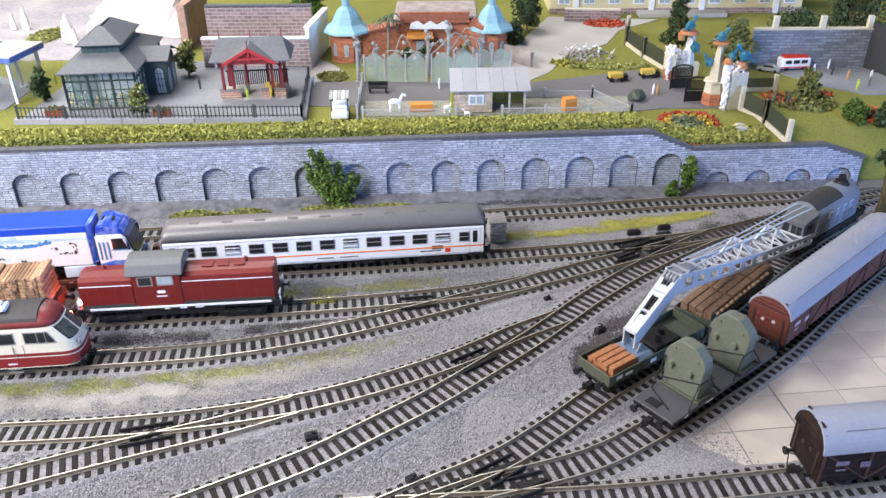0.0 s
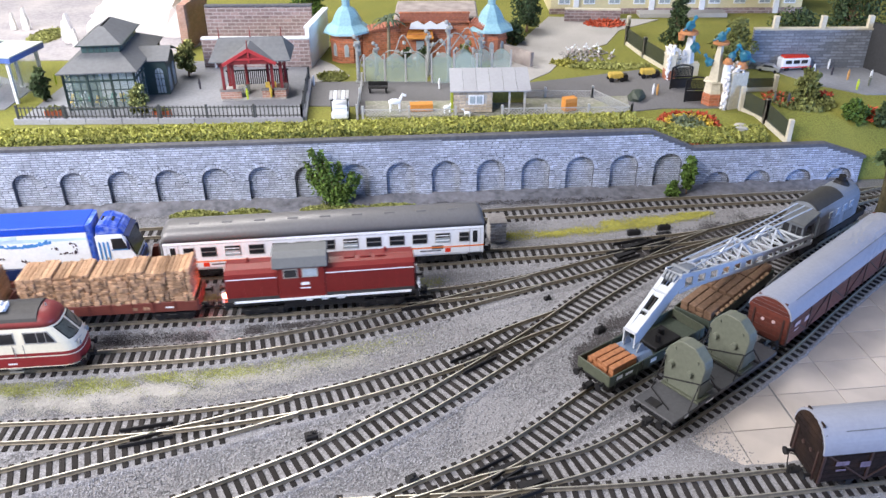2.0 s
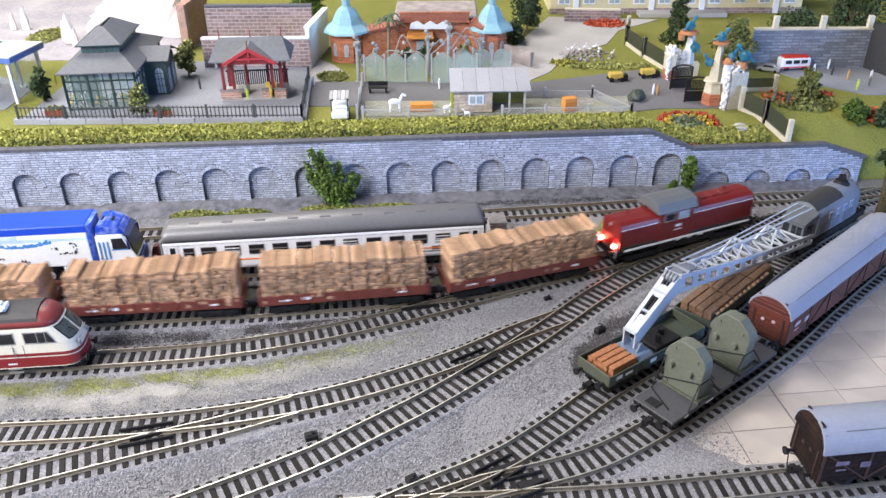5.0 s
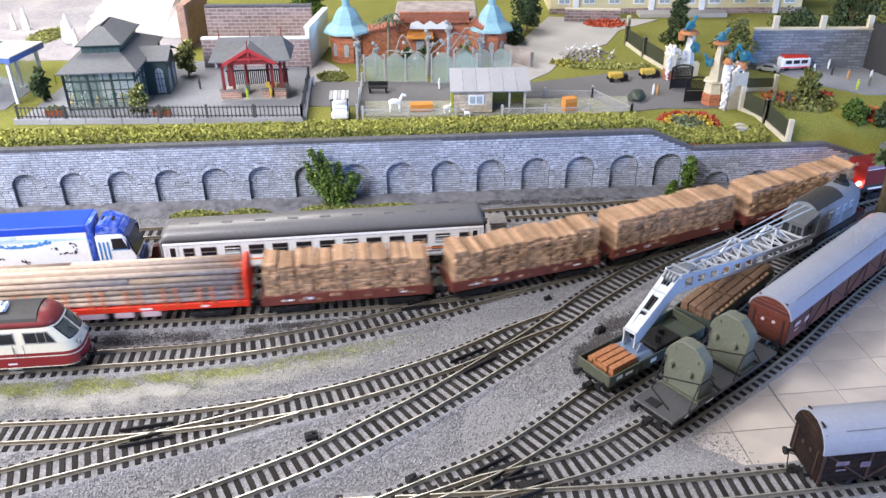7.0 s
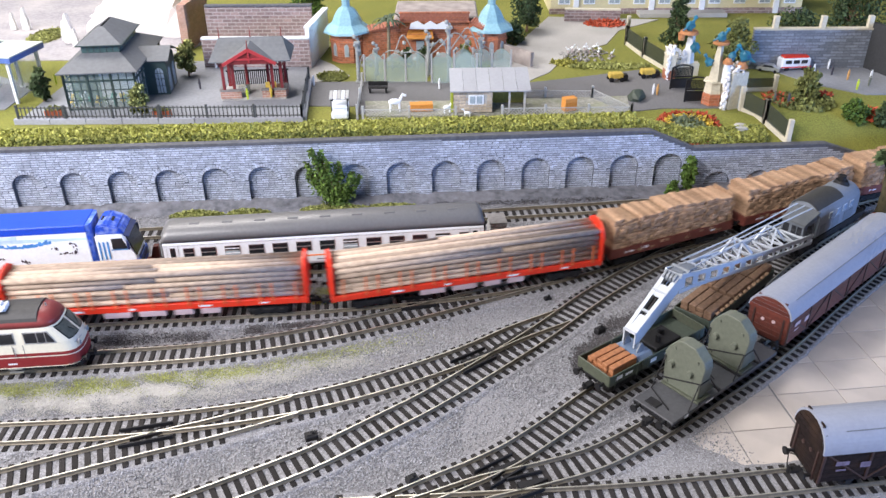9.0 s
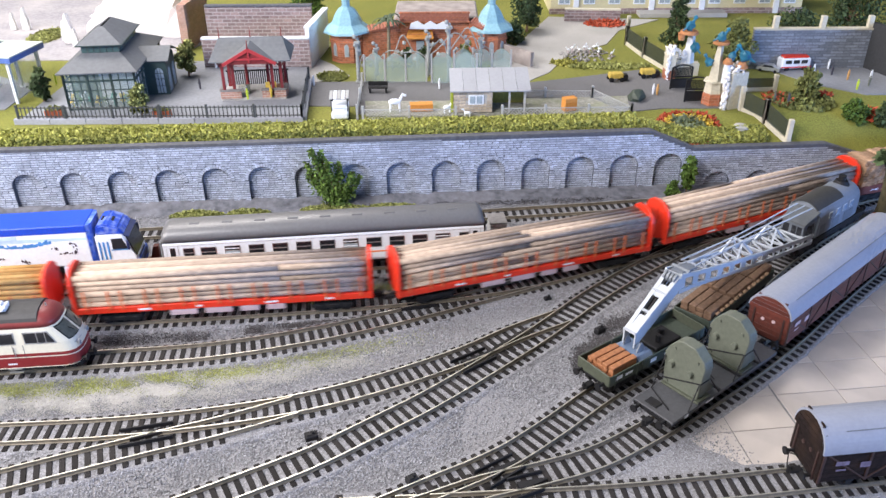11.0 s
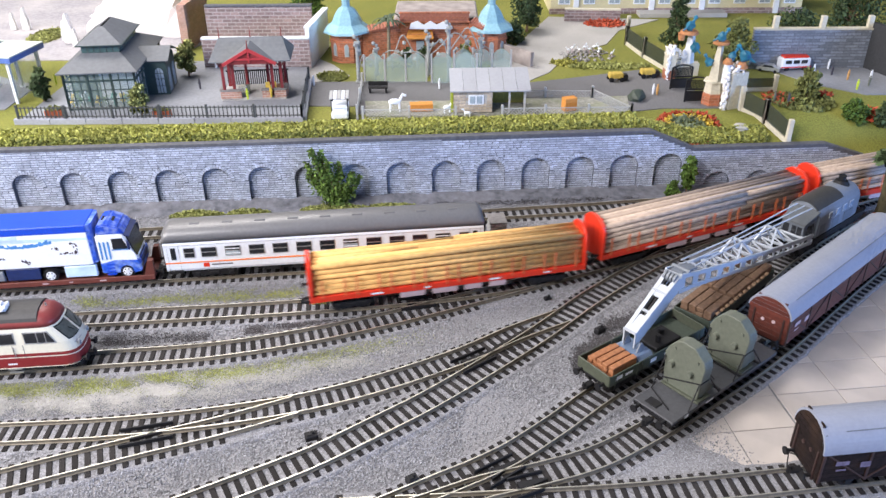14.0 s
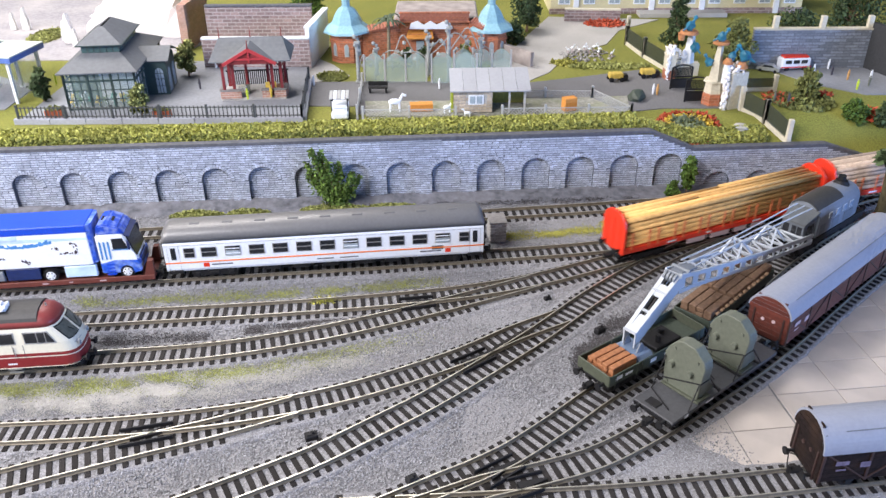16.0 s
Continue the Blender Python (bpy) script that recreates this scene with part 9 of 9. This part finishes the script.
shrub(345, 935, 61, 58, 66, 2800, M["olive_leaf"], "loose olive green tree behind the gate", "tree", "tree", seed=27, clumps=14)
shrub(296, 1005, 61, 40, 96, 3000, M["dark_leaf"], "tall dark conifer beside the gate", "conifer", "tree", seed=28, clumps=18, cone=True)
shrub(120, 1130, 61, 60, 60, 2400, M["dark_leaf"], "dark leafy tree behind the path", "tree", "tree", seed=29, clumps=14)
shrub(95, 1075, 61, 44, 24, 1500, M["lavender"] if "lavender" in M else M["dark_leaf"], "low dark shrub with violet tinge", seed=30, clumps=9)
shrub(-190, 1150, 61, 70, 70, 2600, M["bush_green"], "green tree behind the brick wall", "tree", "tree", seed=31, clumps=14)
shrub(470, 1060, 61, 90, 40, 2600, M["dark_leaf"], "dark hedge-like trees behind the wall", "tree", "tree", seed=32, clumps=14)
shrub(560, 1100, 61, 110, 70, 3000, M["dark_leaf"], "dark trees behind the wall", "tree", "tree", seed=33, clumps=14)


# walls and buildings at the back
def plain_wall(name, x0, y0, x1, y1, z0, z1, thick, material, label, cap=None):
    t = thing(name, 0, 0, 0, 0, label, "wall")
    bm = bmesh.new()
    bar(bm, (x0, y0, (z0 + z1) / 2), (x1, y1, (z0 + z1) / 2), thick, z1 - z0)
    part("masonry", bm, material, t)
    if cap:
        bm = bmesh.new()
        bar(bm, (x0, y0, z1 + 1), (x1, y1, z1 + 1), thick + 3, 2)
        part("cap", bm, cap, t)
    return t


M["brick_dark"] = coursed("mauve_brick", (0.3, 0.22, 0.22), (0.42, 0.38, 0.38), 11.0, 4.4)
M["dark_panel"] = mat("dark_panel", (0.035, 0.037, 0.042), 0.7, var=0.2)
M["slate_wall"] = coursed("blue_grey_wall", (0.24, 0.27, 0.33), (0.13, 0.15, 0.19), 16.0, 3.6)
plain_wall("garden_wall", -300, 1030, -165, 1030, 60, 121, 6, M["brick_dark"], "mauve brick garden wall with dark cap", M["coping"])
plain_wall("garden_wall", -290, 962, -160, 962, 60, 98, 5, M["brick_dark"], "mauve garden wall with white cap behind the pavilion", M["white"])
plain_wall("garden_wall", -162, 962, -152, 1060, 60, 110, 5, M["white"], "white side garden wall", M["white"])
plain_wall("garden_wall", 372, 952, 512, 952, 58, 108, 6, M["slate_wall"], "blue-grey retaining wall with pale cap", M["cream_stone"])
plain_wall("garden_wall", 512, 955, 560, 820, 58, 116, 6, M["dark_panel"], "dark grey panel wall at the corner", None)
plain_wall("garden_wall", 180, 1185, 260, 1178, 58, 78, 6, M["brick_dark"], "low brick terrace wall before the mansion", M["cream_stone"])
plain_wall("garden_wall", 70, 1010, 110, 960, 58, 80, 5, M["rock_grey"], "rough stone wall along the path", None)
plain_wall("garden_wall", -335, 1040, -330, 1130, 60, 120, 10, M["brick_floor"], "buff stone wall beside the white rocks", None)
for x in (396, 452, 508):
    bm = bmesh.new()
    box(bm, -3, 3, -3, 3, 0, 14, 0.4)
    ob = part("wall_post", bm, M["cream_stone"])
    ob.matrix_basis = pose(x * MM, 0.952, 0.110)
    tagged(ob, "cream post on the wall cap", "post", "posts on the wall")


def white_rocks():
    t = thing("white_rock", -425, 1130, DECK - 4, 0, "large faceted white plaster rock behind the pavilions", "rocks")
    rnd = random.Random(12)
    for x0, x1, y0, y1, z in ((-62, 66, -18, 60, 54), (-50, 20, -6, 70, 66), (40, 74, -26, 20, 44), (-74, -50, -14, 40, 30)):
        bm = bmesh.new()
        prof = [(x0, 0), (x0 + 4, z * 0.55), (x0 + 14, z * 0.8), ((x0 + x1) / 2, z), (x1 - 8, z * 0.86), (x1, z * 0.4), (x1 + 2, 0)]
        prism(bm, prof, y0, y1, "y")
        bmesh.ops.subdivide_edges(bm, edges=list(bm.edges), cuts=3, use_grid_fill=True)
        for v in bm.verts:
            k = noise.noise_vector(v.co * 0.06) * 5 + noise.noise_vector(v.co * 0.16) * 2
            v.co += Vector((k.x, k.y, k.z if v.co.z > 1 else 0))
        part("rock", bm, M["plaster"], t)


white_rocks()
for x, y, s in ((-502, 1078, 1.15), (-514, 1092, 0.8), (-594, 1150, 0.9), (-612, 1150, 0.7), (-488, 1062, 0.7), (-255, 990, 0.7), (-235, 995, 0.8), (-215, 985, 0.7), (-190, 990, 0.8)):
    bm = bmesh.new()
    prism(bm, [(-6, 0), (-5, 14), (-1, 34), (2, 36), (5, 16), (7, 0)], -4, 4, "y")
    bmesh.ops.bevel(bm, geom=list(bm.edges), offset=1.2, segments=2, affect="EDGES")
    for v in bm.verts:
        v.co *= s
    ob = part("white_statue", bm, M["plaster"])
    ob.matrix_basis = pose(x * MM, y * MM, (DECK - 1 if x < -300 else 97 if y < 970 else DECK - 1) * MM)
    tagged(ob, "white abstract plaster statue", "statue", "white plaster statues")


def kiosk():
    t = thing("kiosk", -503, 872, DECK - 2, -8, "white kiosk with green and blue edged roof", "kiosk")
    for x in (-42, -14, 14, 42):
        for y in (-26, 26):
            bm = bmesh.new()
            box(bm, x - 1.6, x + 1.6, y - 1.6, y + 1.6, 0, 46)
            part("post", bm, M["white"], t)
    bm = bmesh.new()
    box(bm, 41, 43, -24, 24, 4, 44)
    box(bm, -40, 40, 24, 26, 4, 44)
    part("pane", bm, M["glass_green"], t)
    bm = bmesh.new()
    box(bm, -46, 50, -32, 32, 46, 52, 0.4)
    part("roof_edge", bm, M["kiosk_blue"], t, "blue roof edge")
    bm = bmesh.new()
    hip_roof(bm, -46, 50, -32, 32, 53, -20, 24, -6, 6, 60)
    part("roof", bm, M["kiosk_green"], t, "pale green roof")
    bm = bmesh.new()
    prism(bm, [(-30, 52), (-18, 64), (-6, 52)], -33, -10, "y")
    part("dormer", bm, M["teal"], t)


M["kiosk_blue"] = mat("kiosk_blue", (0.1, 0.18, 0.5), 0.5)
M["kiosk_green"] = mat("kiosk_pale_green", (0.55, 0.62, 0.58), 0.6, var=0.1)
kiosk()


def mansion():
    t = thing("mansion", 355, 1230, DECK - 2, 0, "cream and yellow mansion facade with white-framed windows", "house")
    bm = bmesh.new()
    box(bm, -190, 190, 0, 90, 0, 120)
    wall = part("wall", bm, M["mansion_yellow"], t)
    bm = bmesh.new()
    box(bm, -192, 192, -3, 0, 0, 8, 0.3)
    part("base", bm, M["brick_dark"], t)
    for i in range(10):
        x = -170 + i * 37.8
        bm = bmesh.new()
        box(bm, x - 9, x + 9, -1.2, 0.5, 14, 44, 0.3)
        w = part("window", bm, M["white"], wall)
        for a in (-7.4, 0.6):
            for b in (16, 26, 35):
                bm = bmesh.new()
                box(bm, x + a, x + a + 6.8, -1.8, -0.8, b, b + 8)
                part("pane", bm, M["window_pale"], w)
    for x in (-152, -38, 38, 150):
        bm = bmesh.new()
        box(bm, x - 4, x + 4, -4, 0, 0, 60, 0.4)
        part("pilaster", bm, M["white"], wall)
    bm = bmesh.new()
    box(bm, -6, 54, -30, 0, 46, 49, 0.5)
    part("canopy", bm, M["kiosk_blue"], t, "blue entrance canopy")
    bm = bmesh.new()
    box(bm, -60, 70, -28, 0, 0, 6, 0.3)
    part("step", bm, M["path"], t)


M["mansion_yellow"] = mat("pale_yellow_render", (0.66, 0.6, 0.38), 0.8, var=0.08)
mansion()


# little vehicles in the park
def cart(x, y, rz):
    t = thing("toy_car", x, y, park_z(x, y) + 0.5, rz, "white open-topped toy car with striped canopy", "toy car")
    bm = bmesh.new()
    box(bm, -12, 12, -7, 7, 2, 8, 1.2)
    box(bm, -3, 12, -7, 7, 8, 11, 0.8)
    part("body", bm, M["white"], t)
    for i in range(5):
        bm = bmesh.new()
        box(bm, -10, 10, -8 + i * 3.3, -5.2 + i * 3.3, 18.5, 19.8, 0.3)
        part("canopy_slat", bm, M["white"] if i % 2 else M["fence_grey"], t)
    for sx in (-9, 9):
        for sy in (-6.5, 6.5):
            bm = bmesh.new()
            rod(bm, (sx, sy, 8), (sx, sy, 19), 0.5, 6)
            part("post", bm, M["black"], t)
            bm = bmesh.new()
            rod(bm, (sx * 0.85, sy - 1, 2.6), (sx * 0.85, sy + 1, 2.6), 2.6, 12)
            part("wheel", bm, M["black"], t)
    return t


cart(-106, 792, 95).scale = (1.25, 1.25, 1.25)


def wheelbarrow(x, y, rz):
    t = thing("toy_cart", x, y, park_z(x, y) + 0.6, rz, "yellow toy handcart with dark wheels", "toy cart", "yellow toy carts")
    bm = bmesh.new()
    box(bm, -8, 8, -5, 5, 4, 10, 0.6)
    part("tray", bm, M["cart_yellow"], t)
    for sx in (-6, 6):
        for sy in (-5.5, 5.5):
            bm = bmesh.new()
            rod(bm, (sx, sy - 0.8, 2.8), (sx, sy + 0.8, 2.8), 2.8, 12)
            part("wheel", bm, M["black"], t)
    bm = bmesh.new()
    box(bm, 8, 14, -4, 4, 2, 8, 0.5)
    part("tractor", bm, M["black"], t)


wheelbarrow(202, 905, 5)
wheelbarrow(242, 918, 5)


def bus(x, y, rz):
    t = thing("toy_van", x, y, park_z(x, y) + 0.6, rz, "white toy ambulance van with red roof stripe", "toy van")
    bm = bmesh.new()
    box(bm, -26, 26, -10, 10, 4, 22, 2.0)
    part("body", bm, M["white"], t)
    bm = bmesh.new()
    box(bm, -22, 22, -8, 8, 22, 25, 0.8)
    part("roof_bar", bm, M["bright_red"], t, "red roof section")
    bm = bmesh.new()
    for a in (-20, -6, 8):
        box(bm, a, a + 11, -10.3, -9.7, 13, 19)
    part("side_window", bm, M["window"], t)
    bm = bmesh.new()
    box(bm, -26, 26, -10.4, -10, 6, 8)
    part("stripe", bm, M["bright_red"], t)
    for sx in (-16, 16):
        for sy in (-9, 9):
            bm = bmesh.new()
            rod(bm, (sx, sy - 1, 4), (sx, sy + 1, 4), 4, 14)
            part("wheel", bm, M["black"], t)
    return t


bus(424, 945, 6).scale = (0.7, 0.7, 0.7)


def small_car(x, y, rz, m, label):
    t = thing("toy_car", x, y, park_z(x, y) + 0.6, rz, label, "toy car")
    bm = bmesh.new()
    prism(bm, [(-22, 3), (-22, 9), (-13, 10), (-8, 15), (8, 15), (14, 10), (22, 8.5), (22, 3)], -8.5, 8.5, "y")
    bmesh.ops.bevel(bm, geom=list(bm.edges), offset=0.8, segments=1, affect="EDGES")
    part("body", bm, m, t)
    bm = bmesh.new()
    prism(bm, [(-11.5, 10.5), (-7.6, 14.4), (7.6, 14.4), (12, 10.5)], -8.7, 8.7, "y")
    part("glazing", bm, M["window"], t)
    for sx in (-14, 14):
        for sy in (-8, 8):
            bm = bmesh.new()
            rod(bm, (sx, sy - 1, 3.2), (sx, sy + 1, 3.2), 3.2, 12)
            part("wheel", bm, M["black"], t)
    return t


small_car(392, 938, 150, M["silver"], "grey toy car parked before the wall").scale = (0.6, 0.6, 0.6)


def park_bench(x, y, rz, m=None):
    t = thing("bench", x, y, park_z(x, y) + 1.4, rz, "dark park bench on the asphalt", "bench")
    for i in range(3):
        bm = bmesh.new()
        box(bm, -11, 11, -4 + i * 2.6, -2 + i * 2.6, 5, 5.8)
        part("seat_slat", bm, M["black"], t)
    bm = bmesh.new()
    box(bm, -11, 11, 4, 4.8, 6, 11)
    part("backrest", bm, M["black"], t)
    for x0 in (-9, 9):
        bm = bmesh.new()
        box(bm, x0 - 0.8, x0 + 0.8, -4, 4.8, 0, 5)
        part("leg", bm, M["black"], t)


park_bench(-72, 868, 0)
blob_bm = bmesh.new()
blob(blob_bm, (0, 0, 5), 9, 3, 2, 0.4, 0.8)
ob = part("dark_boulder", blob_bm, M["green_dark"])
ob.matrix_basis = pose(0.212, 0.838, (DECK - 2) * MM)
tagged(ob, "dark rounded boulder beside the mesh fence", "boulder")
blob_bm = bmesh.new()
blob(blob_bm, (0, 0, 2), 9, 4, 2, 0.3, 0.45)
ob = part("pale_boulder", blob_bm, M["path"])
ob.matrix_basis = pose(0.307, 0.775, (park_z(307, 775)) * MM)
tagged(ob, "pale flat boulder on the lawn", "boulder")

# tree trunk close to the table's edge, at the train's way out
def edge_tree(x, y):
    t = shrub(x, y, 0, 44, 170, 900, M["dark_leaf"], "thick mossy dark tree at the table edge", "tree", "tree", seed=41, clumps=6, size=4)
    bm = bmesh.new()
    for k in range(9):
        rod(bm, (1.5 * math.sin(k), 0, -1 + k * 14), (1.5 * math.sin(k + 1), 0, 14 + k * 14), 8.5 - 0.3 * k, 10, 8.2 - 0.3 * k)
    part("stem", bm, M["bark"], t, "thick mossy stem")


M["bark"] = mat("mossy_bark", (0.07, 0.06, 0.03), 0.9, var=0.4, grain=200, bump=0.6, dist=0.002, col2=(0.09, 0.09, 0.03))
edge_tree(416, 670)


def planter(x, y, rz):
    t = thing("planter", x, y, DECK + 1.2, rz, "orange-red wooden planter behind the terrace fence", "planter", "orange planters")
    bm = bmesh.new()
    box(bm, -9, 9, -3.5, 3.5, 0, 6.5)
    body = part("box", bm, M["planter_red"], t)
    for i in range(6):
        bm = bmesh.new()
        box(bm, -9 + i * 3.05, -6.4 + i * 3.05, -4.3, -3.4, 0, 7.4, 0.2)
        part("slat", bm, M["planter_red"], body)
    rnd = np.random.RandomState(int(x) % 97 + 3)
    n = 120
    scatter("plants", np.stack([rnd.uniform(-8, 8, n), rnd.uniform(-3, 3, n), 6.8 + 3 * rnd.rand(n)], 1), 2.0, M["olive_leaf"], t, "", flat=True, rnd=rnd)


M["planter_red"] = random_tint(mat("orange_red_wood", (0.4, 0.1, 0.04), 0.65, var=0.15), 0.85, 1.15)
planter(-403, 792, 2)
planter(-290, 788, 2)


motions()
